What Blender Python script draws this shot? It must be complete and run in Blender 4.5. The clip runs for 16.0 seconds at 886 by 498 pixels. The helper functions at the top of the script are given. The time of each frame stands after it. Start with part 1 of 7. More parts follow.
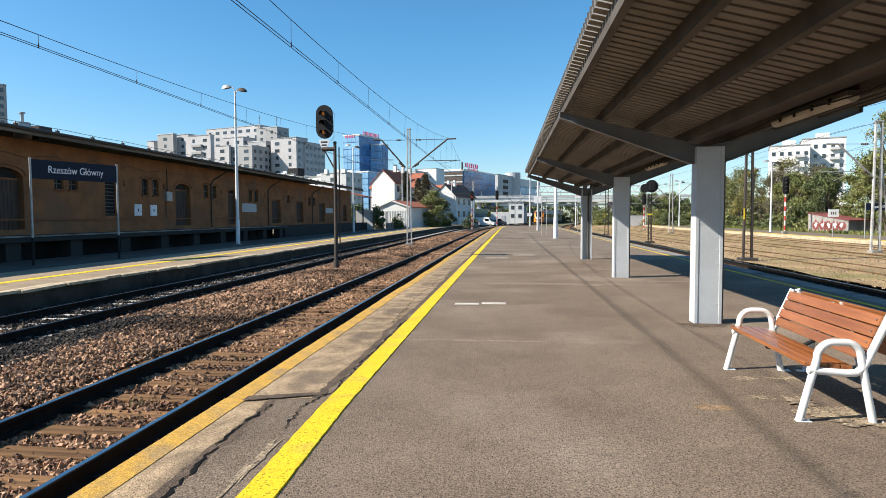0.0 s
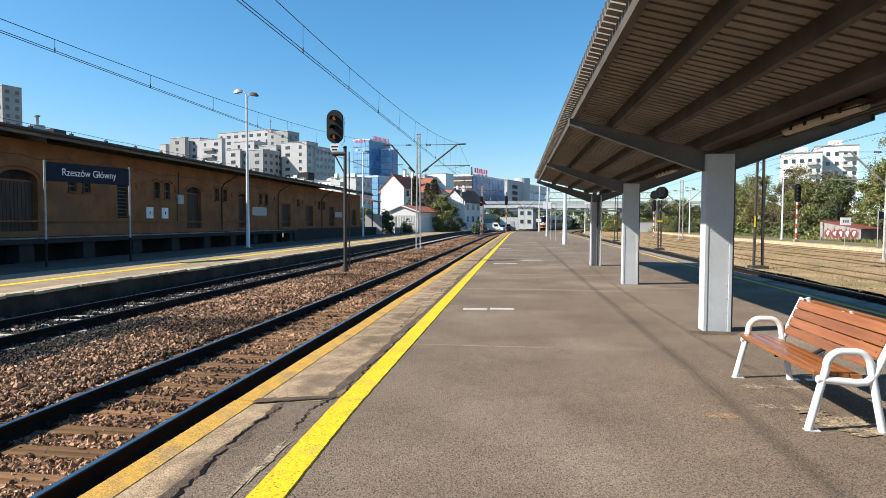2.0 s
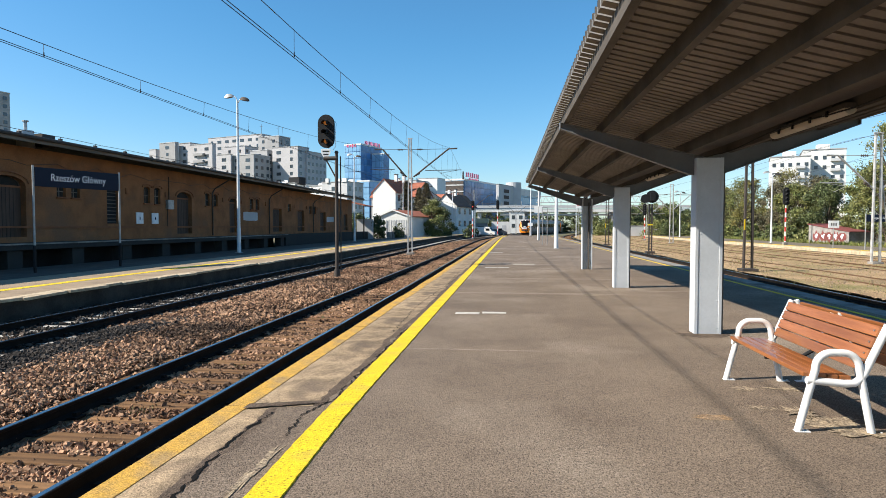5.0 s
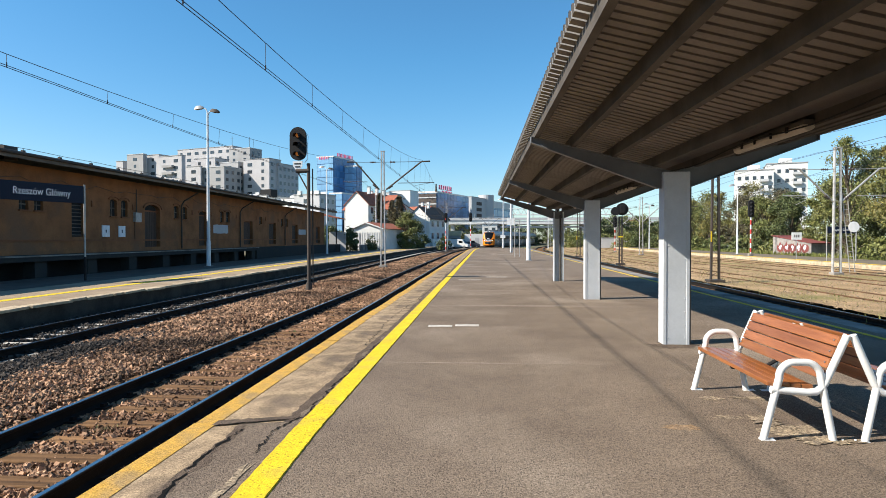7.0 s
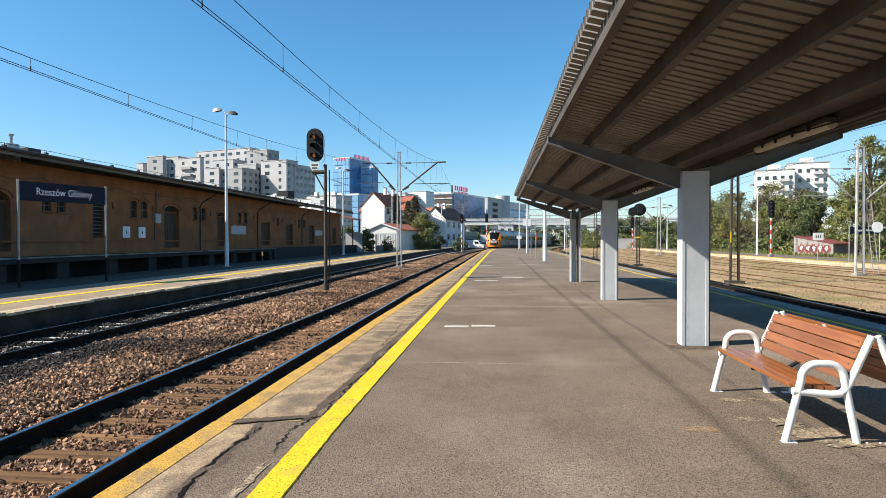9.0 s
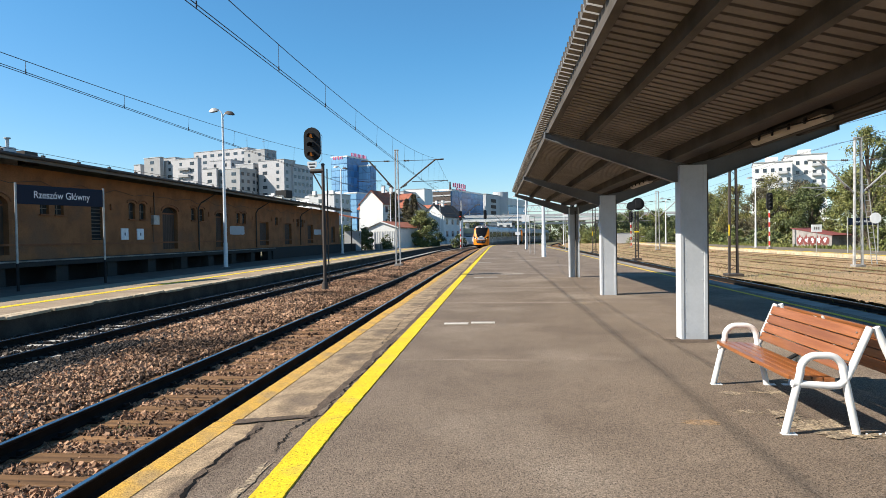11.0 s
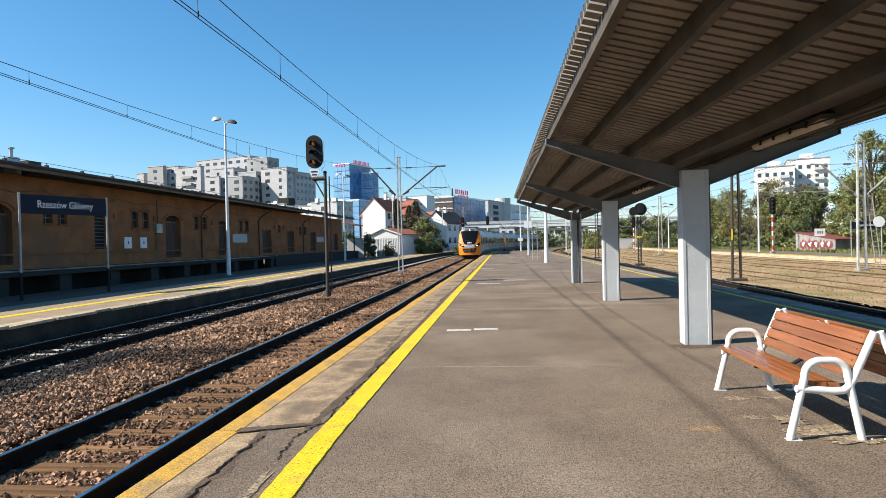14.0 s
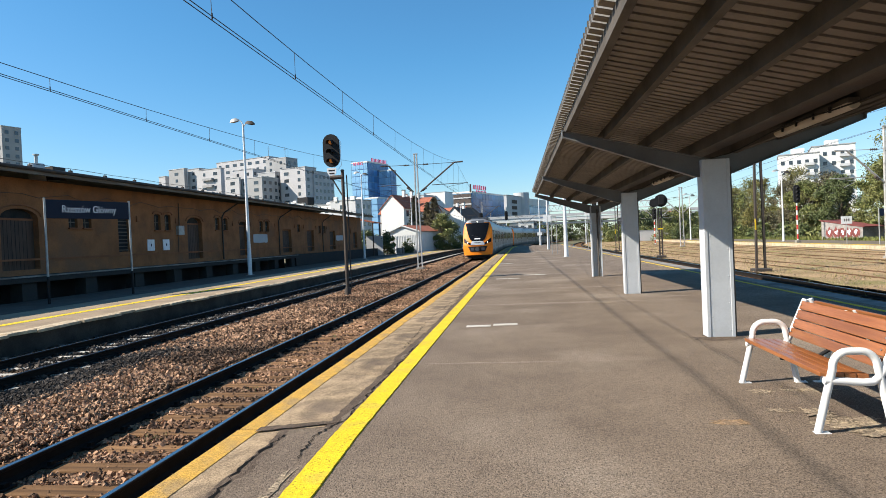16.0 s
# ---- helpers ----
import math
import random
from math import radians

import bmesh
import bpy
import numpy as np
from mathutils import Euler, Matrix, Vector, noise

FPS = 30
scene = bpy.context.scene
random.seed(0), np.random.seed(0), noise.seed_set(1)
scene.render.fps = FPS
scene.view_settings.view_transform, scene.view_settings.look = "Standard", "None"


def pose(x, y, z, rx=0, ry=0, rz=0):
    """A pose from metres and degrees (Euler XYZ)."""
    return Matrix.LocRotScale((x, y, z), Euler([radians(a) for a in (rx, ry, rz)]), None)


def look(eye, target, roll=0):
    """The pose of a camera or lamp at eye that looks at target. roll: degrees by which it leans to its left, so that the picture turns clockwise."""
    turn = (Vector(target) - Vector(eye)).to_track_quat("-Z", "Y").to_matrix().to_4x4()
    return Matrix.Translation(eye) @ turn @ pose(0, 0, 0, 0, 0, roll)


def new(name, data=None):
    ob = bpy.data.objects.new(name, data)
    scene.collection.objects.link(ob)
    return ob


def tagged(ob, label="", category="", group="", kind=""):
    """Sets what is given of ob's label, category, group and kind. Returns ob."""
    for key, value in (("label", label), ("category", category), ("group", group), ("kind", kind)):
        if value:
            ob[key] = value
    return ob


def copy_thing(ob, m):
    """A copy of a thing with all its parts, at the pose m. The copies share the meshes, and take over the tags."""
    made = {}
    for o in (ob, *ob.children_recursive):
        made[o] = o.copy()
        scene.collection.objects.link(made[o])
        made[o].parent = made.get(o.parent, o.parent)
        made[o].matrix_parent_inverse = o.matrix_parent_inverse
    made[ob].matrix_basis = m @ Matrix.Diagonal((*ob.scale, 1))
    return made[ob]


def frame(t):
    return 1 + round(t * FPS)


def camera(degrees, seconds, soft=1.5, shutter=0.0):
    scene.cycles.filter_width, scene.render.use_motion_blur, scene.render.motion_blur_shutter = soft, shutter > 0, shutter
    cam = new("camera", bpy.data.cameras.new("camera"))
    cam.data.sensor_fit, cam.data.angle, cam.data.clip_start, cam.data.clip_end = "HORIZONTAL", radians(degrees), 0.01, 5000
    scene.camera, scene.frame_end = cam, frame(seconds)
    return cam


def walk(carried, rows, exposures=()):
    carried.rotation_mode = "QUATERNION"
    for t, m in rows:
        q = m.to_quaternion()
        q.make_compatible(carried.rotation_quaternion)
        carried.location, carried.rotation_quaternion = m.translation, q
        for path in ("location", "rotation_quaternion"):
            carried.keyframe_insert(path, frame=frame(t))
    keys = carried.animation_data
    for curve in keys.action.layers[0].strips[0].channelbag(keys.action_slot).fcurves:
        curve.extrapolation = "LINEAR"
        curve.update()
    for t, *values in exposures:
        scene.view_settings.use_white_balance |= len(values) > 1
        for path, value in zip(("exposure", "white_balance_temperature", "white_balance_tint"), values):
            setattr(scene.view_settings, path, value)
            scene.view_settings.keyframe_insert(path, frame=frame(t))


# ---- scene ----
cam = camera(71.45, 16.0, soft=0.5)
walk(cam, [
    (0, pose(-0.000, 0.000, 1.600, 87.03, 0.20, 6.33)),
    (0.5, pose(0.002, -0.005, 1.600, 87.66, 0.59, 6.48)),
    (1, pose(0.001, -0.019, 1.600, 88.08, -0.11, 6.85)),
    (1.5, pose(0.001, -0.024, 1.598, 87.67, -0.59, 7.11)),
    (2, pose(0.003, -0.032, 1.605, 87.49, -0.26, 7.17)),
    (2.5, pose(0.004, -0.022, 1.601, 87.90, -0.07, 7.09)),
    (3, pose(-0.002, -0.037, 1.595, 87.61, -0.18, 7.22)),
    (3.5, pose(0.004, -0.029, 1.601, 87.19, -0.08, 7.16)),
    (4, pose(0.000, -0.028, 1.600, 87.33, -0.20, 7.07)),
    (6.5, pose(0.011, -0.069, 1.606, 88.81, 0.26, 4.41)),
    (7, pose(0.014, -0.058, 1.611, 89.05, 0.07, 3.90)),
    (7.5, pose(-0.003, -0.077, 1.609, 89.27, -0.13, 4.48)),
    (8, pose(0.002, -0.048, 1.605, 89.27, -0.20, 5.25)),
    (8.5, pose(-0.002, -0.067, 1.599, 89.10, -0.01, 5.47)),
    (9, pose(0.006, -0.058, 1.602, 89.13, 0.10, 5.38)),
    (11.5, pose(0.014, -0.058, 1.605, 88.84, 1.02, 5.28)),
    (12, pose(0.011, -0.058, 1.604, 89.09, 0.83, 5.10)),
    (12.5, pose(0.009, -0.061, 1.605, 89.15, 0.78, 5.16)),
    (13, pose(0.010, -0.053, 1.606, 89.39, 1.03, 5.17)),
    (13.5, pose(0.010, -0.074, 1.606, 89.59, 1.10, 5.27)),
    (14, pose(0.023, -0.056, 1.608, 89.48, 1.33, 5.52)),
    (14.5, pose(0.006, -0.073, 1.613, 89.60, 1.45, 5.62)),
    (15, pose(0.015, -0.050, 1.607, 89.85, 1.60, 5.89)),
    (15.5, pose(0.017, -0.045, 1.604, 89.56, 1.83, 6.43)),
    (16, pose(0.046, -0.015, 1.605, 89.18, 2.52, 7.30)),
])
# ---- daylight: clear sky, one sun ----
SUN_TO = Vector((-1.23, -0.42, 1.0)).normalized()
world = bpy.data.worlds.new("sky")
scene.world = world
world.use_nodes = True
wn = world.node_tree
sky = wn.nodes.new("ShaderNodeTexSky")
sky.sky_type = "NISHITA"
sky.sun_disc = False
sky.sun_elevation = math.asin(SUN_TO.z)
sky.sun_rotation = math.atan2(SUN_TO.x, SUN_TO.y)
sky.altitude = 200
sky.air_density, sky.dust_density, sky.ozone_density = 1.0, 0.25, 2.4
tint = wn.nodes.new("ShaderNodeMix")
tint.data_type, tint.blend_type = "RGBA", "MULTIPLY"
tint.inputs[0].default_value = 1.0
# paler towards the bright horizon, deeper blue where the sky is darker
bright = wn.nodes.new("ShaderNodeSeparateColor")
pale = wn.nodes.new("ShaderNodeMapRange")
pale.inputs[1].default_value, pale.inputs[2].default_value = 2.6, 6.0
hue = wn.nodes.new("ShaderNodeMix")
hue.data_type = "RGBA"
hue.inputs[6].default_value = (0.54, 1.05, 1.24, 1)
hue.inputs[7].default_value = (0.84, 1.0, 1.1, 1)
wn.links.new(sky.outputs[0], bright.inputs[0])
wn.links.new(bright.outputs[1], pale.inputs[0])
wn.links.new(pale.outputs[0], hue.inputs[0])
wn.links.new(hue.outputs[2], tint.inputs[7])
wn.links.new(sky.outputs[0], tint.inputs[6])
wn.links.new(tint.outputs[2], wn.nodes["Background"].inputs[0])
wn.nodes["Background"].inputs[1].default_value = 0.081
sun = new("sun", bpy.data.lights.new("sun", "SUN"))
sun.data.energy, sun.data.angle, sun.data.color = 5.0, radians(0.55), (1.0, 0.93, 0.82)
sun.matrix_world = look(SUN_TO * 100, (0, 0, 0))
scene.view_settings.exposure = 0.82


# ---- mesh building ----
class Build:
    """Collects vertices and faces of one mesh."""

    def __init__(self):
        self.v, self.f, self.m = [], [], []

    def add(self, verts, faces, mi=0):
        n = len(self.v)
        self.v += [tuple(p) for p in verts]
        self.f += [tuple(i + n for i in q) for q in faces]
        self.m += [mi] * len(faces)
        return self

    def box(self, c, size, rz=0.0, mi=0, rx=0.0, ry=0.0):
        m = pose(c[0], c[1], c[2], rx, ry, rz)
        a, b, d = size[0] / 2, size[1] / 2, size[2] / 2
        vs = [m @ Vector((x, y, z)) for z in (-d, d) for y in (-b, b) for x in (-a, a)]
        return self.add(vs, [(0, 2, 3, 1), (4, 5, 7, 6), (0, 1, 5, 4), (2, 6, 7, 3), (0, 4, 6, 2), (1, 3, 7, 5)], mi)

    def cyl(self, a, b, r, r2=None, n=10, mi=0, caps=True):
        a, b = Vector(a), Vector(b)
        q = (b - a).to_track_quat("Z", "Y")
        r2 = r if r2 is None else r2
        vs = []
        for p, rr in ((a, r), (b, r2)):
            vs += [p + q @ Vector((rr * math.cos(i * math.tau / n), rr * math.sin(i * math.tau / n), 0)) for i in range(n)]
        fs = [(i, (i + 1) % n, n + (i + 1) % n, n + i) for i in range(n)]
        if caps:
            fs += [tuple(reversed(range(n))), tuple(range(n, 2 * n))]
        return self.add(vs, fs, mi)

    def tube(self, pts, r, n=8, mi=0, caps=True):
        """A round tube along a polyline; r may be a list."""
        pts = [Vector(p) for p in pts]
        rs = r if isinstance(r, (list, tuple)) else [r] * len(pts)
        vs, last = [], None
        for i, p in enumerate(pts):
            d = (pts[min(i + 1, len(pts) - 1)] - pts[max(i - 1, 0)]).normalized()
            if last is None:
                u = d.orthogonal().normalized()
            else:
                u = (last - d * last.dot(d)).normalized()
            last = u
            w = d.cross(u)
            vs += [p + rs[i] * (math.cos(k * math.tau / n) * u + math.sin(k * math.tau / n) * w) for k in range(n)]
        fs = []
        for i in range(len(pts) - 1):
            for k in range(n):
                fs.append((i * n + k, i * n + (k + 1) % n, (i + 1) * n + (k + 1) % n, (i + 1) * n + k))
        if caps:
            fs += [tuple(reversed(range(n))), tuple(range((len(pts) - 1) * n, len(pts) * n))]
        return self.add(vs, fs, mi)

    def sweep(self, profile, line, closed=True, mi=0):
        """A profile of (sideways, up) carried along a plan line of (x, y, z); sideways is to the right of the way."""
        vs, k = [], len(profile)
        for i, p in enumerate(line):
            a, b = line[max(i - 1, 0)], line[min(i + 1, len(line) - 1)]
            dx, dy = b[0] - a[0], b[1] - a[1]
            s = math.hypot(dx, dy) or 1
            vs += [(p[0] + u * dy / s, p[1] - u * dx / s, p[2] + w) for u, w in profile]
        fs = []
        for i in range(len(line) - 1):
            for j in range(k if closed else k - 1):
                j2 = (j + 1) % k
                fs.append((i * k + j, i * k + j2, (i + 1) * k + j2, (i + 1) * k + j))
        if closed:
            fs += [tuple(range(k)), tuple(reversed(range((len(line) - 1) * k, len(line) * k)))]
        return self.add(vs, fs, mi)

    def prism(self, outline, axis, lo, hi, mi=0):
        """A flat outline pushed along an axis: 'x' takes (y, z), 'y' takes (x, z), 'z' takes (x, y)."""
        def at(p, h):
            return {"x": (h, p[0], p[1]), "y": (p[0], h, p[1]), "z": (p[0], p[1], h)}[axis]
        k = len(outline)
        vs = [at(p, lo) for p in outline] + [at(p, hi) for p in outline]
        fs = [tuple(range(k)), tuple(reversed(range(k, 2 * k)))] + [(i, k + i, k + (i + 1) % k, (i + 1) % k) for i in range(k)]
        return self.add(vs, fs, mi)

    def mesh(self, name, mats, smooth=False, bevel=0.0):
        me = bpy.data.meshes.new(name)
        me.from_pydata(self.v, [], self.f)
        for m in mats if isinstance(mats, (list, tuple)) else [mats]:
            me.materials.append(m)
        if any(self.m):
            me.polygons.foreach_set("material_index", self.m)
        bm = bmesh.new()
        bm.from_mesh(me)
        bmesh.ops.recalc_face_normals(bm, faces=bm.faces)
        if bevel:
            bmesh.ops.bevel(bm, geom=[e for e in bm.edges if len(e.link_faces) == 2 and e.calc_face_angle(0) > 0.6], offset=bevel, segments=2, profile=0.7, affect="EDGES", clamp_overlap=True)
        bm.to_mesh(me)
        bm.free()
        if smooth:
            me.shade_smooth()
            me.set_sharp_from_angle(angle=radians(38))
        return me


def part(name, b, material, parent=None, label="", smooth=False, bevel=0.0):
    ob = new(name, b.mesh(name, material, smooth, bevel))
    if parent is not None:
        ob.parent = parent
    return tagged(ob, label)


def thing(name, m, label, category, group="", kind=""):
    ob = new(name)
    ob.empty_display_size = 0.2
    ob.matrix_basis = m
    return tagged(ob, label, category, group, kind)


def same(ob, parent, x, y, z, rz=0.0):
    """Another piece on the mesh of ob, in the parent's space."""
    o = new(ob.name.split(".")[0], ob.data)
    o.parent = parent
    o.matrix_basis = pose(x, y, z, 0, 0, rz)
    return o


def lettering(text, size, material, name="lettering", depth=0.004):
    c = bpy.data.curves.new(name, "FONT")
    c.body, c.size, c.align_x, c.align_y, c.extrude = text, size, "CENTER", "CENTER", depth
    o = bpy.data.objects.new(name, c)
    scene.collection.objects.link(o)
    me = bpy.data.meshes.new_from_object(o.evaluated_get(bpy.context.evaluated_depsgraph_get()))
    bpy.data.objects.remove(o)
    me.materials.clear()
    me.materials.append(material)
    return me


def lerp(a, b, f):
    return a + (b - a) * f


# ---- materials ----
def mat(name, c1, c2=None, rough=0.7, metal=0.0, s1=1.5, s2=40.0, bump=0.25, dist=0.01, fine=0.25, island=0.0, pieces=0.0, stretch=(1, 1, 1), lo=0.4, hi=0.62, spec=None, third=None, s3=0.3, coat=0.0, grit=None):
    m = bpy.data.materials.new(name)
    m.use_nodes = True
    t = m.node_tree
    bs = t.nodes["Principled BSDF"]
    N, L = t.nodes.new, t.links.new
    tc = N("ShaderNodeTexCoord")
    mp = N("ShaderNodeMapping")
    mp.inputs["Scale"].default_value = stretch
    L(tc.outputs["Object"], mp.inputs[0])
    big, small = N("ShaderNodeTexNoise"), N("ShaderNodeTexNoise")
    for n, s, d in ((big, s1, 6), (small, s2, 5)):
        n.inputs["Scale"].default_value, n.inputs["Detail"].default_value, n.inputs["Roughness"].default_value = s, d, 0.65
        L(mp.outputs[0], n.inputs["Vector"])
    r = N("ShaderNodeMapRange")
    r.inputs[1].default_value, r.inputs[2].default_value = lo, hi
    L(big.outputs[0], r.inputs[0])
    mix = N("ShaderNodeMix")
    mix.data_type = "RGBA"
    mix.inputs[6].default_value = (*c1, 1)
    mix.inputs[7].default_value = (*(c2 or [v * 0.8 for v in c1]), 1)
    L(r.outputs[0], mix.inputs[0])
    out = mix.outputs[2]
    if third:
        b3, r3, m3 = N("ShaderNodeTexNoise"), N("ShaderNodeMapRange"), N("ShaderNodeMix")
        b3.inputs["Scale"].default_value, b3.inputs["Detail"].default_value = s3, 7
        L(mp.outputs[0], b3.inputs["Vector"])
        r3.inputs[1].default_value, r3.inputs[2].default_value = 0.52, 0.66
        L(b3.outputs[0], r3.inputs[0])
        m3.data_type = "RGBA"
        m3.inputs[7].default_value = (*third, 1)
        L(r3.outputs[0], m3.inputs[0])
        L(out, m3.inputs[6])
        out = m3.outputs[2]

    def times(src, fac_socket, low, high):
        q = N("ShaderNodeMapRange")
        q.inputs[3].default_value, q.inputs[4].default_value = low, high
        L(fac_socket, q.inputs[0])
        h = N("ShaderNodeMix")
        h.data_type, h.blend_type = "RGBA", "MULTIPLY"
        h.inputs[0].default_value = 1
        L(src, h.inputs[6])
        L(q.outputs[0], h.inputs[7])
        return h.outputs[2]
    if fine:
        out = times(out, small.outputs[0], 1 - 1.6 * fine, 1 + 1.6 * fine)
    if island:
        g = N("ShaderNodeNewGeometry")
        out = times(out, g.outputs["Random Per Island"], 1 - island, 1 + island)
    if pieces:
        o = N("ShaderNodeObjectInfo")
        out = times(out, o.outputs["Random"], 1 - pieces, 1 + pieces)
    pit = None
    if grit:
        # aggregate: each grain its own tone, with small dark pits
        size, contrast, pits = grit
        vo, vp = N("ShaderNodeTexVoronoi"), N("ShaderNodeTexVoronoi")
        vo.inputs["Scale"].default_value, vp.inputs["Scale"].default_value = size, size * 0.42
        sep = N("ShaderNodeSeparateColor")
        L(tc.outputs["Object"], vo.inputs["Vector"])
        L(tc.outputs["Object"], vp.inputs["Vector"])
        L(vo.outputs["Color"], sep.inputs[0])
        out = times(out, sep.outputs[0], 1 - contrast, 1 + contrast)
        pit = N("ShaderNodeMapRange")
        pit.inputs[1].default_value, pit.inputs[2].default_value, pit.inputs[3].default_value = 0.12, 0.34, 1 - pits
        L(vp.outputs["Distance"], pit.inputs[0])
        out = times(out, pit.outputs[0], 0.0, 1.0)
    L(out, bs.inputs["Base Color"])
    bs.inputs["Metallic"].default_value = metal
    bs.inputs["Specular IOR Level"].default_value = spec if spec is not None else (0.5 if rough < 0.84 else 0.15)
    bs.inputs["Coat Weight"].default_value = coat
    q = N("ShaderNodeMapRange")
    q.inputs[3].default_value, q.inputs[4].default_value = max(rough - 0.12, 0.02), min(rough + 0.12, 1)
    L(big.outputs[0], q.inputs[0])
    L(q.outputs[0], bs.inputs["Roughness"])
    if bump:
        b = N("ShaderNodeBump")
        b.inputs["Strength"].default_value, b.inputs["Distance"].default_value = bump, dist
        if pit:
            ad = N("ShaderNodeMath")
            ad.operation = "ADD"
            L(small.outputs[0], ad.inputs[0])
            L(pit.outputs[0], ad.inputs[1])
            L(ad.outputs[0], b.inputs["Height"])
        else:
            L(small.outputs[0], b.inputs["Height"])
        L(b.outputs[0], bs.inputs["Normal"])
    return m


def glow(name, colour, strength):
    m = mat(name, colour, rough=0.3, bump=0, fine=0)
    bs = m.node_tree.nodes["Principled BSDF"]
    bs.inputs["Emission Color"].default_value = (*colour, 1)
    bs.inputs["Emission Strength"].default_value = strength
    return m


ASPHALT = mat("asphalt", (0.208, 0.158, 0.116), (0.162, 0.122, 0.09), rough=0.9, s1=0.55, s2=60, bump=0.7, dist=0.012, fine=0.45, third=(0.26, 0.205, 0.155), s3=0.35, grit=(115, 0.4, 0.6))
ASPHALT_DARK = mat("asphalt_patch", (0.1, 0.073, 0.054), (0.145, 0.106, 0.077), rough=0.92, s1=2.5, s2=60, bump=0.8, dist=0.014, fine=0.5, grit=(125, 0.35, 0.7))
CONCRETE = mat("edge_concrete", (0.38, 0.275, 0.17), (0.2, 0.145, 0.094), rough=0.92, s1=3, s2=95, bump=0.6, dist=0.01, fine=0.5, pieces=0.14, third=(0.17, 0.125, 0.088), s3=1.3, grit=(110, 0.35, 0.4))
CONCRETE_GREY = mat("grey_concrete", (0.3, 0.28, 0.25), (0.2, 0.185, 0.165), rough=0.9, s1=1.2, s2=50, bump=0.4, fine=0.25, third=(0.12, 0.11, 0.1), s3=0.8)
EDGE_PAINT = mat("faded_orange_edge_paint", (0.56, 0.32, 0.06), (0.42, 0.26, 0.08), rough=0.85, s1=5, s2=110, bump=0.5, dist=0.008, fine=0.5, third=(0.34, 0.225, 0.1), s3=2.2, grit=(110, 0.3, 0.4))
YELLOW = mat("yellow_line_paint", (0.77, 0.535, 0.003), (0.69, 0.47, 0.006), rough=0.8, s1=4, s2=95, bump=0.6, dist=0.008, fine=0.3, third=(0.6, 0.42, 0.03), s3=3.0, grit=(75, 0.18, 0.6))
WHITE_LINE = mat("worn_white_paint", (0.62, 0.58, 0.52), (0.4, 0.36, 0.31), rough=0.8, s1=7, s2=90, bump=0.4, fine=0.3)
CRACK = mat("crack_dirt", (0.004, 0.0035, 0.003), (0.009, 0.0075, 0.006), rough=1, s2=60, fine=0.4)
RAIL_SIDE = mat("rail_rust", (0.016, 0.012, 0.009), (0.01, 0.008, 0.007), rough=0.85, s1=3, s2=60, fine=0.3)
RAIL_TOP = mat("polished_rail_head", (0.42, 0.42, 0.43), (0.35, 0.34, 0.34), rough=0.22, metal=1.0, s1=6, s2=30, bump=0.03, fine=0.08, stretch=(1, 0.05, 1))
TIMBER = mat("weathered_sleeper_timber", (0.26, 0.14, 0.064), (0.115, 0.064, 0.033), rough=0.9, s1=2, s2=30, bump=0.6, dist=0.01, fine=0.4, pieces=0.25, stretch=(0.25, 6, 3))
SLEEPER_CONCRETE = mat("concrete_sleeper", (0.46, 0.42, 0.36), (0.3, 0.27, 0.23), rough=0.9, s1=2, s2=50, fine=0.25, pieces=0.15)
BALLAST_BED = mat("ballast_bed", (0.085, 0.053, 0.032), (0.05, 0.033, 0.022), rough=1, s1=1.4, s2=30, bump=1.0, dist=0.04, fine=0.6, third=(0.11, 0.07, 0.042), s3=0.5, grit=(45, 0.5, 0.6))
STONE = mat("ballast_stone", (0.37, 0.225, 0.137), (0.16, 0.09, 0.054), rough=0.95, s1=0.5, s2=30, bump=0.5, fine=0.3, island=0.8, third=(0.05, 0.036, 0.027), s3=0.3)
YARD = mat("yard_gravel", (0.45, 0.3, 0.165), (0.3, 0.205, 0.11), rough=1, s1=0.5, s2=30, bump=1.0, dist=0.04, fine=0.7, third=(0.25, 0.21, 0.085), s3=0.14)
GROUND = mat("dry_ground", (0.17, 0.14, 0.085), (0.1, 0.1, 0.05), rough=1, s1=0.1, s2=6, bump=0.6, dist=0.05, fine=0.35, third=(0.07, 0.085, 0.035), s3=0.05)
CANOPY_STEEL = mat("grey_painted_steel", (0.1, 0.087, 0.074), (0.07, 0.061, 0.052), rough=0.75, spec=0.2, s1=1.5, s2=45, bump=0.08, fine=0.08)
COLUMN_PAINT = mat("pale_grey_column_paint", (0.56, 0.58, 0.6), (0.5, 0.52, 0.54), rough=0.5, s1=2, s2=30, bump=0.08, fine=0.06)
SHEET = mat("dull_roof_sheet", (0.2, 0.17, 0.142), (0.155, 0.132, 0.11), rough=0.7, s1=1.0, s2=30, bump=0.08, fine=0.12)
RIB_SUNLIGHT = mat("pale_sheet_edge", (0.55, 0.55, 0.54), rough=0.5, fine=0.1)
WHITE_METAL = mat("white_powder_coat", (0.78, 0.78, 0.77), (0.72, 0.72, 0.7), rough=0.35, s1=4, s2=40, bump=0.03, fine=0.04)
POLE_WHITE = mat("white_pole_paint", (0.72, 0.73, 0.73), (0.62, 0.63, 0.63), rough=0.5, s1=2, s2=30, bump=0.03, fine=0.06)
SLAT = mat("varnished_orange_brown_slat", (0.3, 0.108, 0.034), (0.215, 0.072, 0.021), rough=0.35, s1=3, s2=25, bump=0.12, dist=0.004, fine=0.3, pieces=0.15, stretch=(9, 0.5, 9), coat=0.2)
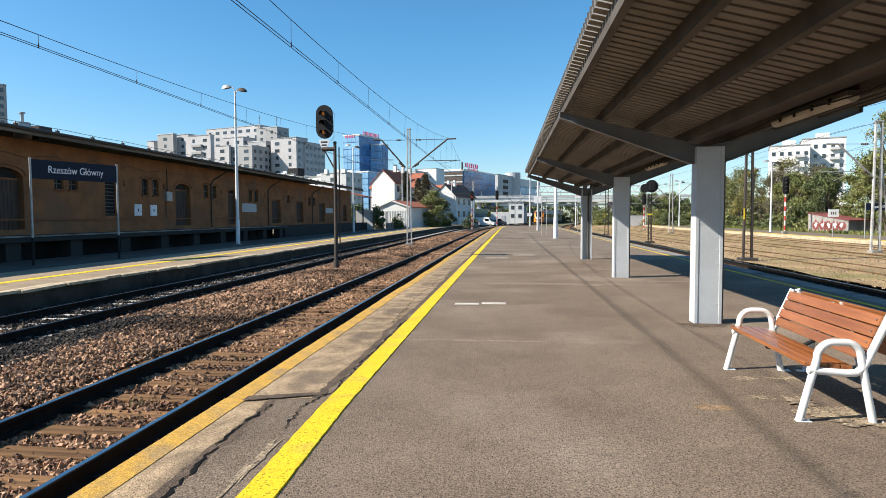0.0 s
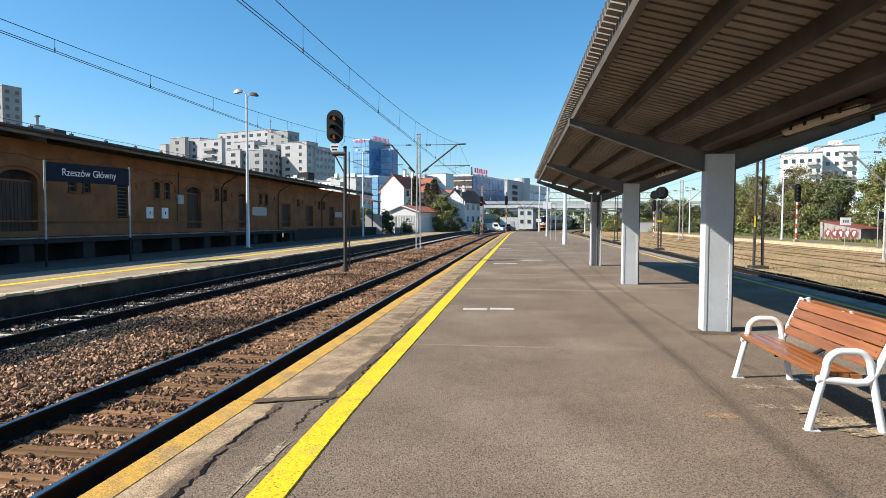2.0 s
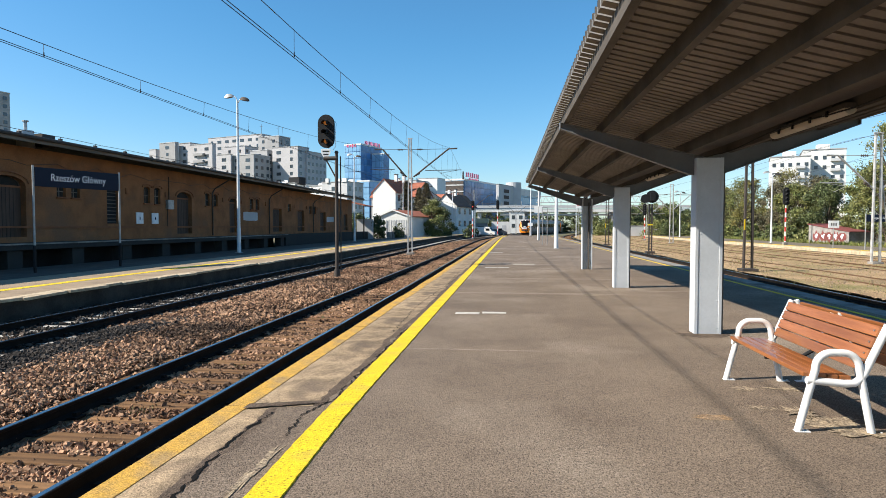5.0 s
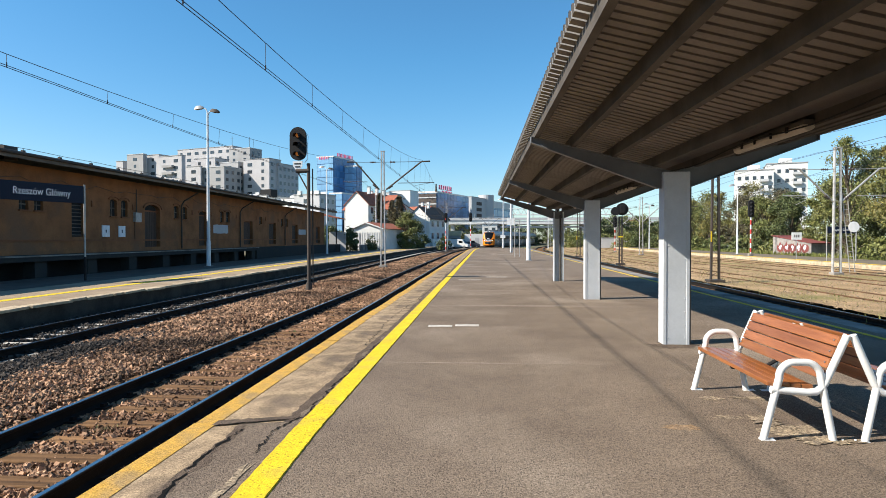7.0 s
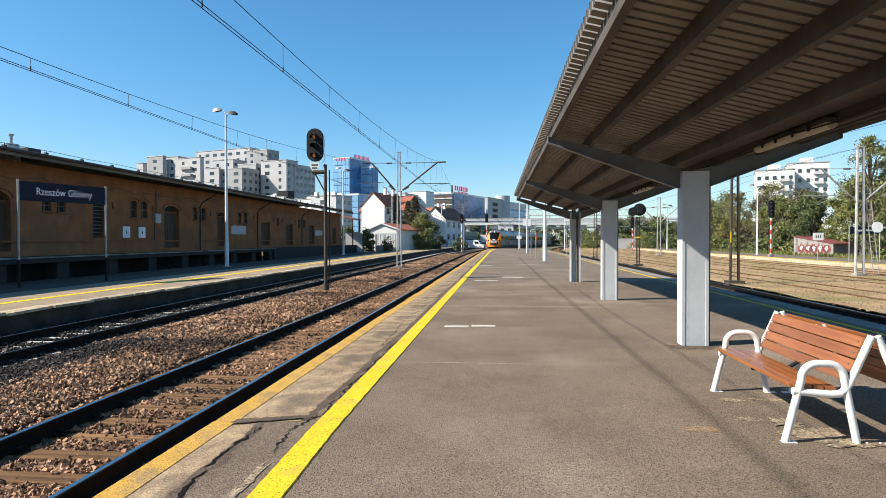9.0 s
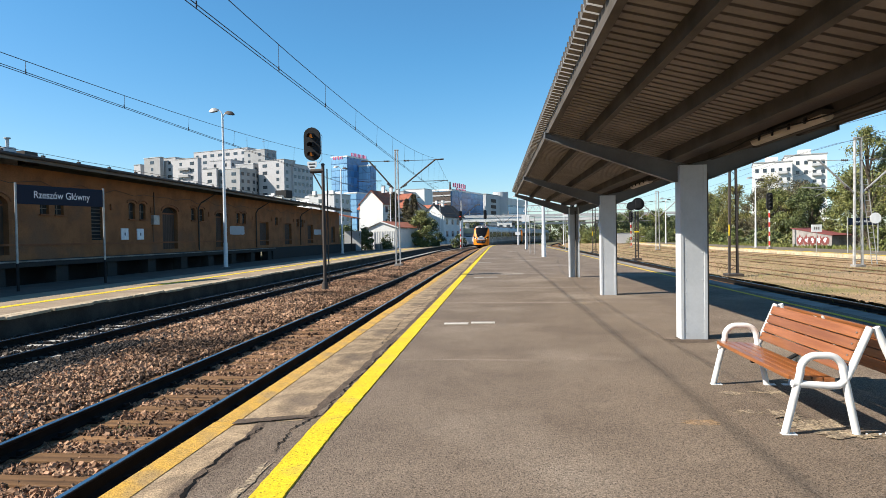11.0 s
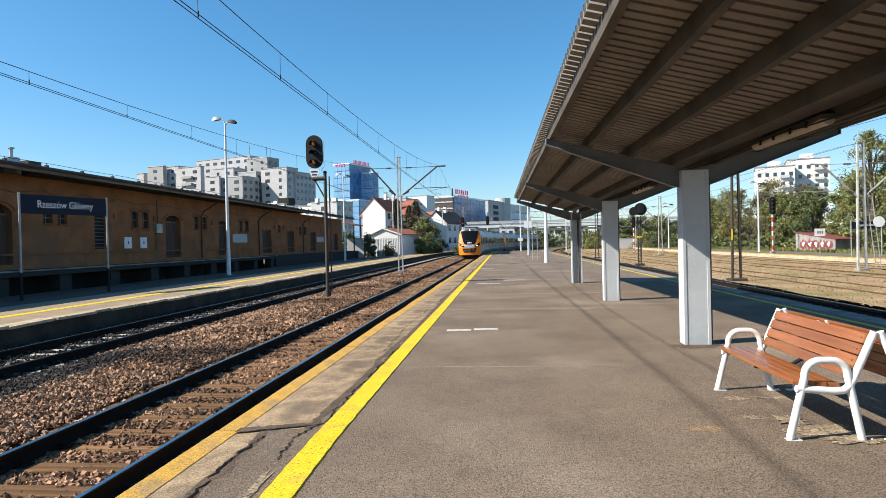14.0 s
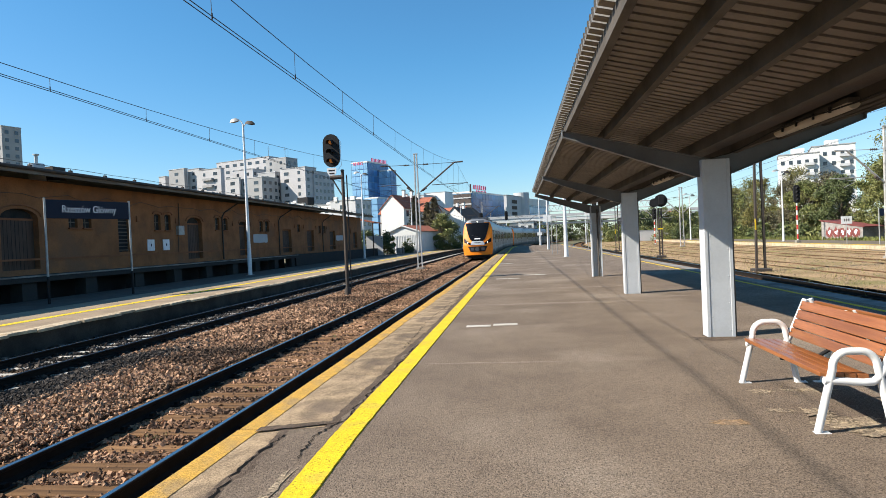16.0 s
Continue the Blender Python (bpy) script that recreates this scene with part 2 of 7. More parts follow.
BOLT = mat("dull_bolt_steel", (0.4, 0.4, 0.4), rough=0.4, metal=0.8, fine=0.1)
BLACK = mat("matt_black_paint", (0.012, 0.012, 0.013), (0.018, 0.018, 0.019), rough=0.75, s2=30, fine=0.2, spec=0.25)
DARK_STEEL = mat("dark_mast_steel", (0.055, 0.048, 0.042), (0.08, 0.058, 0.044), rough=0.7, metal=0.3, s1=2, s2=30, fine=0.2)
GALV = mat("galvanised_steel", (0.42, 0.42, 0.41), (0.32, 0.31, 0.29), rough=0.55, metal=0.4, s1=3, s2=30, fine=0.15)
WIRE = mat("overhead_wire", (0.05, 0.045, 0.045), rough=0.6, metal=0.3, fine=0)
PLASTER = mat("ochre_plaster", (0.295, 0.131, 0.057), (0.21, 0.094, 0.044), rough=0.95, s1=0.8, s2=14, bump=0.5, dist=0.015, fine=0.24, third=(0.21, 0.11, 0.062), s3=0.4)
PLASTER_TRIM = mat("ochre_plaster_trim", (0.265, 0.115, 0.057), (0.205, 0.091, 0.048), rough=0.95, s1=1, s2=20, fine=0.15)
DOOR_BROWN = mat("brown_door_timber", (0.085, 0.05, 0.032), (0.06, 0.036, 0.025), rough=0.8, s1=2, s2=20, fine=0.2, stretch=(4, 4, 0.4))
EAVE = mat("weathered_eave_timber", (0.21, 0.175, 0.14), (0.12, 0.098, 0.08), rough=0.9, s1=2, s2=20, fine=0.25, stretch=(4, 0.3, 4))
ROOF_FELT = mat("dark_roof_felt", (0.1, 0.095, 0.09), (0.075, 0.07, 0.066), rough=0.95, s2=10, fine=0.2)
# blue-grey dock taken near-black: the warehouse's shade is in this colour
DOCK_SHADED = mat("blue_grey_dock_paint", (0.036, 0.036, 0.036), (0.046, 0.043, 0.038), rough=0.9, s1=1, s2=20, fine=0.2)
GLASS = mat("dark_window_glass", (0.035, 0.045, 0.055), (0.05, 0.06, 0.07), rough=0.12, s2=5, bump=0, fine=0.1, spec=0.7)
GLASS_DIM = mat("dusty_dark_glass", (0.02, 0.02, 0.02), (0.04, 0.034, 0.028), rough=0.7, s2=8, bump=0, fine=0.2, spec=0.1)
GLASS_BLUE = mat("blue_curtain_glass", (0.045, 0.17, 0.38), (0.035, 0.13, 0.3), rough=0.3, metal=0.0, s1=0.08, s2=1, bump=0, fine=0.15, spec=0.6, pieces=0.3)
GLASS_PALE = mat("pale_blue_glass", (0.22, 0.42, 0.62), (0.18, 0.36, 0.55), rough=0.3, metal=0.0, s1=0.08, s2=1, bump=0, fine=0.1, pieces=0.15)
MULLION = mat("facade_mullion", (0.12, 0.22, 0.38), rough=0.5, fine=0.05)
FACADE_WHITE = mat("white_render_facade", (0.7, 0.69, 0.66), (0.62, 0.61, 0.58), rough=0.9, s1=0.2, s2=3, bump=0, fine=0.06)
FACADE_GREY = mat("grey_render_facade", (0.36, 0.355, 0.35), (0.31, 0.305, 0.3), rough=0.9, s1=0.2, s2=3, bump=0, fine=0.06)
FACADE_LIGHT = mat("light_grey_render_facade", (0.5, 0.5, 0.5), (0.45, 0.45, 0.45), rough=0.9, s1=0.2, s2=3, bump=0, fine=0.06)
ROOF_RED = mat("red_roof_tile", (0.36, 0.13, 0.08), (0.28, 0.1, 0.065), rough=0.9, s1=1, s2=9, bump=0.5, dist=0.05, fine=0.25)
ROOF_DARK = mat("dark_roof_tile", (0.11, 0.09, 0.08), rough=0.9, s1=1, s2=9, bump=0.5, dist=0.05, fine=0.25)
SIGN_NAVY = mat("navy_sign_enamel", (0.006, 0.012, 0.028), (0.008, 0.015, 0.032), rough=0.6, s2=20, bump=0, fine=0.05, spec=0.2)
SIGN_WHITE = mat("white_sign_lettering", (0.82, 0.83, 0.85), rough=0.5, fine=0.03, bump=0)
RED_PAINT = mat("red_paint", (0.6, 0.045, 0.035), rough=0.6, fine=0.1)
RED_SIGN = mat("red_sign_letters", (0.6, 0.06, 0.16), rough=0.5, fine=0.05)
ORANGE = mat("orange_train_paint", (0.86, 0.235, 0.01), (0.8, 0.21, 0.01), rough=0.5, s2=10, bump=0, fine=0.05, spec=0.3)
SILVER = mat("silver_train_paint", (0.22, 0.23, 0.245), (0.19, 0.2, 0.215), rough=0.35, metal=0.2, s1=0.5, s2=10, bump=0, fine=0.05)
TRAIN_DARK = mat("dark_grey_train_paint", (0.06, 0.065, 0.075), rough=0.4, s2=10, bump=0, fine=0.08)
TRAIN_GLASS = mat("black_train_glass", (0.008, 0.009, 0.011), rough=0.15, s2=10, bump=0, fine=0.05, spec=0.1)
TRAIN_WHITE = mat("pale_grey_train_paint", (0.42, 0.44, 0.47), rough=0.4, bump=0, fine=0.04)
LEAF = mat("green_leaves", (0.125, 0.145, 0.04), (0.19, 0.185, 0.055), rough=0.6, s1=0.6, s2=4, bump=0, fine=0.2, island=0.55)
LEAF_DARK = mat("dark_green_leaves", (0.075, 0.098, 0.032), (0.115, 0.13, 0.042), rough=0.6, s1=0.6, s2=4, bump=0, fine=0.2, island=0.55)
LEAF_AUTUMN = mat("yellowing_leaves", (0.2, 0.165, 0.042), (0.115, 0.12, 0.034), rough=0.6, s1=0.5, s2=4, bump=0, fine=0.2, island=0.55)
NEEDLE = mat("dark_conifer_needles", (0.1, 0.095, 0.05), (0.14, 0.11, 0.06), rough=0.8, s1=0.6, s2=4, bump=0, fine=0.2, island=0.5)
BARK = mat("bark", (0.1, 0.08, 0.06), rough=0.95, s2=12, bump=0.6, fine=0.3)
GRASS = mat("dry_grass", (0.19, 0.18, 0.06), (0.1, 0.13, 0.035), rough=0.9, s1=0.4, s2=6, bump=0, fine=0.2, island=0.4)
AMBER = glow("amber_signal_light", (0.55, 0.19, 0.04), 0.18)
RED_LIGHT = glow("red_signal_light", (1.0, 0.05, 0.03), 1.5)
HEADLAMP = glow("train_headlamp", (1.0, 0.95, 0.8), 4.0)
LAMP_COVER = mat("yellowed_lamp_cover", (0.48, 0.41, 0.31), (0.38, 0.32, 0.24), rough=0.4, s2=20, bump=0, fine=0.1)
# stained wall turned from the sun; its shade is put into the dark colour
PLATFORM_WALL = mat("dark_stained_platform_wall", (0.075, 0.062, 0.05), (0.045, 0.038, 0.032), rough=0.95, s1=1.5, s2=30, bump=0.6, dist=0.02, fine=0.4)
COPING = mat("pale_worn_coping", (0.55, 0.44, 0.3), (0.36, 0.28, 0.19), rough=0.92, s1=3, s2=70, bump=0.6, dist=0.012, fine=0.4, pieces=0.2)
GRAFFITI = mat("graffiti_panel", (0.34, 0.31, 0.28), (0.22, 0.2, 0.18), rough=0.8, s1=2, s2=10, bump=0, fine=0.2)
# pale beam paint darkened: shade under the canopy is put into its colour
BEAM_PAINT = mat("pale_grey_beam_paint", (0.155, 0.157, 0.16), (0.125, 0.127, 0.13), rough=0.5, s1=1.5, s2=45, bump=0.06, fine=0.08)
MAST = mat("pale_mast_paint", (0.5, 0.5, 0.49), (0.36, 0.34, 0.31), rough=0.6, metal=0.1, s1=3, s2=30, fine=0.15)

GRAFFITI_RED = mat("faded_red_spray_paint", (0.22, 0.05, 0.042), (0.15, 0.045, 0.04), rough=0.8, s1=3, s2=20, bump=0, fine=0.2)


# ---- the plan: tracks run along y, bend to the right from y = 85 and straighten again by y = 285 ----
RAIL_Z, SLEEPER_Z, BED_Z = -0.38, -0.545, -0.58


def bend(y):
    if y < 85:
        return 0.0
    if y < 185:
        return (y - 85) ** 2 / 800
    d = min(y - 185, 100)
    return 12.5 + 0.25 * d - 0.00125 * d * d


def line_at(x, y0, y1, z, k=1.0):
    """A plan line beside the tracks."""
    ys = [y0] + [v for v in range(int(y0) + 1, int(y1)) if v % 60 == 0 or (84 <= v <= 290 and v % 4 == 0)] + [y1]
    return [(x + k * bend(y), y, z) for y in ys]


ground = part("ground", Build().add([(-2500, -2500, -0.64), (2500, -2500, -0.64), (2500, 2500, -0.64), (-2500, 2500, -0.64)], [(0, 1, 2, 3)]), GROUND)
tagged(ground, "dry ground with patchy grass", "ground", kind="structure")


def strip(name, xa, xb, y0, y1, z, material, label, category, step=1.0, rough=0.03, crown=0.0, nx=8, seed=0.0):
    """An uneven bed between two plan lines."""
    b, ys = Build(), [y0 + i * step for i in range(int((y1 - y0) / step) + 1)]
    vs = []
    for y in ys:
        for i in range(nx + 1):
            f = i / nx
            x = lerp(xa, xb, f) + bend(y)
            h = rough * noise.noise((x * 1.1 + seed, y * 1.1, seed)) + crown * math.sin(f * math.pi) ** 2
            vs.append((x, y, z + h))
    k = nx + 1
    fs = [(j * k + i, j * k + i + 1, (j + 1) * k + i + 1, (j + 1) * k + i) for j in range(len(ys) - 1) for i in range(nx)]
    b.add(vs, fs)
    return tagged(part(name, b, material, smooth=True), label, category, kind="structure")


strip("ballast_bed", -11.46, -2.56, -12, 60, BED_Z, BALLAST_BED, "brown ballast bed between the tracks", "ballast", 0.5, 0.04, 0.0, 36)
strip("ballast_bed", -11.46, -2.56, 60, 330, BED_Z, BALLAST_BED, "brown ballast bed between the tracks", "ballast", 3.0, 0.03, 0.0, 12)
strip("ballast_bed", 7.1, 10.6, -12, 330, BED_Z, BALLAST_BED, "shaded ballast bed beside the island platform", "ballast", 2.0, 0.04, 0.0, 8, 2.0)
strip("gravel_yard", 10.3, 24.2, -12, 330, RAIL_Z - 0.045, YARD, "pale brown gravel of the goods yard with weeds", "gravel", 2.0, 0.05, 0.0, 24, 3.0)

RAIL = [(-0.07, -0.165), (0.07, -0.165), (0.07, -0.15), (0.012, -0.12), (0.012, -0.045), (0.036, -0.03), (0.036, -0.004), (0.028, 0.0), (-0.028, 0.0), (-0.036, -0.004), (-0.036, -0.03), (-0.012, -0.045), (-0.012, -0.12), (-0.07, -0.15)]
TRACKS = []


YARD_RAIL = mat("dry_rust", (0.15, 0.085, 0.047), (0.095, 0.055, 0.033), rough=0.9, s1=3, s2=60, fine=0.3)


def track(x, y0, y1, name_label, timber=True, k=1.0):
    t = thing("railway_track", pose(0, 0, 0), name_label, "railway track", kind="structure")
    for side in (-0.7535, 0.7535):
        r = part("rail", Build().sweep(RAIL, line_at(x + side, y0, y1, RAIL_Z, k)), YARD_RAIL if x > 10 else RAIL_SIDE, t, "rust-brown rail")
        part("rail_head", Build().sweep([(-0.026, 0.0), (0.026, 0.0), (0.024, 0.003), (-0.024, 0.003)], line_at(x + side, y0, y1, RAIL_Z, k)), YARD_RAIL if x > 10 else RAIL_TOP, r, "rusty running surface" if x > 10 else "polished running surface")
    TRACKS.append((t, x, y0, y1, timber, k))
    return t


track(-4.2, -12, 330, "rusty railway track on timber sleepers in brown ballast", True)
track(-9.45, -12, 330, "railway track on concrete sleepers beside the far platform", False)
track(8.95, -12, 330, "shaded railway track beside the island platform", True)
track(13.3, -12, 330, "rusty yard track sunk in pale gravel", True)
track(17.7, -12, 330, "rusty yard track sunk in pale gravel", True)
track(22.0, -12, 330, "rusty yard track beside the third platform", True)


# ---- the island platform ----
P1_L, P1_R, P1_Y0, P1_Y1 = -2.52, 7.12, -12.0, 112.0


def platform_body(name, left, right, y0, y1, zl, zr, material, label, kl=1.0, kr=1.0, base=-0.63):
    ll, rr = line_at(left, y0, y1, zl, kl), line_at(right, y0, y1, zr, kr)
    vs, n = [], len(ll)
    for a, b in zip(ll, rr):
        vs += [(a[0], a[1], base), a, b, (b[0], b[1], base)]
    fs = []
    for i in range(n - 1):
        for j in range(3):
            fs.append((4 * i + j, 4 * i + j + 1, 4 * i + j + 5, 4 * i + j + 4))
    fs += [(0, 1, 2, 3), (4 * n - 4, 4 * n - 1, 4 * n - 2, 4 * n - 3)]
    return tagged(part(name, Build().add(vs, fs), material), label, "platform", kind="structure")


platform = platform_body("platform", P1_L + 0.94, P1_R - 0.45, P1_Y0, P1_Y1, 0.0, 0.0, ASPHALT, "grey-brown worn asphalt island platform", 1.0, 0.6)
part("platform_wall", Build().sweep([(0.0, -0.62), (0.96, -0.62), (0.96, -0.1), (0.0, -0.1)], line_at(P1_L + 0.06, P1_Y0, P1_Y1, 0)), CONCRETE_GREY, platform, "stained concrete platform wall")
part("platform_wall", Build().sweep([(0.0, -0.62), (0.45, -0.62), (0.45, -0.004), (0.0, -0.004)], line_at(P1_R - 0.45, P1_Y0, P1_Y1, 0, 0.6)), CONCRETE_GREY, platform, "concrete platform edge")
# asphalt laid ragged over the backs of the edge slabs, darker along its lip
b, vs = Build(), []
for i in range(0, 520):
    y = -2.0 + i * 0.075
    cover = 0.13 + 0.1 * noise.noise((y * 0.45, 1.3, 0)) + 0.05 * noise.noise((y * 2.2, 4, 0)) + 0.03 * noise.noise((y * 9, 7, 0))
    if y < 5.15:
        cover += 0.37
    cover = max(cover, 0.03)
    lip = min(cover * 0.8, 0.09 + 0.06 * noise.noise((y * 3, 12, 0)))
    vs += [(-1.55, y, 0.005), (-1.6 - cover + lip, y, 0.009), (-1.6 - cover, y, 0.009), (-1.61 - cover, y, -0.004)]
for j, mi in ((0, 0), (1, 1), (2, 1)):
    b.add(vs, [(4 * i + j, 4 * i + j + 1, 4 * i + j + 5, 4 * i + j + 4) for i in range(519)], mi)
part("asphalt_edging", b, [ASPHALT, ASPHALT_DARK], platform, "asphalt laid ragged against the edge slabs, darker at its lip")
b, vs = Build(), []
ys = [-4 + 0.07 * i for i in range(500)] + [31 + 1.5 * i for i in range(52)]
for y in ys:
    l = 0.113 + 0.006 * noise.noise((y * 5, 0, 0)) + 0.008 * noise.noise((y * 17, 2, 0))
    r = 0.113 + 0.006 * noise.noise((y * 5, 9, 0)) + 0.008 * noise.noise((y * 17, 6, 0))
    c = -1.445 - 0.048 * min(1, max(0, (y - 3.2) / 1.8)) + bend(y)
    vs += [(c - l, y, 0.0), (c - l + 0.006, y, 0.0115), (c + r - 0.006, y, 0.0105), (c + r, y, 0.0)]
b.add(vs, [(4 * i + j, 4 * i + j + 1, 4 * i + j + 5, 4 * i + j + 4) for i in range(len(ys) - 1) for j in range(3)])
part("yellow_line", b, YELLOW, platform, "bright yellow safety line with worn edges")
part("yellow_line", Build().sweep([(-0.05, 0.0), (0.05, 0.0), (0.05, 0.006), (-0.05, 0.006)], line_at(6.38, P1_Y0, 108, 0, 0.6)), YELLOW, platform, "yellow safety line along the shaded edge")


def crack(points, width, seed):
    """A jagged open joint as a flat ribbon, its deep shade put into the colour."""
    b, vs, n = Build(), [], 0
    rnd = random.Random(seed)
    for (x0, y0), (x1, y1) in zip(points, points[1:]):
        steps = max(2, int(math.hypot(x1 - x0, y1 - y0) / 0.045))
        for i in range(steps):
            f = i / steps
            x, y = lerp(x0, x1, f) + rnd.uniform(-0.024, 0.024), lerp(y0, y1, f)
            w = width * rnd.choice((0.12, 0.3, 0.5, 0.75)) * rnd.uniform(0.6, 1.0)
            vs += [(x - w / 2, y, 0.0135), (x + w / 2, y, 0.0135)]
            n += 1
    b.add(vs, [(2 * i, 2 * i + 1, 2 * i + 3, 2 * i + 2) for i in range(n - 1)])
    return part("crack", b, CRACK, platform, "jagged crack with its deep shade painted in")


crack([(-1.97, 2.2), (-1.97, 3.35), (-2.0, 3.7), (-2.04, 4.0), (-2.05, 4.48), (-2.03, 5.02)], 0.06, 1)
crack([(-1.7, 4.4), (-1.745, 4.84), (-1.74, 5.04), (-1.66, 5.27), (-1.615, 5.4)], 0.03, 2)
crack([(-1.625, 5.4), (-1.63, 6.4), (-1.62, 7.3), (-1.63, 9.4)], 0.05, 5)
crack([(-1.78, 9.0), (-1.88, 12.0), (-1.8, 16.0)], 0.03, 3)
crack([(-1.75, 16.0), (-1.86, 22.0), (-1.78, 30.0)], 0.03, 4)
b = Build()
joint = [(lerp(-2.33, -1.66, i / 14), 5.06 + 0.018 * i + 0.03 * noise.noise((i * 0.9, 3, 0)), 5.2 + 0.014 * i + 0.035 * noise.noise((i * 0.9, 8, 0))) for i in range(15)]
b.add([p for x, y0, y1 in joint for p in ((x, y0, 0.0128), (x, y1, 0.0128))], [(2 * i, 2 * i + 2, 2 * i + 3, 2 * i + 1) for i in range(14)])
part("joint_filling", b, ASPHALT_DARK, platform, "dark asphalt filling of a wide slab joint")

# worn white stripes painted across the platform
stripe = part("painted_stripe", Build().box((0, 0, 0.004), (0.44, 0.2, 0.006)), WHITE_LINE, platform, "worn white painted bar")
stripe.location = (-0.81, 11.25, 0)
for x, y in ((-0.32, 11.36), (-0.8, 24.0), (-0.32, 24.03), (0.28, 25.85), (0.73, 25.88), (-1.2, 37.8), (-0.76, 37.84)):
    same(stripe, platform, x, y, 0)
wide = part("painted_stripe", Build().box((0, 0, 0.004), (3.2, 0.3, 0.006)), WHITE_LINE, platform, "worn white painted bar")
wide.location = (2.3, 64.4, 0)
# repair patches in the surface
def stain(x, y, w, l, seed, material, name, label, rough=0.5, k=64, z=0.003):
    """A ragged flat patch."""
    vs = []
    for i in range(k):
        a = i * math.tau / k
        q = 1 + rough * (noise.noise((2.2 * math.cos(a) + seed, 2.2 * math.sin(a), seed)) + 0.6 * noise.noise((7 * math.cos(a) + seed, 7 * math.sin(a), 3)) + 0.4 * noise.noise((19 * math.cos(a), 19 * math.sin(a), seed)))
        vs.append((x + w / 2 * q * math.cos(a), y + l / 2 * q * math.sin(a), z))
    return part(name, Build().add(vs, [tuple(range(k))]), material, platform, label)


RUST = mat("rust_stain", (0.29, 0.185, 0.1), (0.235, 0.17, 0.115), rough=0.9, s1=6, s2=60, bump=0.6, fine=0.5, grit=(80, 0.4, 0.6))
SAND = mat("crumbled_asphalt", (0.36, 0.28, 0.185), (0.2, 0.155, 0.115), rough=1, s1=6, s2=60, bump=0.8, fine=0.5, grit=(60, 0.45, 0.5))
stain(1.68, 5.29, 0.3, 0.15, 1, RUST, "rust_stain", "orange rust stain on the asphalt")
stain(2.6, 5.22, 0.5, 0.4, 4, SAND, "worn_patch", "crumbled sandy patch under the bench", 0.8, z=0.0045)
stain(2.2, 5.62, 0.2, 0.12, 7, SAND, "worn_patch", "crumbled sandy spot", 0.8)
stain(2.75, 5.0, 0.5, 0.2, 8, SAND, "worn_patch", "crumbled sandy spot", 0.8, z=0.0085)
stain(2.48, 5.5, 0.22, 0.3, 9, SAND, "worn_patch", "crumbled sandy spot", 0.9, z=0.0125)
stain(2.3, 6.3, 0.22, 0.14, 10, SAND, "worn_patch", "crumbled sandy spot", 0.8)
stain(2.75, 6.33, 0.4, 0.14, 12, SAND, "worn_patch", "crumbled sandy spot", 0.9)
stain(-1.66, 3.75, 0.07, 0.9, 13, SAND, "worn_patch", "pale worn strip beside the yellow line", 0.9, z=0.011)
stain(2.85, 9.4, 0.7, 0.5, 5, ASPHALT_DARK, "dirt_patch", "dark ragged patch at the column's foot", 0.5)
stain(1.9, 14.6, 0.5, 0.3, 6, SAND, "worn_patch", "small crumbled patch", 0.8)
for i, (x, y, w, l) in enumerate(((-0.2, 7.9, 3.1, 0.07), (0.9, 14.8, 4.6, 0.3), (1.4, 19.0, 5.0, 0.25), (1.2, 26.0, 4.4, 0.3), (3.6, 15.6, 2.0, 0.14))):
    stain(x, y, w, l, 11 + i, mat("pale_wear_band", (0.27, 0.21, 0.16), (0.225, 0.175, 0.135), rough=0.9, s1=3, s2=60, bump=0.6, fine=0.5, grit=(80, 0.4, 0.5)) if i == 0 else bpy.data.materials["pale_wear_band"], "wear_band", "paler worn band across the asphalt", 0.35)

# ---- the far platform ----
platform2 = platform_body("platform", -15.6, -11.5, -25, 132, -0.07, -0.07, mat("pale_asphalt", (0.34, 0.255, 0.17), (0.25, 0.19, 0.13), rough=0.9, s1=0.8, s2=40, bump=0.5, fine=0.35), "pale worn asphalt platform before the warehouse")
b = Build()
ll = line_at(-15.6, -25, 132, -0.074)
lr = line_at(-21.95, -25, 132, -0.3)
n = len(ll)
b.add([p for q in zip(ll, lr) for p in q], [(2 * i, 2 * i + 1, 2 * i + 3, 2 * i + 2) for i in range(n - 1)])
# strip lies in the warehouse's shadow; that shade is put into its colour
part("paved_strip", b, mat("dull_paving", (0.1, 0.085, 0.07), (0.07, 0.06, 0.05), rough=0.9, s1=0.8, s2=30, fine=0.3), platform2, "sloping paved strip before the warehouse")
part("yellow_line", Build().sweep([(-0.16, -0.01), (0.16, -0.01), (0.16, 0.006), (-0.16, 0.006)], line_at(-13.15, -25, 130, -0.07)), YELLOW, platform2, "yellow safety line")
# ragged coping stones along its edge
rnd = random.Random(5)
LENGTHS = (0.55, 0.8, 1.2, 1.5)
coping = [Build().box((0, 0, 0), (0.3 + 0.03 * k, w - 0.012, 0.07)).mesh("coping_stone", COPING, bevel=0.012) for k, w in enumerate(LENGTHS)]
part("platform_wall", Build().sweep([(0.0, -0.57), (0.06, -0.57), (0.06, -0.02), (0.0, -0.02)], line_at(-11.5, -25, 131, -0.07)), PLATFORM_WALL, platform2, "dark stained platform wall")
y = -6.0
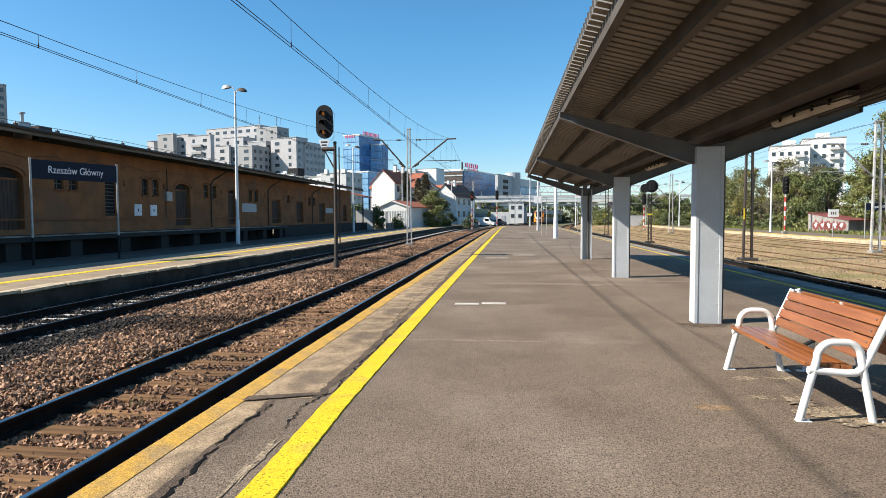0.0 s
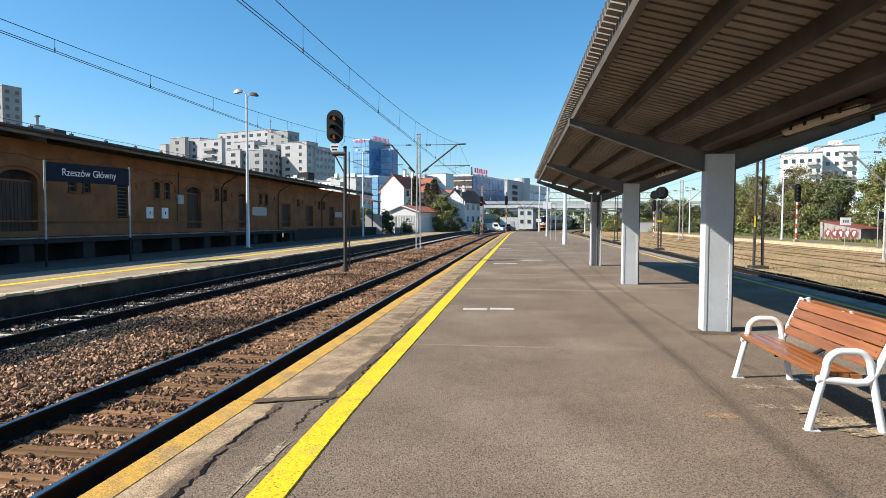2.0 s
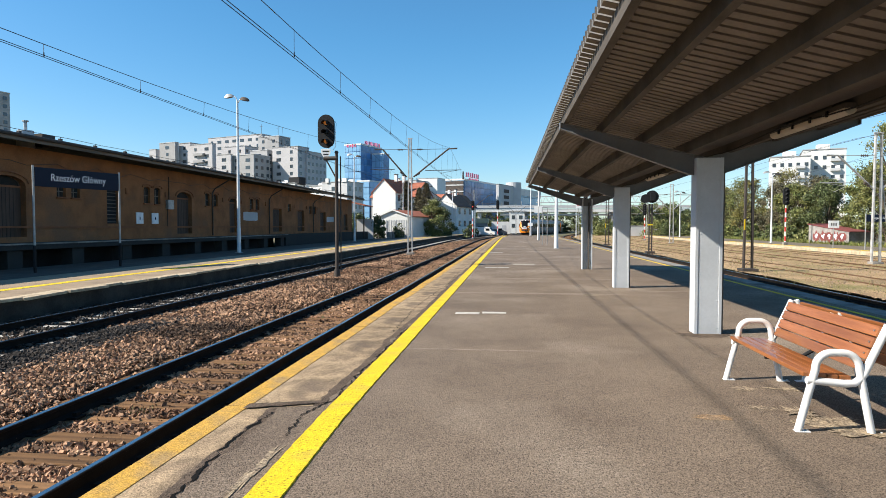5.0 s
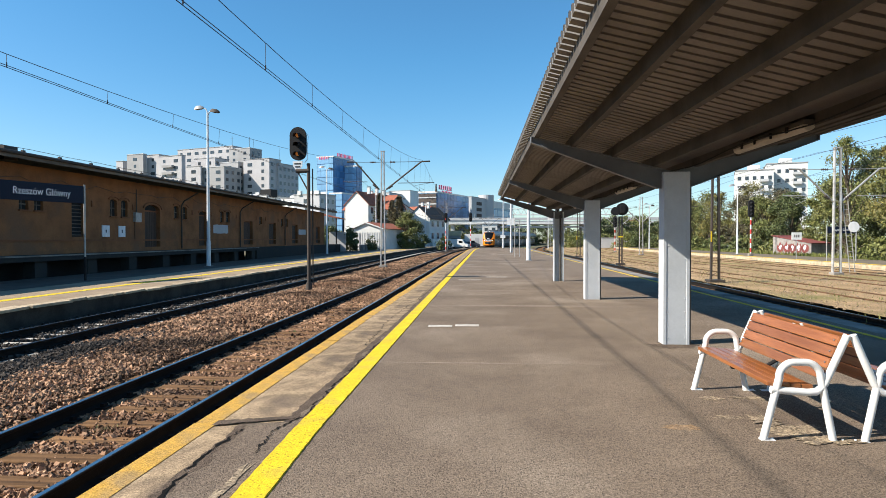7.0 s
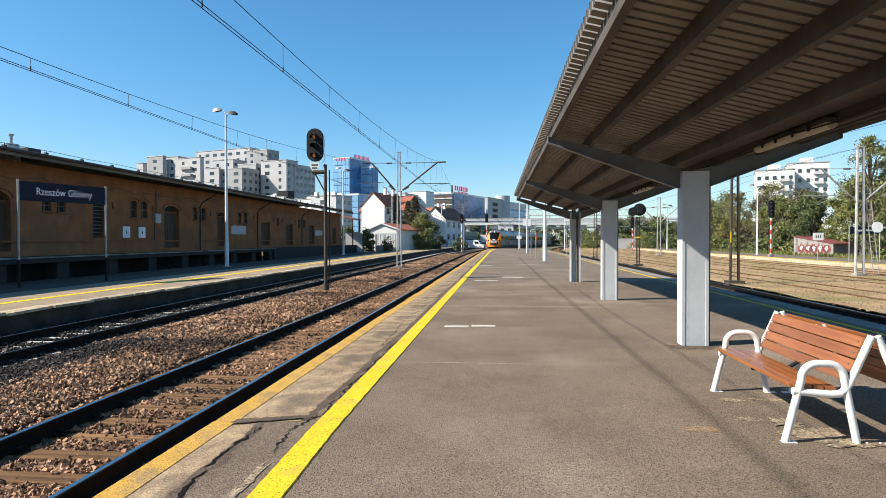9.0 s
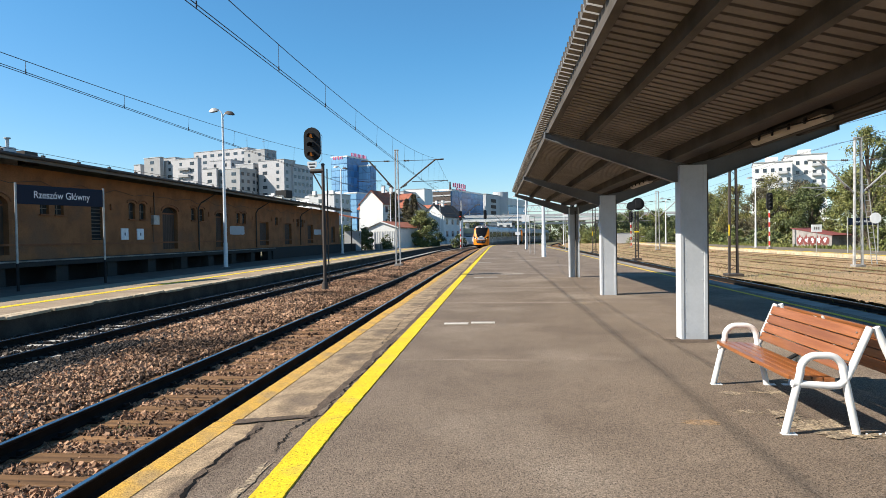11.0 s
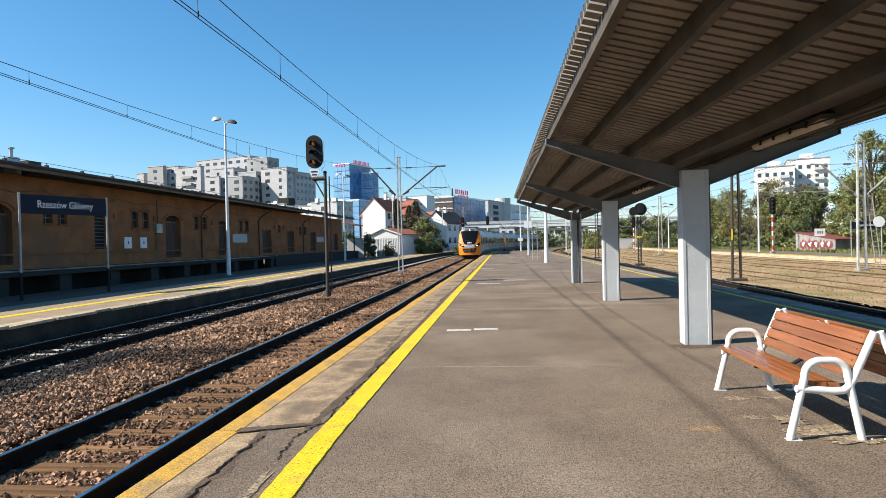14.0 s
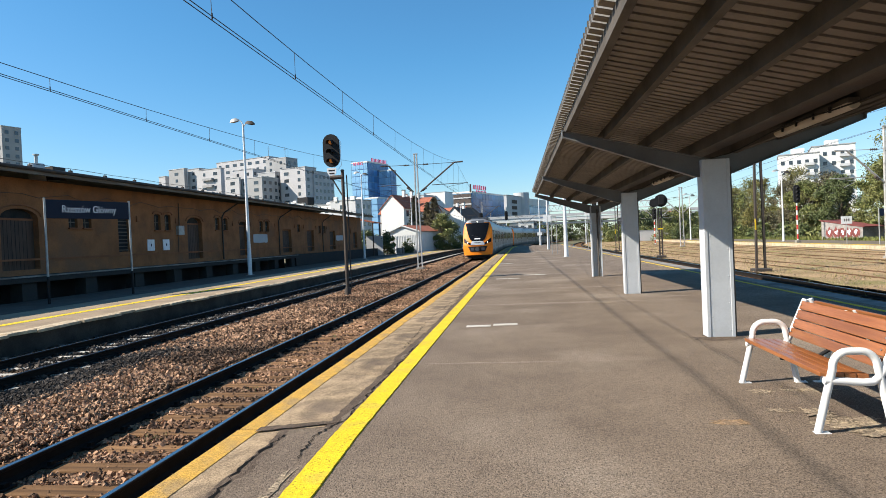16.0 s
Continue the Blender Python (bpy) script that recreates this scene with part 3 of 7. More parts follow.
while y < 110:
    k = rnd.randrange(4)
    y += LENGTHS[k] / 2
    o = new("coping_stone", coping[k])
    o.parent = platform2
    turn = -math.degrees(math.atan((bend(y + 1) - bend(y - 1)) / 2))
    o.matrix_basis = pose(-11.52 + bend(y) + rnd.uniform(-0.05, 0.05), y, -0.098 + rnd.uniform(-0.016, 0.014), rnd.uniform(-0.7, 0.7), rnd.uniform(-3, 3), turn + rnd.uniform(-2.5, 2.5))
    y += LENGTHS[k] / 2

# ---- the third platform, across the yard ----
platform3 = platform_body("platform", 24.2, 30.5, -12, 150, -0.1, -0.1, mat("third_platform_paving", (0.2, 0.165, 0.12), (0.15, 0.125, 0.095), rough=0.9, s1=0.8, s2=30, fine=0.3), "narrow pale platform across the yard")
part("yellow_line", Build().sweep([(-0.14, -0.01), (0.14, -0.01), (0.14, 0.012), (-0.14, 0.012)], line_at(25.2, -12, 148, -0.1)), YELLOW, platform3, "yellow safety line")
part("platform_coping", Build().sweep([(-0.05, -0.25), (0.4, -0.25), (0.4, 0.012), (-0.05, 0.012)], line_at(24.2, -12, 149, -0.1)), COPING, platform3, "pale concrete edge")

# ---- edge slabs of the island platform, one by one ----
rnd = random.Random(9)
slabs = []
for k in range(4):
    slabs.append(Build().box((0, 0, 0), (0.85, 2.175, 0.1)).mesh("edge_slab", CONCRETE, bevel=0.012))
paints = Build().box((0, 0, 0), (0.2, 2.18, 0.004)).mesh("edge_paint", EDGE_PAINT)
y = 5.15 - 2.19 * 4.5
while y < P1_Y1 - 1:
    o = new("edge_slab", rnd.choice(slabs))
    o.parent = platform
    dx, dz, a = rnd.uniform(-0.008, 0.008), rnd.uniform(-0.004, 0.004), rnd.uniform(-0.25, 0.25)
    turn = -math.degrees(math.atan((bend(y + 1) - bend(y - 1)) / 2))
    o.matrix_basis = pose(P1_L + 0.425 + bend(y) + dx, y, -0.05 + dz, 0, 0, a + turn)
    q = new("edge_paint", paints)
    q.parent = o
    q.matrix_basis = pose(-0.323, 0, 0.0525)
    y += 2.19


# ---- platform canopy: V-shaped roof on box columns ----
canopy = thing("platform_canopy", pose(2.949, 0, 0, 0, 0, 0.47), "grey steel V-shaped platform canopy with corrugated roof", "canopy")
# roof behind y = -8.2 and its two columns: unseen, added to block skylight
C_Y0, C_Y1, COLS = -22.12, 24.7, (-18.24, -11.28, -4.32, 2.64, 9.6, 16.57, 23.54)
TIP_X, TIP_Z, VAL_Z = 2.18, 3.34, 2.78


def wing_z(x):
    """Height of the roof's underside; x from the valley."""
    return lerp(VAL_Z, TIP_Z, abs(x) / TIP_X)


def column():
    b = Build()
    # one riveted box section: deep flanges with a recessed cover between
    out = [(-0.195, -0.13), (-0.15, -0.13), (-0.15, -0.122), (0.15, -0.122), (0.15, -0.13), (0.195, -0.13), (0.195, 0.13), (0.15, 0.13), (0.15, 0.122), (-0.15, 0.122), (-0.15, 0.13), (-0.195, 0.13)]
    b.prism(out, "z", 0.0, VAL_Z - 0.16)
    c = part("column", b, COLUMN_PAINT, canopy, "pale grey riveted box column", bevel=0.006)
    rivet = None
    for s in (-0.125, 0.125):
        for i in range(12):
            if rivet is None:
                rivet = part("rivet", Build().cyl((0, -0.121, 0), (0, -0.131, 0), 0.008, 0.005, 6), COLUMN_PAINT, c)
                rivet.location = (s, 0, 0.1)
            else:
                same(rivet, c, s, 0, 0.1 + i * 0.2)
    dr = Build().tube([(0.205, -0.09, 0.0), (0.205, -0.09, 2.5)], 0.022, 8)
    part("drain_pipe", dr, CANOPY_STEEL, c, "thin grey drain pipe")
    return c


col = column()
col.matrix_basis = pose(0.035, COLS[2], 0)


def beam(s):
    """One cantilever wing: tapered web, its flanges as sub-parts."""
    top = [(0.0, VAL_Z - 0.155), (s * 2.14, TIP_Z - 0.155)]
    low = [(s * 2.14, TIP_Z - 0.25), (s * 0.21, VAL_Z - 0.4), (0.0, VAL_Z - 0.42)]
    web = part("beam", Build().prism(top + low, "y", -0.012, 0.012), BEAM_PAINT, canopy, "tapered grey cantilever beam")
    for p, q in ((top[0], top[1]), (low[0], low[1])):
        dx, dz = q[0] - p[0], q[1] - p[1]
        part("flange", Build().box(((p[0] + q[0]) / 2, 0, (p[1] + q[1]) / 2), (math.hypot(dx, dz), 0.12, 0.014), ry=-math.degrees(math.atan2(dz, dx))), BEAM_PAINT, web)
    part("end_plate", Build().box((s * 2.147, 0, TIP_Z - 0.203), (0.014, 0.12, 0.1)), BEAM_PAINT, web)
    return web


beams = [beam(-1), beam(1)]
for o in beams:
    o.matrix_basis = pose(0, COLS[2], 0)
# the last column is an open H section
hcol = part("column", Build().prism([(-0.19, -0.13), (-0.15, -0.13), (-0.15, -0.01), (0.15, -0.01), (0.15, -0.13), (0.19, -0.13), (0.19, 0.13), (0.15, 0.13), (0.15, 0.01), (-0.15, 0.01), (-0.15, 0.13), (-0.19, 0.13)], "z", 0.0, VAL_Z - 0.16), COLUMN_PAINT, canopy, "pale grey open H-section column")
hcol.matrix_basis = pose(0.035, COLS[-1], 0)
part("drain_pipe", Build().tube([(0.06, -0.07, 0.0), (0.06, -0.07, 2.5)], 0.03, 8), CANOPY_STEEL, hcol, "dark drain pipe in the column's recess")
for y in COLS:
    if y != COLS[2]:
        if y != COLS[-1]:
            o = same(col, canopy, 0.035, y, 0)
            for ch in col.children:
                same(ch, o, *ch.location)
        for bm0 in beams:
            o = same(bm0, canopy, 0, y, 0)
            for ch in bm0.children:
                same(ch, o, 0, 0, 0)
for s in (-1, 1):
    for i, x in enumerate((0.3, 0.92, 1.54, 2.1)):
        z = wing_z(x) - 0.08
        b = Build().prism([(0.0, -0.075), (0.075, -0.075), (0.075, -0.065), (0.011, -0.065), (0.011, 0.065), (0.075, 0.065), (0.075, 0.075), (0.0, 0.075)], "y", -(C_Y1 - C_Y0) / 2, (C_Y1 - C_Y0) / 2)
        o = part("purlin", b, CANOPY_STEEL, canopy, "grey channel purlin")
        o.matrix_basis = pose(s * x, (C_Y0 + C_Y1) / 2, z)
for s in (-1, 1):
    # corrugated sheet: ribs run across the platform
    b, prof = Build(), []
    y, pitch = C_Y0, 0.16
    while y < C_Y1 - 0.01:
        prof += [(y, 0.0), (y + 0.11, 0.0), (y + 0.113, 0.105), (y + 0.157, 0.105)]
        y += pitch
    vs = []
    for y, h in prof:
        for x in (0.06, TIP_X + 0.035):
            vs.append((s * x, y, wing_z(x) + h))
        for x in (TIP_X + 0.035, 0.06):
            vs.append((s * x, y, wing_z(x) + h + 0.004))
    n = len(prof)
    b.add(vs, [(4 * i + j, 4 * i + (j + 1) % 4, 4 * i + 4 + (j + 1) % 4, 4 * i + 4 + j) for i in range(n - 1) for j in range(4)])
    part("roof_sheet", b, SHEET, canopy, "brownish-grey corrugated roof sheet")
    # pale wedges on rib walls: rim sunlight put into colour and shape
    e, y = Build(), C_Y0
    while y < C_Y1 - 0.2:
        x0, x1 = TIP_X - 0.09, TIP_X + 0.036
        e.add([(s * x, y + dy, wing_z(x) + h) for dy in (0.1525, 0.155) for x, h in ((x1, 0.002), (x1, 0.062), (x0, 0.016), (x0, 0.002))], [(0, 1, 2, 3), (7, 6, 5, 4), (0, 4, 5, 1), (2, 6, 7, 3), (0, 3, 7, 4), (1, 5, 6, 2)])
        y += pitch
    tagged(part("rib_edging", e, RIB_SUNLIGHT, canopy, "pale wedges painted as sunlit rib walls at the roof's rim"), kind="stuff")
part("gutter", Build().prism([(-0.18, VAL_Z), (0.18, VAL_Z), (0.18, VAL_Z + 0.12), (0.165, VAL_Z + 0.12), (0.165, VAL_Z + 0.02), (-0.165, VAL_Z + 0.02), (-0.165, VAL_Z + 0.12), (-0.18, VAL_Z + 0.12)], "y", C_Y0, C_Y1), DARK_STEEL, canopy, "dark valley gutter")


def tube_light(x, y):
    t = thing("tube_light", pose(x, y, 2.69), "long tube light with yellowed cover under the canopy", "lamp", "tube lights under the canopy")
    part("housing", Build().box((0, 0, 0.05), (0.12, 1.7, 0.05)), CANOPY_STEEL, t, bevel=0.008)
    b = Build()
    sec = [(0.06 * math.cos(a), -0.06 * math.sin(a) + 0.026) for a in [math.pi * i / 8 for i in range(9)]]
    b.prism(sec, "y", -0.84, 0.84)
    part("cover", b, LAMP_COVER, t, "yellowed plastic cover", smooth=True)
    for yy in (-0.5, 0.5):
        part("bracket", Build().box((0, yy, 0.1), (0.03, 0.05, 0.08)), CANOPY_STEEL, t)
    for yy in (-0.55, -0.2, 0.2, 0.55):
        part("clip", Build().box((-0.075, yy, 0.02), (0.016, 0.03, 0.06)), BLACK, t)
    return t


for y in (6.9, 13.9, 20.8, 0.2):
    tube_light(3.15, y + 0.1)
cable = thing("power_cable", pose(0, 0, 0), "thin black cable sagging below the canopy valley", "cable")
b = Build()
b.tube([(3.05, y, 2.7 + 0.03 * math.sin(y * 1.9)) for y in [C_Y0 + 0.5 * i for i in range(92)]], 0.008, 5)
part("cable", b, BLACK, cable)


# ---- the old goods warehouse ----
WX, W_Y0, W_Y1 = -23.0, -30.0, 87.0
ware = thing("warehouse", pose(WX, 0, 0), "long ochre plastered goods warehouse with deep eaves, in shade", "warehouse")
# openings: y from, y to, bottom, top, arched, kind
OPEN = [(3.2, 5.2, 0.82, 3.55, 1, "door"), (7.6, 8.2, 3.1, 3.75, 1, "win"), (14.5, 16.6, 0.82, 3.55, 1, "door"), (19.3, 19.9, 3.15, 3.75, 0, "win"),
        (24.75, 26.95, 0.82, 3.5, 1, "door"), (28.95, 29.6, 3.1, 3.62, 0, "win"), (30.0, 30.65, 3.1, 3.62, 0, "win"), (32.85, 33.85, 1.75, 3.7, 0, "louvre"),
        (36.4, 37.1, 3.05, 3.95, 1, "win"), (37.55, 38.25, 3.05, 3.95, 1, "win"), (40.25, 42.25, 0.82, 3.6, 1, "door"), (44.2, 44.9, 3.15, 3.95, 1, "win"), (45.5, 46.2, 3.15, 3.95, 1, "win"),
        (48.2, 49.7, 0.82, 3.6, 1, "door"), (52.2, 52.9, 3.1, 3.9, 1, "win"), (53.4, 54.2, 3.1, 3.9, 1, "win"), (57.4, 59.7, 0.82, 3.35, 0, "door"), (61.5, 62.3, 3.15, 3.9, 0, "win"),
        (64.3, 66.5, 0.82, 3.35, 0, "door"), (68.2, 69.0, 3.05, 3.9, 0, "win"), (69.9, 70.7, 3.05, 3.9, 0, "win"), (72.2, 74.4, 0.82, 3.35, 0, "door"), (79.0, 79.8, 3.0, 3.85, 0, "win"), (80.8, 81.6, 3.0, 3.85, 0, "win"), (82.6, 84.6, 0.82, 3.3, 0, "door")]
ZB, ZT, TH = 0.82, 5.35, 0.5


def arch(y0, y1, z0, z1, arched, n=8):
    """Outline of an opening, from its foot round to its foot."""
    if not arched:
        return [(y0, z0), (y0, z1), (y1, z1), (y1, z0)]
    c, h = (y0 + y1) / 2, (y1 - y0) / 2
    rise = h * 0.4
    return [(y0, z0)] + [(c - h * math.cos(math.pi * i / n), z1 + rise * math.sin(math.pi * i / n) - 0.0) for i in range(n + 1)] + [(y1, z0)]


def wall_with_openings():
    """Front face cut to the openings in vertical strips, with reveals."""
    b = Build()
    y = W_Y0

    def panel(ya, yb, za, zb):
        if yb - ya > 1e-4 and zb - za > 1e-4:
            b.add([(0, ya, za), (0, yb, za), (0, yb, zb), (0, ya, zb)], [(0, 1, 2, 3)])
    for y0, y1, z0, z1, a, k in sorted(OPEN):
        panel(y, y0, ZB, ZT)
        panel(y0, y1, ZB, z0)
        out = arch(y0, y1, z0, z1, a)
        top = out[1:-1]
        for p, q in zip(top, top[1:]):
            b.add([(0, p[0], p[1]), (0, q[0], q[1]), (0, q[0], ZT), (0, p[0], ZT)], [(0, 1, 2, 3)])
        loop = out + [out[0]]
        for p, q in zip(loop, loop[1:]):
            b.add([(0, p[0], p[1]), (-TH, p[0], p[1]), (-TH, q[0], q[1]), (0, q[0], q[1])], [(0, 1, 2, 3)])
        y = y1
    panel(y, W_Y1, ZB, ZT)
    for ye in (W_Y0, W_Y1):
        b.add([(0, ye, ZB), (-12, ye, ZB), (-12, ye, ZT), (-6, ye, ZT + 0.9), (0, ye, ZT)], [(0, 1, 2, 3, 4)])
    b.add([(-12, W_Y0, ZB), (-12, W_Y1, ZB), (-12, W_Y1, ZT), (-12, W_Y0, ZT)], [(0, 1, 2, 3)])
    return part("wall", b, PLASTER, ware)


wall = wall_with_openings()
for y0, y1, z0, z1, a, k in OPEN:
    out = arch(y0, y1, z0, z1, a)
    if k == "door":
        d = part("door", Build().prism(out, "x", -0.34, -0.28), DOOR_BROWN, ware, "brown plank door set deep in an arch" if a else "brown plank door")
        w = y1 - y0
        for i in range(1, int(w / 0.22)):
            part("plank_joint", Build().box((-0.277, y0 + i * 0.22, (z0 + z1) / 2), (0.008, 0.014, z1 - z0 - 0.1)), BLACK, d)
        part("crossbar", Build().box((-0.265, (y0 + y1) / 2, z1 - 0.05), (0.03, w - 0.02, 0.1)), PLASTER_TRIM, d)
        if a:
            part("fanlight", Build().prism([(p[0] * 0.9 + (y0 + y1) / 2 * 0.1, p[1]) for p in out[1:-1]], "x", -0.275, -0.268), GLASS_DIM, d, "dusty dark fanlight glass")
    elif k == "win":
        d = part("window", Build().prism(out, "x", -0.2, -0.16), GLASS_DIM, ware, "small dark window")
        c = (y0 + y1) / 2
        part("window_bar", Build().box((-0.15, c, (z0 + z1) / 2), (0.03, 0.05, z1 - z0)).box((-0.15, c, lerp(z0, z1, 0.55)), (0.03, y1 - y0, 0.05)), EAVE, d)
        part("window_sill", Build().box((0.05, c, z0 - 0.04), (0.14, y1 - y0 + 0.16, 0.07)), PLASTER_TRIM, d)
    else:
        d = part("louvre_window", Build().prism(out, "x", -0.2, -0.15), BLACK, ware, "dark barred window")
        for i in range(9):
            part("slat", Build().box((-0.12, (y0 + y1) / 2, z0 + 0.1 + i * 0.21), (0.06, y1 - y0, 0.03), ry=30), EAVE, d)
    if a:
        # raised plaster hood over the arch
        hood = arch(y0 - 0.16, y1 + 0.16, z0, z1 + 0.1, 1, 12)
        part("hood_mould", Build().tube([(0.03, p[0], p[1]) for p in hood[1:-1]], 0.04, 6), PLASTER_TRIM, ware, "raised plaster hood over an arch")
part("cornice", Build().box((0.03, (W_Y0 + W_Y1) / 2, 1.55), (0.06, W_Y1 - W_Y0, 0.09)), PLASTER_TRIM, ware, "thin plaster band")
part("plinth", Build().box((0.02, (W_Y0 + W_Y1) / 2, 0.95), (0.05, W_Y1 - W_Y0, 0.26)), PLASTER, ware)
# bare plaster repairs and notices
for y0, y1, z0, z1 in ((50.8, 53.8, 2.1, 2.85), (74.8, 77.8, 2.15, 2.8)):
    k = 26
    vs = [(lerp(y0, y1, 0.5) + (y1 - y0) / 2 * max(-1, min(1, 1.35 * math.cos(i * math.tau / k))) + 0.08 * noise.noise((i, 1, y0)), lerp(z0, z1, 0.5) + (z1 - z0) / 2 * max(-1, min(1, 1.35 * math.sin(i * math.tau / k))) + 0.06 * noise.noise((i, 4, y0))) for i in range(k)]
    part("repair_patch", Build().prism(vs, "x", 0.0, 0.012), FACADE_LIGHT, ware, "pale bare plaster repair")
for y in (35.9, 37.56):
    n = part("notice_board", Build().box((0.025, y, 2.1), (0.05, 0.72, 0.7)), SIGN_WHITE, ware, "white notice with a blue rim", bevel=0.01)
    part("notice_mark", Build().box((0.053, y, 2.1), (0.006, 0.1, 0.18)), SIGN_NAVY, n)
bx = part("meter_box", Build().box((0.1, 39.2, 3.05), (0.2, 0.7, 0.62)), GALV, ware, "grey meter box", bevel=0.02)
part("conduit", Build().tube([(0.04, 39.2, 3.3), (0.04, 39.2, 4.9)], 0.03, 6).tube([(0.04, 39.0, 2.75), (0.04, 39.0, 1.6)], 0.02, 6), DARK_STEEL, ware, "thin dark conduit")
for y in (28.0, 34.6, 38.8, 47.0, 50.4, 55.6, 60.6, 63.2, 67.2, 71.0, 76.5):
    part("wall_anchor", Build().box((0.04, y, 3.7), (0.05, 0.12, 0.34)).box((0.04, y + 0.06, 3.55), (0.05, 0.24, 0.06)), PLASTER_TRIM, ware, "iron wall anchor")
for y in (45.2, 56.4, 22.5, 69.4):
    part("downpipe", Build().tube([(0.08, y, 0.9), (0.08, y, 4.15), (0.25, y + 0.1, 4.5), (1.35, y + 0.3, 5.2)], 0.055, 8), DARK_STEEL, ware, "dark downpipe bent out to the gutter", smooth=True)
part("wall_cable", Build().tube([(0.03, 20 + i, 4.55 + 0.09 * math.sin(i * 1.7) + (0.16 if i % 3 == 0 else 0)) for i in range(62)], 0.014, 5), DARK_STEEL, ware, "loose cable along the wall")
# roof with deep eave, rafter ends and gutter
EX, EZ = 1.5, 5.42
slope = (6.45 - EZ) / 7.5
vs = [(EX, W_Y0 - 0.5, EZ + 0.16), (EX, W_Y1 + 1.6, EZ + 0.16), (-6, W_Y1 + 1.6, 6.55), (-6, W_Y0 - 0.5, 6.55), (-13.4, W_Y0 - 0.5, EZ + 0.16), (-13.4, W_Y1 + 1.6, EZ + 0.16)]
part("roof", Build().add(vs, [(0, 1, 2, 3), (3, 2, 5, 4)]), ROOF_FELT, ware, "dark felt roof")
part("eave_boarding", Build().add([(EX, W_Y0 - 0.5, EZ + 0.03), (EX, W_Y1 + 1.6, EZ + 0.03), (-0.4, W_Y1 + 1.6, EZ + 0.03 + 1.9 * slope), (-0.4, W_Y0 - 0.5, EZ + 0.03 + 1.9 * slope)], [(0, 1, 2, 3)]), EAVE, ware, "weathered boarded soffit")
part("fascia", Build().box((EX, (W_Y0 + W_Y1) / 2 + 0.5, EZ + 0.06), (0.05, W_Y1 - W_Y0 + 2, 0.24)), EAVE, ware, "weathered timber fascia")
g = []
for i in range(60):
    y = W_Y0 - 0.5 + i * 2
    g.append((EX + 0.1, y, EZ + 0.17 + 0.02 * noise.noise((i, 3, 3))))
part("gutter", Build().tube(g, 0.085, 8), DARK_STEEL, ware, "sagging dark gutter")
raf = part("rafter", Build().box((0.6, 0, EZ + 0.05 + 0.9 * slope), (1.75, 0.12, 0.16), ry=math.degrees(math.atan(slope))), EAVE, ware)
raf.location.y = W_Y0
for i in range(1, 59):
    same(raf, ware, 0, W_Y0 + 2 * i, 0)
for i in range(28):
    y = 20 + i * 2.5
    part("roof_hook", Build().box((EX - 0.1, y, EZ + 0.3), (0.12, 0.16, 0.14)).tube([(EX - 0.1, y, EZ + 0.3), (EX - 0.1, y, EZ + 0.46)], 0.015, 5), DARK_STEEL, ware)
part("roof_wire", Build().tube([(EX - 0.1, 18 + i * 2.5, EZ + 0.46 - (0.03 if i % 2 else 0)) for i in range(30)], 0.012, 5), WIRE, ware, "lightning wire along the eave")
ch = part("chimney", Build().cyl((-1.6, 28.9, 5.6), (-1.6, 28.9, 6.45), 0.42, 0.36, 12), FACADE_LIGHT, ware, "low round chimney with a steel flue", smooth=True)
part("flue", Build().cyl((-1.6, 28.9, 6.4), (-1.6, 28.9, 6.95), 0.08, n=8).cyl((-1.6, 28.9, 6.9), (-1.6, 28.9, 6.96), 0.15, n=10), GALV, ch)
part("chimney_box", Build().box((-1.5, 29.8, 6.0), (0.9, 0.9, 0.7)), DARK_STEEL, ch)
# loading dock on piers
part("dock_slab", Build().box((0.62, (W_Y0 + 58) / 2, 0.67), (1.3, 58 - W_Y0, 0.3)), DOCK_SHADED, ware, "loading dock slab with painted-in shade and chipped rim", bevel=0.02)
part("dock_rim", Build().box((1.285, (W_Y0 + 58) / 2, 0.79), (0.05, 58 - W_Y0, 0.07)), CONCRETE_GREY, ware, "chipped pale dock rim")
part("dock_wall", Build().box((0.5, (58 + W_Y1 + 6) / 2, 0.25), (1.1, W_Y1 + 6 - 58, 1.14)), DOCK_SHADED, ware, "solid dock wall with painted-in shade")
# black box stands in for the shade below the slab
part("dock_back", Build().box((-0.35, (W_Y0 + 58) / 2, 0.1), (0.3, 58 - W_Y0, 1.44)), BLACK, ware, "black backing painted as the shade under the dock")
pier = part("dock_pier", Build().box((0.82, 0, 0.1), (0.6, 0.85, 0.86)), DOCK_SHADED, ware, "dock pier with painted-in shade", bevel=0.02)
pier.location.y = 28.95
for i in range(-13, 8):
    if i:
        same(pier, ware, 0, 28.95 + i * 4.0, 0)


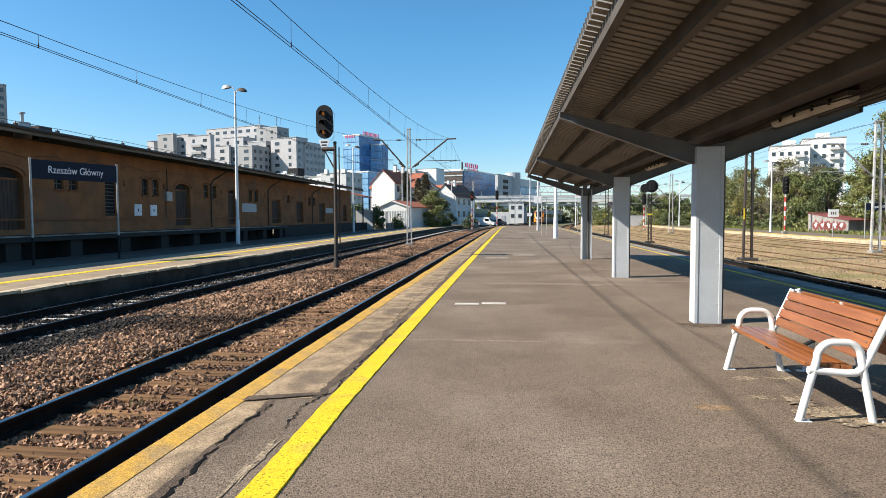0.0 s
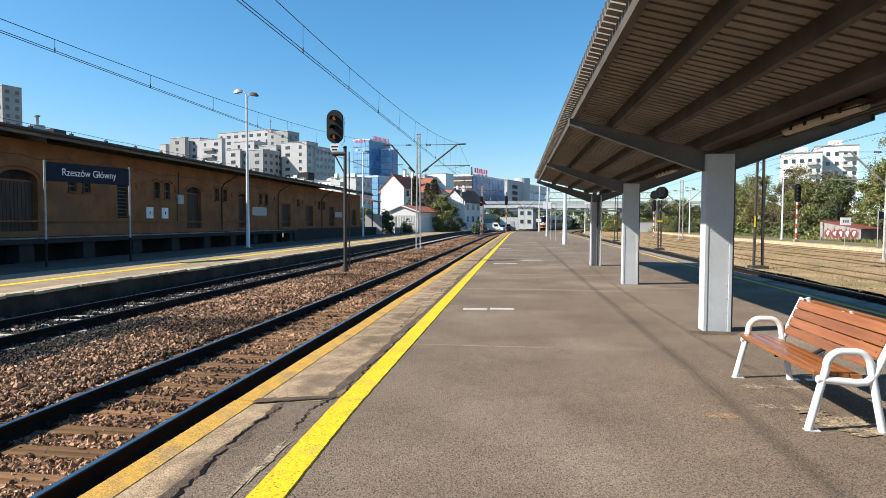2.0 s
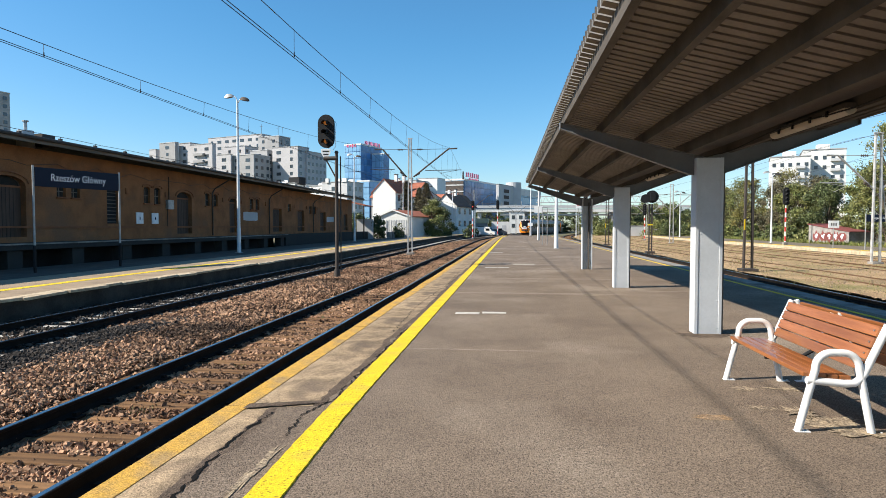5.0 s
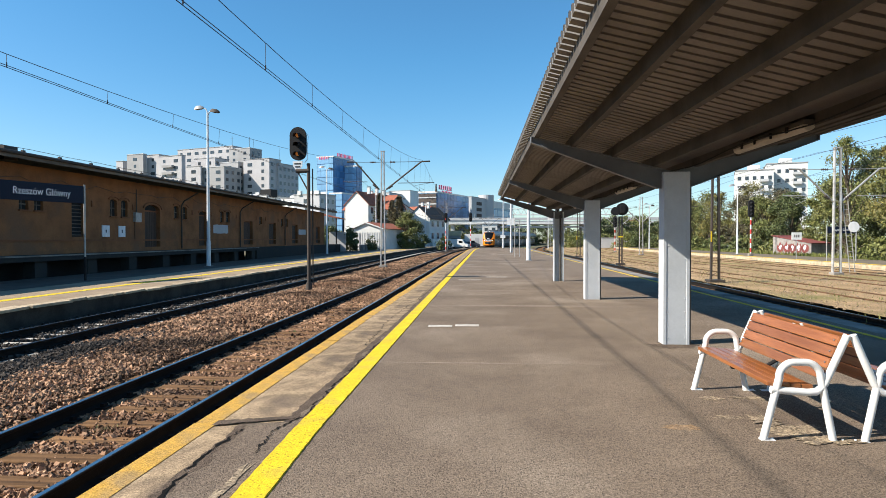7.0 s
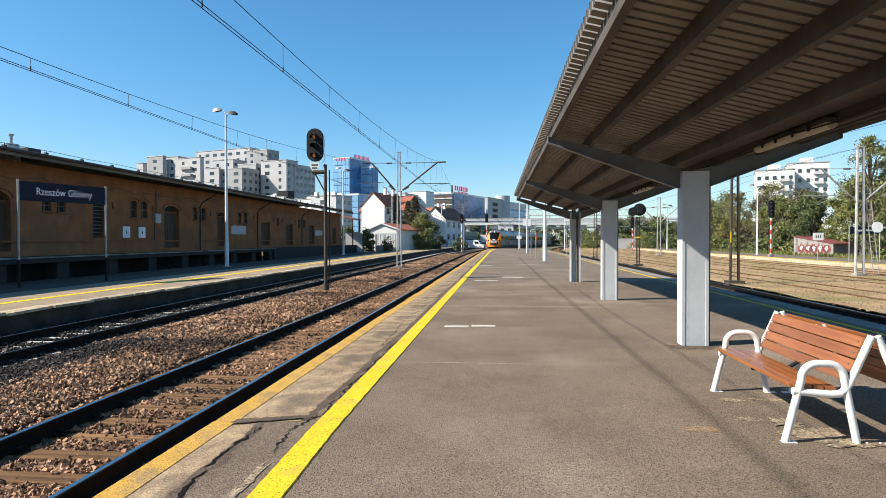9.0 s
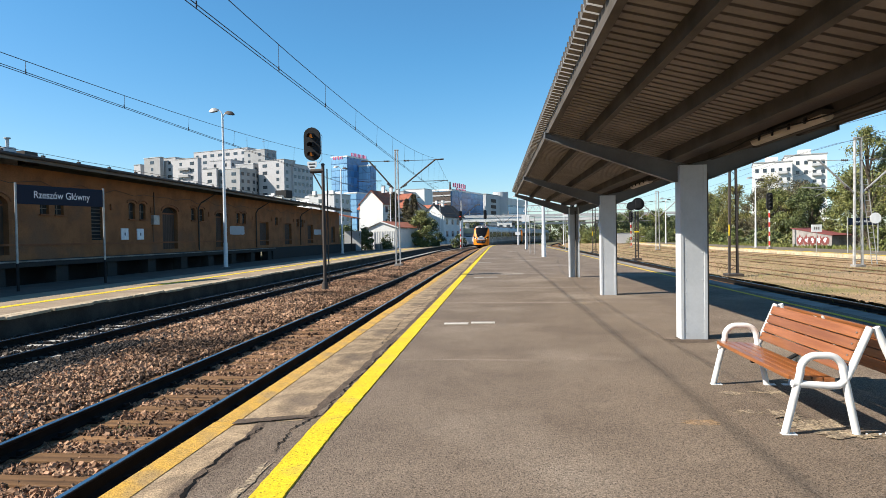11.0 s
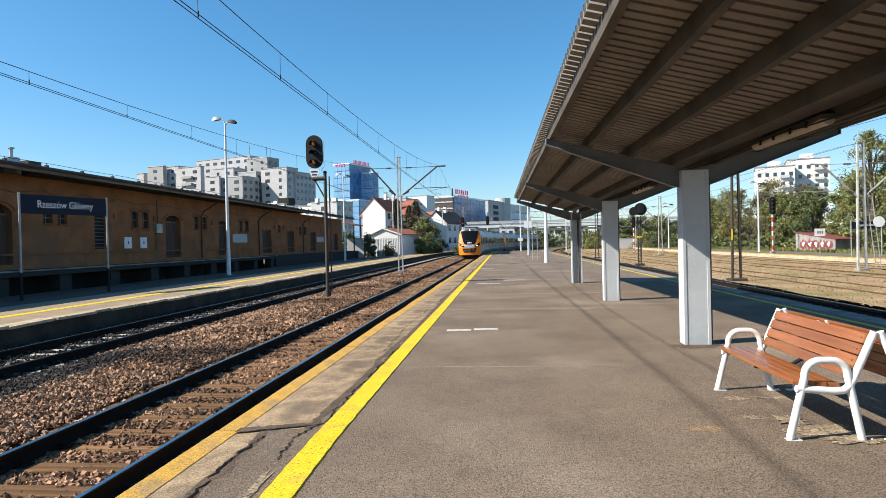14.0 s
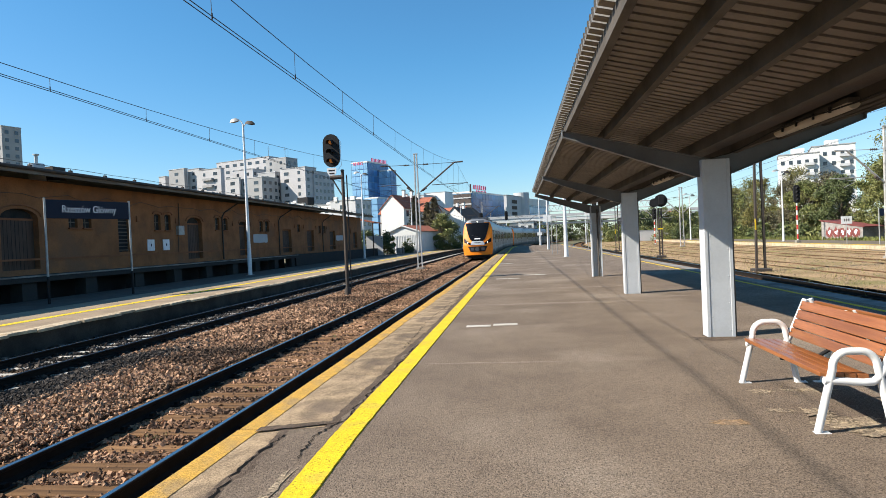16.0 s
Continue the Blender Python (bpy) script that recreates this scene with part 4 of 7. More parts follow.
# ---- benches, back to back ----
def bench(m):
    t = thing("bench", m, "orange-brown slatted wooden bench with white tubular steel frame", "bench", "benches on the platform")
    R = 0.0295
    for i, y in enumerate((0.06, 1.7)):
        b = Build()
        pts = [(-0.005, y, 0.0), (0.06, y, 0.27)]
        pts += [(0.235 + 0.12 * math.cos(a), y, 0.505 + 0.12 * math.sin(a)) for a in [math.pi * (1.03 - k / 14) for k in range(8)]]
        pts += [(0.315 + 0.12 * math.cos(a), y, 0.505 + 0.12 * math.sin(a)) for a in [math.pi * (0.5 - k / 14) for k in range(8)]]
        pts += [(0.485, y, 0.25), (0.535, y, 0.0)]
        b.tube(pts, R, 10)
        f = part("side_frame", b, WHITE_METAL, t, "white bent tube leg and armrest", smooth=True)
        s = Build()
        s.tube([(0.05, y, 0.405), (0.33, y, 0.385), (0.4, y, 0.39), (0.44, y, 0.42), (0.47, y, 0.465), (0.635, y, 0.845)], R, 10)
        part("back_support", s, WHITE_METAL, t, "white tube carrying seat and backrest", smooth=True)
        for x in (-0.005, 0.535):
            part("foot_plate", Build().box((x + 0.03, y, 0.004), (0.11, 0.062, 0.006)).cyl((x + 0.07, y, 0.0), (x + 0.07, y, 0.016), 0.01, n=6), WHITE_METAL, f)
    slat = Build().box((0, 0.88, 0), (0.082, 1.62, 0.034)).mesh("seat_slat", SLAT, bevel=0.008)
    for i in range(4):
        o = new("seat_slat", slat)
        o.parent = t
        o.matrix_basis = pose(0.07 + i * 0.09, 0, 0.447 - 0.006 * i, 0, 3, 0)
    back = Build().box((0, 0.88, 0), (0.088, 1.585, 0.03)).mesh("back_slat", SLAT, bevel=0.008)
    for i in range(4):
        f = 0.14 + i * 0.24
        o = new("back_slat", back)
        o.parent = t
        o.matrix_basis = pose(lerp(0.47, 0.62, f) - 0.012, 0, lerp(0.47, 0.84, f), 0, -68, 0)
        for y in (0.12, 1.64):
            part("bolt", Build().cyl((-0.0, y, 0.016), (-0.0, y, 0.024), 0.007, n=8), BOLT, o)
        part("slat_link", Build().box((0, 0.88, -0.02), (0.1, 0.035, 0.012)), WHITE_METAL, o)
    part("middle_strut", Build().tube([(0.06, 0.88, 0.415), (0.33, 0.88, 0.4), (0.5, 0.88, 0.5)], 0.018, 8), BLACK, t)
    return t


first_bench = bench(pose(2.24, 4.95, 0))
copy_thing(first_bench, pose(3.55, 4.95 + 1.76, 0, 0, 0, 180))


# ---- station name boards ----
def name_board(m, width, height, top, post_drop, label, size=0.42):
    t = thing("station_sign", m, label, "sign", "station name boards")
    for s in (-1, 1):
        part("post", Build().cyl((s * (width / 2 + 0.05), 0, -post_drop), (s * (width / 2 + 0.05), 0, top + 0.06), 0.04, n=10), GALV, t, "grey tube post", smooth=True)
        # dark sleeve added to imitate shade on the lower posts
        if post_drop > 0.03:
            part("post_sleeve", Build().cyl((s * (width / 2 + 0.05), 0, -post_drop), (s * (width / 2 + 0.05), 0, 1.0), 0.05, n=10), BLACK, t, "dark sleeve standing in for shade on the lower post", smooth=True)
    p = part("panel", Build().box((0, 0, top - height / 2), (width, 0.05, height)), SIGN_NAVY, t, "navy enamel panel", bevel=0.006)
    me = lettering("Rzeszów Główny", size, SIGN_WHITE)
    o = new("lettering", me)
    o.parent = p
    o.matrix_basis = pose(0, -0.03, top - height / 2, 90)
    tagged(o, "white station name lettering")
    w = max(v.co.x for v in me.vertices) - min(v.co.x for v in me.vertices)
    k = width * 0.655 / w
    for v in me.vertices:
        v.co.x *= k
        v.co.y *= k * 1.22
    return t


a = math.degrees(math.atan2(24.5 - 21.15, -16.6 + 17.75))
name_board(pose(-17.17, 22.82, -0.12, 0, 0, a), 3.45, 0.72, 3.93, 0.05, "navy station name board on two grey posts on the far platform")
name_board(pose(27.2, 49.0, -0.1, 0, 0, 2), 2.1, 0.54, 2.62, 0.02, "navy station name board on the third platform", 0.3)


# ---- platform lamps ----
def lamp_post(m, h, label, r=0.11, arms=2, spread=0.5):
    t = thing("lamp_post", m, label, "lamp post", "platform lamp posts")
    part("pole", Build().cyl((0, 0, 0), (0, 0, 1.6), r * 1.25, r * 1.15, 12).cyl((0, 0, 1.6), (0, 0, h), r, r * 0.55, 12), POLE_WHITE, t, "white tapering steel pole", smooth=True)
    part("base_plate", Build().box((0, 0, 0.015), (0.4, 0.4, 0.03)), GALV, t)
    for s in ((-1, 1) if arms == 2 else (1,)):
        drop = 0.0 if s < 0 else 0.22
        reach = spread if s < 0 else spread * 0.7
        path = [(0, 0, h - 0.5), (0, 0, h - 0.15), (s * 0.04, 0, h + 0.05 - drop), (s * 0.12, 0, h + 0.2 - drop), (s * reach * 0.6, 0, h + 0.3 - drop)]
        part("arm", Build().tube(path, 0.035, 8), POLE_WHITE, t, smooth=True)
        hd = Build()
        x0, x1 = s * (reach * 0.5), s * (reach * 0.5 + 0.62)
        for u, w, z0, z1 in ((0.0, 0.05, 0.25, 0.34), (0.3, 0.15, 0.2, 0.42), (0.75, 0.16, 0.16, 0.38), (1.0, 0.06, 0.16, 0.24)):
            x = lerp(x0, x1, u)
            hd.v += [(x, -w, h + z0 - drop), (x, w, h + z0 - drop), (x, w * 0.6, h + z1 - drop), (x, -w * 0.6, h + z1 - drop)]
        for i in range(3):
            hd.f += [(4 * i + j, 4 * i + (j + 1) % 4, 4 * i + 4 + (j + 1) % 4, 4 * i + 4 + j) for j in range(4)]
        hd.f += [(0, 1, 2, 3), (12, 13, 14, 15)]
        hd.m = [0] * len(hd.f)
        part("lamp_head", hd, GALV if s < 0 else DARK_STEEL, t, "drooping lamp head", smooth=True)
    return t


l1 = lamp_post(pose(-17.75, 38.5, -0.14), 9.9, "tall white twin-headed lamp post on the far platform")
for x, y, z in ((-18.4, 70.8, -0.17), (-19.8, 111.2, -0.2), (-17.0, 125.0, -0.2), (-13.5, 140.0, -0.62)):
    copy_thing(l1, pose(x, y, z))
l2 = lamp_post(pose(3.2, 45.5, 0), 8.2, "white lamp post on the island platform", 0.13)
for x, y in ((3.1, 73.0), (3.2, 108.0)):
    copy_thing(l2, pose(x, y, 0))
l3 = lamp_post(pose(27.4, 69, -0.1), 7.2, "slim white lamp post on the third platform", 0.09, 2, 0.6)
copy_thing(l3, pose(27.4, 105, -0.1))
copy_thing(l3, pose(27.4, 33, -0.1))
copy_thing(l3, pose(16.5, 100, -0.6))
copy_thing(l3, pose(13.0, 128, -0.6))


# ---- colour-light signals ----
def head_shell(b, w, h, d, z):
    """A rounded plate with depth, standing in x and z."""
    r, n = w / 2, 8
    out = [(r * math.cos(math.pi * i / n), z + h / 2 - r + r * math.sin(math.pi * i / n)) for i in range(n + 1)]
    out += [(-r * math.cos(math.pi * i / n), z - h / 2 + r - r * math.sin(math.pi * i / n)) for i in range(n + 1)]
    return b.prism(out, "y", 0.0, d)


def hooded_lens(t, parent, x, z, material, r=0.088):
    part("lens", Build().cyl((x, -0.005, z), (x, -0.03, z), r, r * 0.9, 16), material, parent, "amber lens" if material == AMBER else "dark lens")
    b, n, vs = Build(), 12, []
    for i in range(n + 1):
        a = math.pi * (1.12 - 1.24 * i / n)
        for yy, rr in ((0.0, r + 0.03), (-0.3, r + 0.025)):
            vs.append((x + rr * math.cos(a), yy, z + rr * math.sin(a) - (0.06 if yy else 0)))
    b.add(vs, [(2 * i, 2 * i + 1, 2 * i + 3, 2 * i + 2) for i in range(n)])
    b.add([(v[0] * 1.0 + (x - v[0]) * 0.06, v[1], v[2] - 0.008) for v in vs], [(2 * i, 2 * i + 2, 2 * i + 3, 2 * i + 1) for i in range(n)])
    part("hood", b, BLACK, parent, "black lens hood", smooth=True)


def starting_signal(m):
    t = thing("railway_signal", m, "black three-aspect colour-light signal on a dark post, two amber lenses", "signal")
    part("base", Build().cyl((0, 0, -0.35), (0, 0, 0.3), 0.17, 0.12, 12), DARK_STEEL, t, smooth=True)
    part("post", Build().cyl((0, 0, 0.2), (0, 0, 4.95), 0.075, 0.065, 12).cyl((0, 0, 4.95), (0, 0, 5.02), 0.09, 0.05, 12), DARK_STEEL, t, "dark steel post", smooth=True)
    part("ladder_rail", Build().cyl((0.15, 0.05, 0.2), (0.15, 0.05, 4.8), 0.025, n=8), DARK_STEEL, t)
    part("bracket", Build().cyl((0.02, 0, 4.72), (-0.5, 0, 4.72), 0.085, n=10).tube([(0.0, 0, 3.9), (-0.42, 0, 4.66)], 0.03, 8), DARK_STEEL, t, "thick side bracket", smooth=True)
    h = part("head", head_shell(Build(), 0.66, 1.32, 0.14, 5.8), BLACK, t, "black oval backboard", bevel=0.012)
    h.location = (-0.43, 0, 0)
    for z, mt in ((6.13, AMBER), (5.78, TRAIN_GLASS), (5.4, AMBER)):
        hooded_lens(t, h, 0, z, mt)
    part("rear_box", Build().box((0, 0.26, 5.8), (0.36, 0.26, 1.0)), BLACK, h, bevel=0.02)
    pl = part("name_plate", Build().prism([(-0.63, 5.1), (-0.23, 5.1), (-0.25, 4.9), (-0.36, 4.74), (-0.5, 4.74), (-0.61, 4.9)], "y", -0.02, 0.0), WHITE_METAL, t, "white plate below the head")
    for z, w in ((5.0, 0.26), (4.88, 0.2)):
        part("mark", Build().box((-0.43, -0.024, z), (w, 0.006, 0.05)), BLACK, pl)
    part("cable_hoop", Build().tube([(-0.08, 0.05, 6.2), (-0.02, 0.05, 6.1), (-0.06, 0.05, 5.6), (-0.04, 0.05, 5.2), (-0.2, 0.05, 5.0)], 0.012, 6), POLE_WHITE, t, smooth=True)
    return t


starting_signal(pose(-6.94, 23.9, -0.42))


def yard_signal(m, h, label, banded, lens=None, w=0.55):
    """A plainer far signal: post, black head, and where banded red and white sleeves."""
    t = thing("railway_signal", m, label, "signal", "yard signals")
    part("post", Build().cyl((0, 0, 0), (0, 0, h - 0.2), 0.07, n=10), POLE_WHITE if banded else DARK_STEEL, t, smooth=True)
    if banded:
        for i in range(4):
            part("red_band", Build().cyl((0, 0, 0.35 + i * 0.9), (0, 0, 0.8 + i * 0.9), 0.074, n=10), RED_PAINT, t, "red painted band")
    hd = part("head", head_shell(Build(), w, 1.7, 0.16, h - 0.3), BLACK, t, "black signal head")
    hd.location.y = -0.12
    for i in range(4):
        hooded_lens(t, hd, 0, h + 0.25 - i * 0.37, lens if lens and i == 2 else TRAIN_GLASS, 0.09)
    part("base", Build().box((0, 0, 0.1), (0.4, 0.4, 0.3)), CONCRETE_GREY, t)
    return t


yard_signal(pose(-4.6 + 2.0, 112.5, -0.05), 5.9, "black signal on a red and white post beyond the platform", True)
yard_signal(pose(-6.6, 104, -0.55), 6.0, "black signal with a red light on a banded post", True, RED_LIGHT)
yard_signal(pose(10.2, 88, -0.55), 6.6, "black signal beside the yard throat", False)
yard_signal(pose(22.9 + 3.0, 62, -0.1), 4.9, "black signal on a red and white post", True)
yard_signal(pose(17.6 + 2.1, 95, -0.55), 5.0, "black signal on a banded post in the yard", True)


def disc_signal(m):
    t = thing("disc_signal", m, "yard signal seen from behind with a round black board", "signal")
    part("post", Build().box((-0.1, 0, 1.9), (0.09, 0.12, 3.8)).box((0.1, 0, 1.9), (0.09, 0.12, 3.8)), DARK_STEEL, t)
    for i in range(8):
        part("rung", Build().box((0, 0, 0.4 + i * 0.42), (0.24, 0.05, 0.05)), DARK_STEEL, t)
    part("disc", Build().cyl((0.1, -0.06, 4.35), (0.1, 0.0, 4.35), 0.47, n=28), BLACK, t, "round black backboard", smooth=True)
    part("side_disc", Build().cyl((-0.42, -0.16, 4.2), (-0.42, -0.1, 4.2), 0.33, n=24), BLACK, t, "smaller round black backboard", smooth=True)
    part("lamp_box", Build().box((0.1, -0.18, 4.35), (0.4, 0.2, 0.6)), BLACK, t, bevel=0.03)
    part("yellow_band", Build().box((0, 0, 2.25), (0.32, 0.14, 0.1)), YELLOW, t)
    part("base", Build().box((0, 0, 0.0), (0.6, 0.6, 0.5)), DARK_STEEL, t, bevel=0.03)
    return t


disc_signal(pose(10.35, 47.8, -0.5))


# ---- overhead line ----
def lattice_mast(m, h, w0, w1, material, label, foot=0.55):
    """Two channels joined by lacing bars, on a block."""
    t = thing("catenary_mast", m, label, "mast", "overhead line masts")
    part("foot", Build().box((0, 0, 0.05), (foot, foot, 0.5)), DARK_STEEL if material == DARK_STEEL else CONCRETE_GREY, t, bevel=0.03)
    for s in (-1, 1):
        # a tapering channel: web outside, two flanges turned in
        b = Build()
        for x0, x1, yy, dx, dy in ((w0 / 2, w1 / 2, 0.0, 0.012, 0.075), (w0 / 2 - 0.03, w1 / 2 - 0.03, -0.07, 0.034, 0.008), (w0 / 2 - 0.03, w1 / 2 - 0.03, 0.07, 0.034, 0.008)):
            vs = [(s * xx + ax * dx, yy + ay * dy, z) for xx, z in ((x0, 0.2), (x1, h)) for ax, ay in ((-1, -1), (1, -1), (1, 1), (-1, 1))]
            b.add(vs, [(0, 1, 2, 3), (4, 5, 6, 7)] + [(i, (i + 1) % 4, 4 + (i + 1) % 4, 4 + i) for i in range(4)])
        part("channel", b, material, t)
    n = int(h / 0.36)
    zig = []
    for i in range(n + 1):
        z = 0.4 + (h - 0.5) * i / n
        zig.append(((1 if i % 2 else -1) * lerp(w0, w1, z / h) / 2, 0, z))
    b = Build().tube(zig, 0.014, 4)
    part("lacing", b, material, t, "zigzag lacing bars")
    part("cap", Build().box((0, 0, h), (w1 + 0.1, 0.18, 0.05)), material, t)
    return t


def cantilever(t, s, reach, zl, zt, reg, material=DARK_STEEL):
    """Swivelling arm that holds the wires on one side."""
    a = part("cantilever_arm", Build().tube([(s * 0.25, 0, zl), (s * (reach - 0.35), 0, zt), (s * (reach + 0.25), 0, zt + 0.02)], 0.055, 8), material, t, "dark inclined tube arm", smooth=True)
    part("insulator", Build().tube([(s * (0.4 + 0.05 * i), 0, lerp(zl, zt, (0.15 + 0.05 * i) / reach)) for i in range(7)], [0.04, 0.1, 0.05, 0.1, 0.05, 0.1, 0.04], 8), DARK_STEEL, a, "ribbed brown insulator")
    part("top_stay", Build().tube([(s * 0.15, 0, zt - 0.02), (s * reach, 0, zt + 0.0)], 0.018, 6), material, a)
    part("stay_insulator", Build().tube([(s * (0.5 + 0.05 * i), 0, zt - 0.02) for i in range(9)], [0.02, 0.07, 0.03, 0.07, 0.03, 0.07, 0.03, 0.07, 0.02], 8), DARK_STEEL, a)
    part("registration_tube", Build().tube([(s * (1.1), 0, reg), (s * (reach + 0.55), 0, reg + 0.02)], 0.025, 6).tube([(s * (reach + 0.3), 0, reg), (s * (reach - 0.8), 0, reg - 0.18), (s * (reach - 0.15), 0, reg - 0.5)], 0.014, 5), material, a)


MX = -7.2
m1 = lattice_mast(pose(MX, 43.2, -0.55), 8.35, 0.36, 0.22, MAST, "silver lattice overhead-line mast with two arms between the tracks")
cantilever(m1, 1, 3.1, 5.65, 7.6, 6.1)
cantilever(m1, -1, 2.3, 5.65, 7.6, 6.2)
for y in (106.6, -20.2, 166):
    copy_thing(m1, pose(MX + bend(y), y, -0.55))
m2 = lattice_mast(pose(10.7, 29.4, -0.6), 6.2, 0.42, 0.3, DARK_STEEL, "dark lattice overhead-line mast in the yard", 0.7)
part("crossarm", Build().tube([(-1.2, 0, 5.95), (1.2, 0, 6.0)], 0.03, 6), DARK_STEEL, m2)
part("yellow_mark", Build().box((-0.2, -0.08, 2.3), (0.06, 0.02, 0.5)), YELLOW, m2)
m3 = lattice_mast(pose(19.75, 36.0, -0.6), 7.3, 0.48, 0.36, MAST, "silver lattice overhead-line mast with a ladder and arms")
cantilever(m3, 1, 2.6, 4.3, 6.1, 4.6, GALV)
cantilever(m3, -1, 2.4, 4.3, 6.1, 4.6, GALV)
copy_thing(m3, pose(19.2, 77.3, -0.6))
copy_thing(m3, pose(25.0, 118.0, -0.6))
ld = Build().tube([(0.22, 0, 5.0), (0.72, 0, 0.3)], 0.025, 5).tube([(0.5, 0, 5.0), (1.0, 0, 0.3)], 0.025, 5)
for i in range(16):
    f = i / 16
    ld.tube([(lerp(0.22, 0.72, f), 0, lerp(5.0, 0.3, f)), (lerp(0.5, 1.0, f), 0, lerp(5.0, 0.3, f))], 0.018, 4)
part("ladder", ld, GALV, m3, "inclined ladder")
part("sign_disc", Build().cyl((0.85, -0.12, 2.85), (0.85, -0.1, 2.85), 0.3, n=20), WHITE_METAL, m3, "round white disc")
copy_thing(m2, pose(10.5, 70.0, -0.6))
copy_thing(m2, pose(15.4 + 5, 120.0, -0.6))
copy_thing(m2, pose(24.0, 75.0, -0.6))

# across, contact height, middle of the span, lowest carrier height, droop
WIRES = [(-4.2, 4.87, 11.5, 5.38, 0.00174), (-9.45, 5.03, 7.7, 5.26, 0.00155)]
for x, low, mid, dip, droop in WIRES:
    t = thing("overhead_wires", pose(0, 0, 0), "thin dark overhead contact and carrier wires with droppers", "wires", "overhead wires")
    con, con2, car, drop = Build(), Build(), Build(), Build()
    pa, pb, pc = [], [], []

    def sag(y):
        return dip + droop * (((y - mid + 31.7) % 63.4) - 31.7) ** 2
    y = -30
    while y <= 230:
        xx = x + bend(y)
        stagger = 0.2 * math.cos((y + 20.2) / 63.4 * math.pi)
        pa.append((xx + stagger - 0.02, y, low))
        pb.append((xx + stagger + 0.03, y, low + 0.02))
        pc.append((xx + stagger * 0.6, y, sag(y)))
        y += 2.5
    con.tube(pa, 0.0075, 5)
    con2.tube(pb, 0.0075, 5)
    car.tube(pc, 0.008, 5)
    part("contact_wire", con, WIRE, t)
    part("contact_wire", con2, WIRE, t)
    part("carrier_wire", car, WIRE, t)
    y = 11.6 - 3.32 * 9
    while y < 140:
        xx = x + bend(y)
        st = 0.2 * math.cos((y + 20.2) / 63.4 * math.pi)
        part("dropper", Build().tube([(xx + st, y, low + 0.01), (xx + st * 0.6, y, sag(y))], 0.005, 4).tube([(xx + st, y, low), (xx + st, y, low + 0.09)], 0.012, 5), WIRE, t)
        y += 3.32
for x, z, lab in ((8.95, 5.0, "thin dark overhead wires above the shaded track"), (13.3, 5.0, "thin dark overhead wires above the yard"), (17.7, 5.0, "thin dark overhead wires above the yard"), (22.0, 5.0, "thin dark overhead wires above the yard")):
    t = thing("overhead_wires", pose(0, 0, 0), lab, "wires", "overhead wires")
    part("contact_wire", Build().tube([(x + bend(y), y, z) for y in range(-30, 200, 6)], 0.0075, 5), WIRE, t)
    part("carrier_wire", Build().tube([(x + bend(y), y, z + 1.3 - 1.0 * 4 * (((y + 24) % 60) / 60) * (1 - ((y + 24) % 60) / 60)) for y in range(-30, 200, 4)], 0.008, 5), WIRE, t)

# ---- boards and posts along the island platform ----
def board(m, label, w, h, top, material=WHITE_METAL, posts=2, r=0.03, mark=None):
    t = thing("board_on_posts", m, label, "sign")
    for s in ((-1, 1) if posts == 2 else (0,)):
        part("post", Build().cyl((s * w * 0.42, 0.03, 0), (s * w * 0.42, 0.03, top), r, n=8), GALV, t, smooth=True)
    p = part("panel", Build().box((0, 0, top - h / 2), (w, 0.04, h)), material, t, bevel=0.005)
    if mark:
        for i in range(3):
            part("mark", Build().box((-w * 0.2 + i * w * 0.2, -0.024, top - h / 2), (w * 0.1, 0.006, h * 0.35)), mark, p)
    return t


board(pose(2.95, 70.0, 0), "white information board on one tall post", 0.95, 0.75, 3.9, posts=1, r=0.06)
board(pose(2.85, 54.6, 0), "two slim grey posts of a frame sign on the platform", 0.5, 0.08, 3.3, GALV)
board(pose(2.9, 100.0, 0), "small white board on a pole", 0.8, 0.5, 2.2, posts=1)
board(pose(25.6, 52.5, -0.1), "small white board with marks on a post", 0.8, 0.6, 2.2, posts=1, mark=DARK_STEEL)
board(pose(8.6, 82, -0.6), "small white board with a red mark", 0.7, 0.9, 5.5, posts=1, mark=RED_PAINT)


# ---- buildings in the distance ----
ROT = -20.0
TONE = {"W": FACADE_WHITE, "G": FACADE_GREY, "L": FACADE_LIGHT, "b": GLASS_BLUE, "p": GLASS_PALE, "B": mat("beige_grey_render_facade", (0.47, 0.455, 0.455), (0.41, 0.4, 0.4), rough=0.9, s1=0.2, s2=3, bump=0, fine=0.08)}
PANE = Build().box((0, 0, 0), (1.25, 0.12, 1.3)).mesh("window", GLASS)
PANE_WIDE = Build().box((0, 0, 0), (2.2, 0.12, 1.25)).mesh("window", GLASS)


PANE_SMALL = Build().box((0, 0, 0), (0.8, 0.12, 0.95)).mesh("window", GLASS)


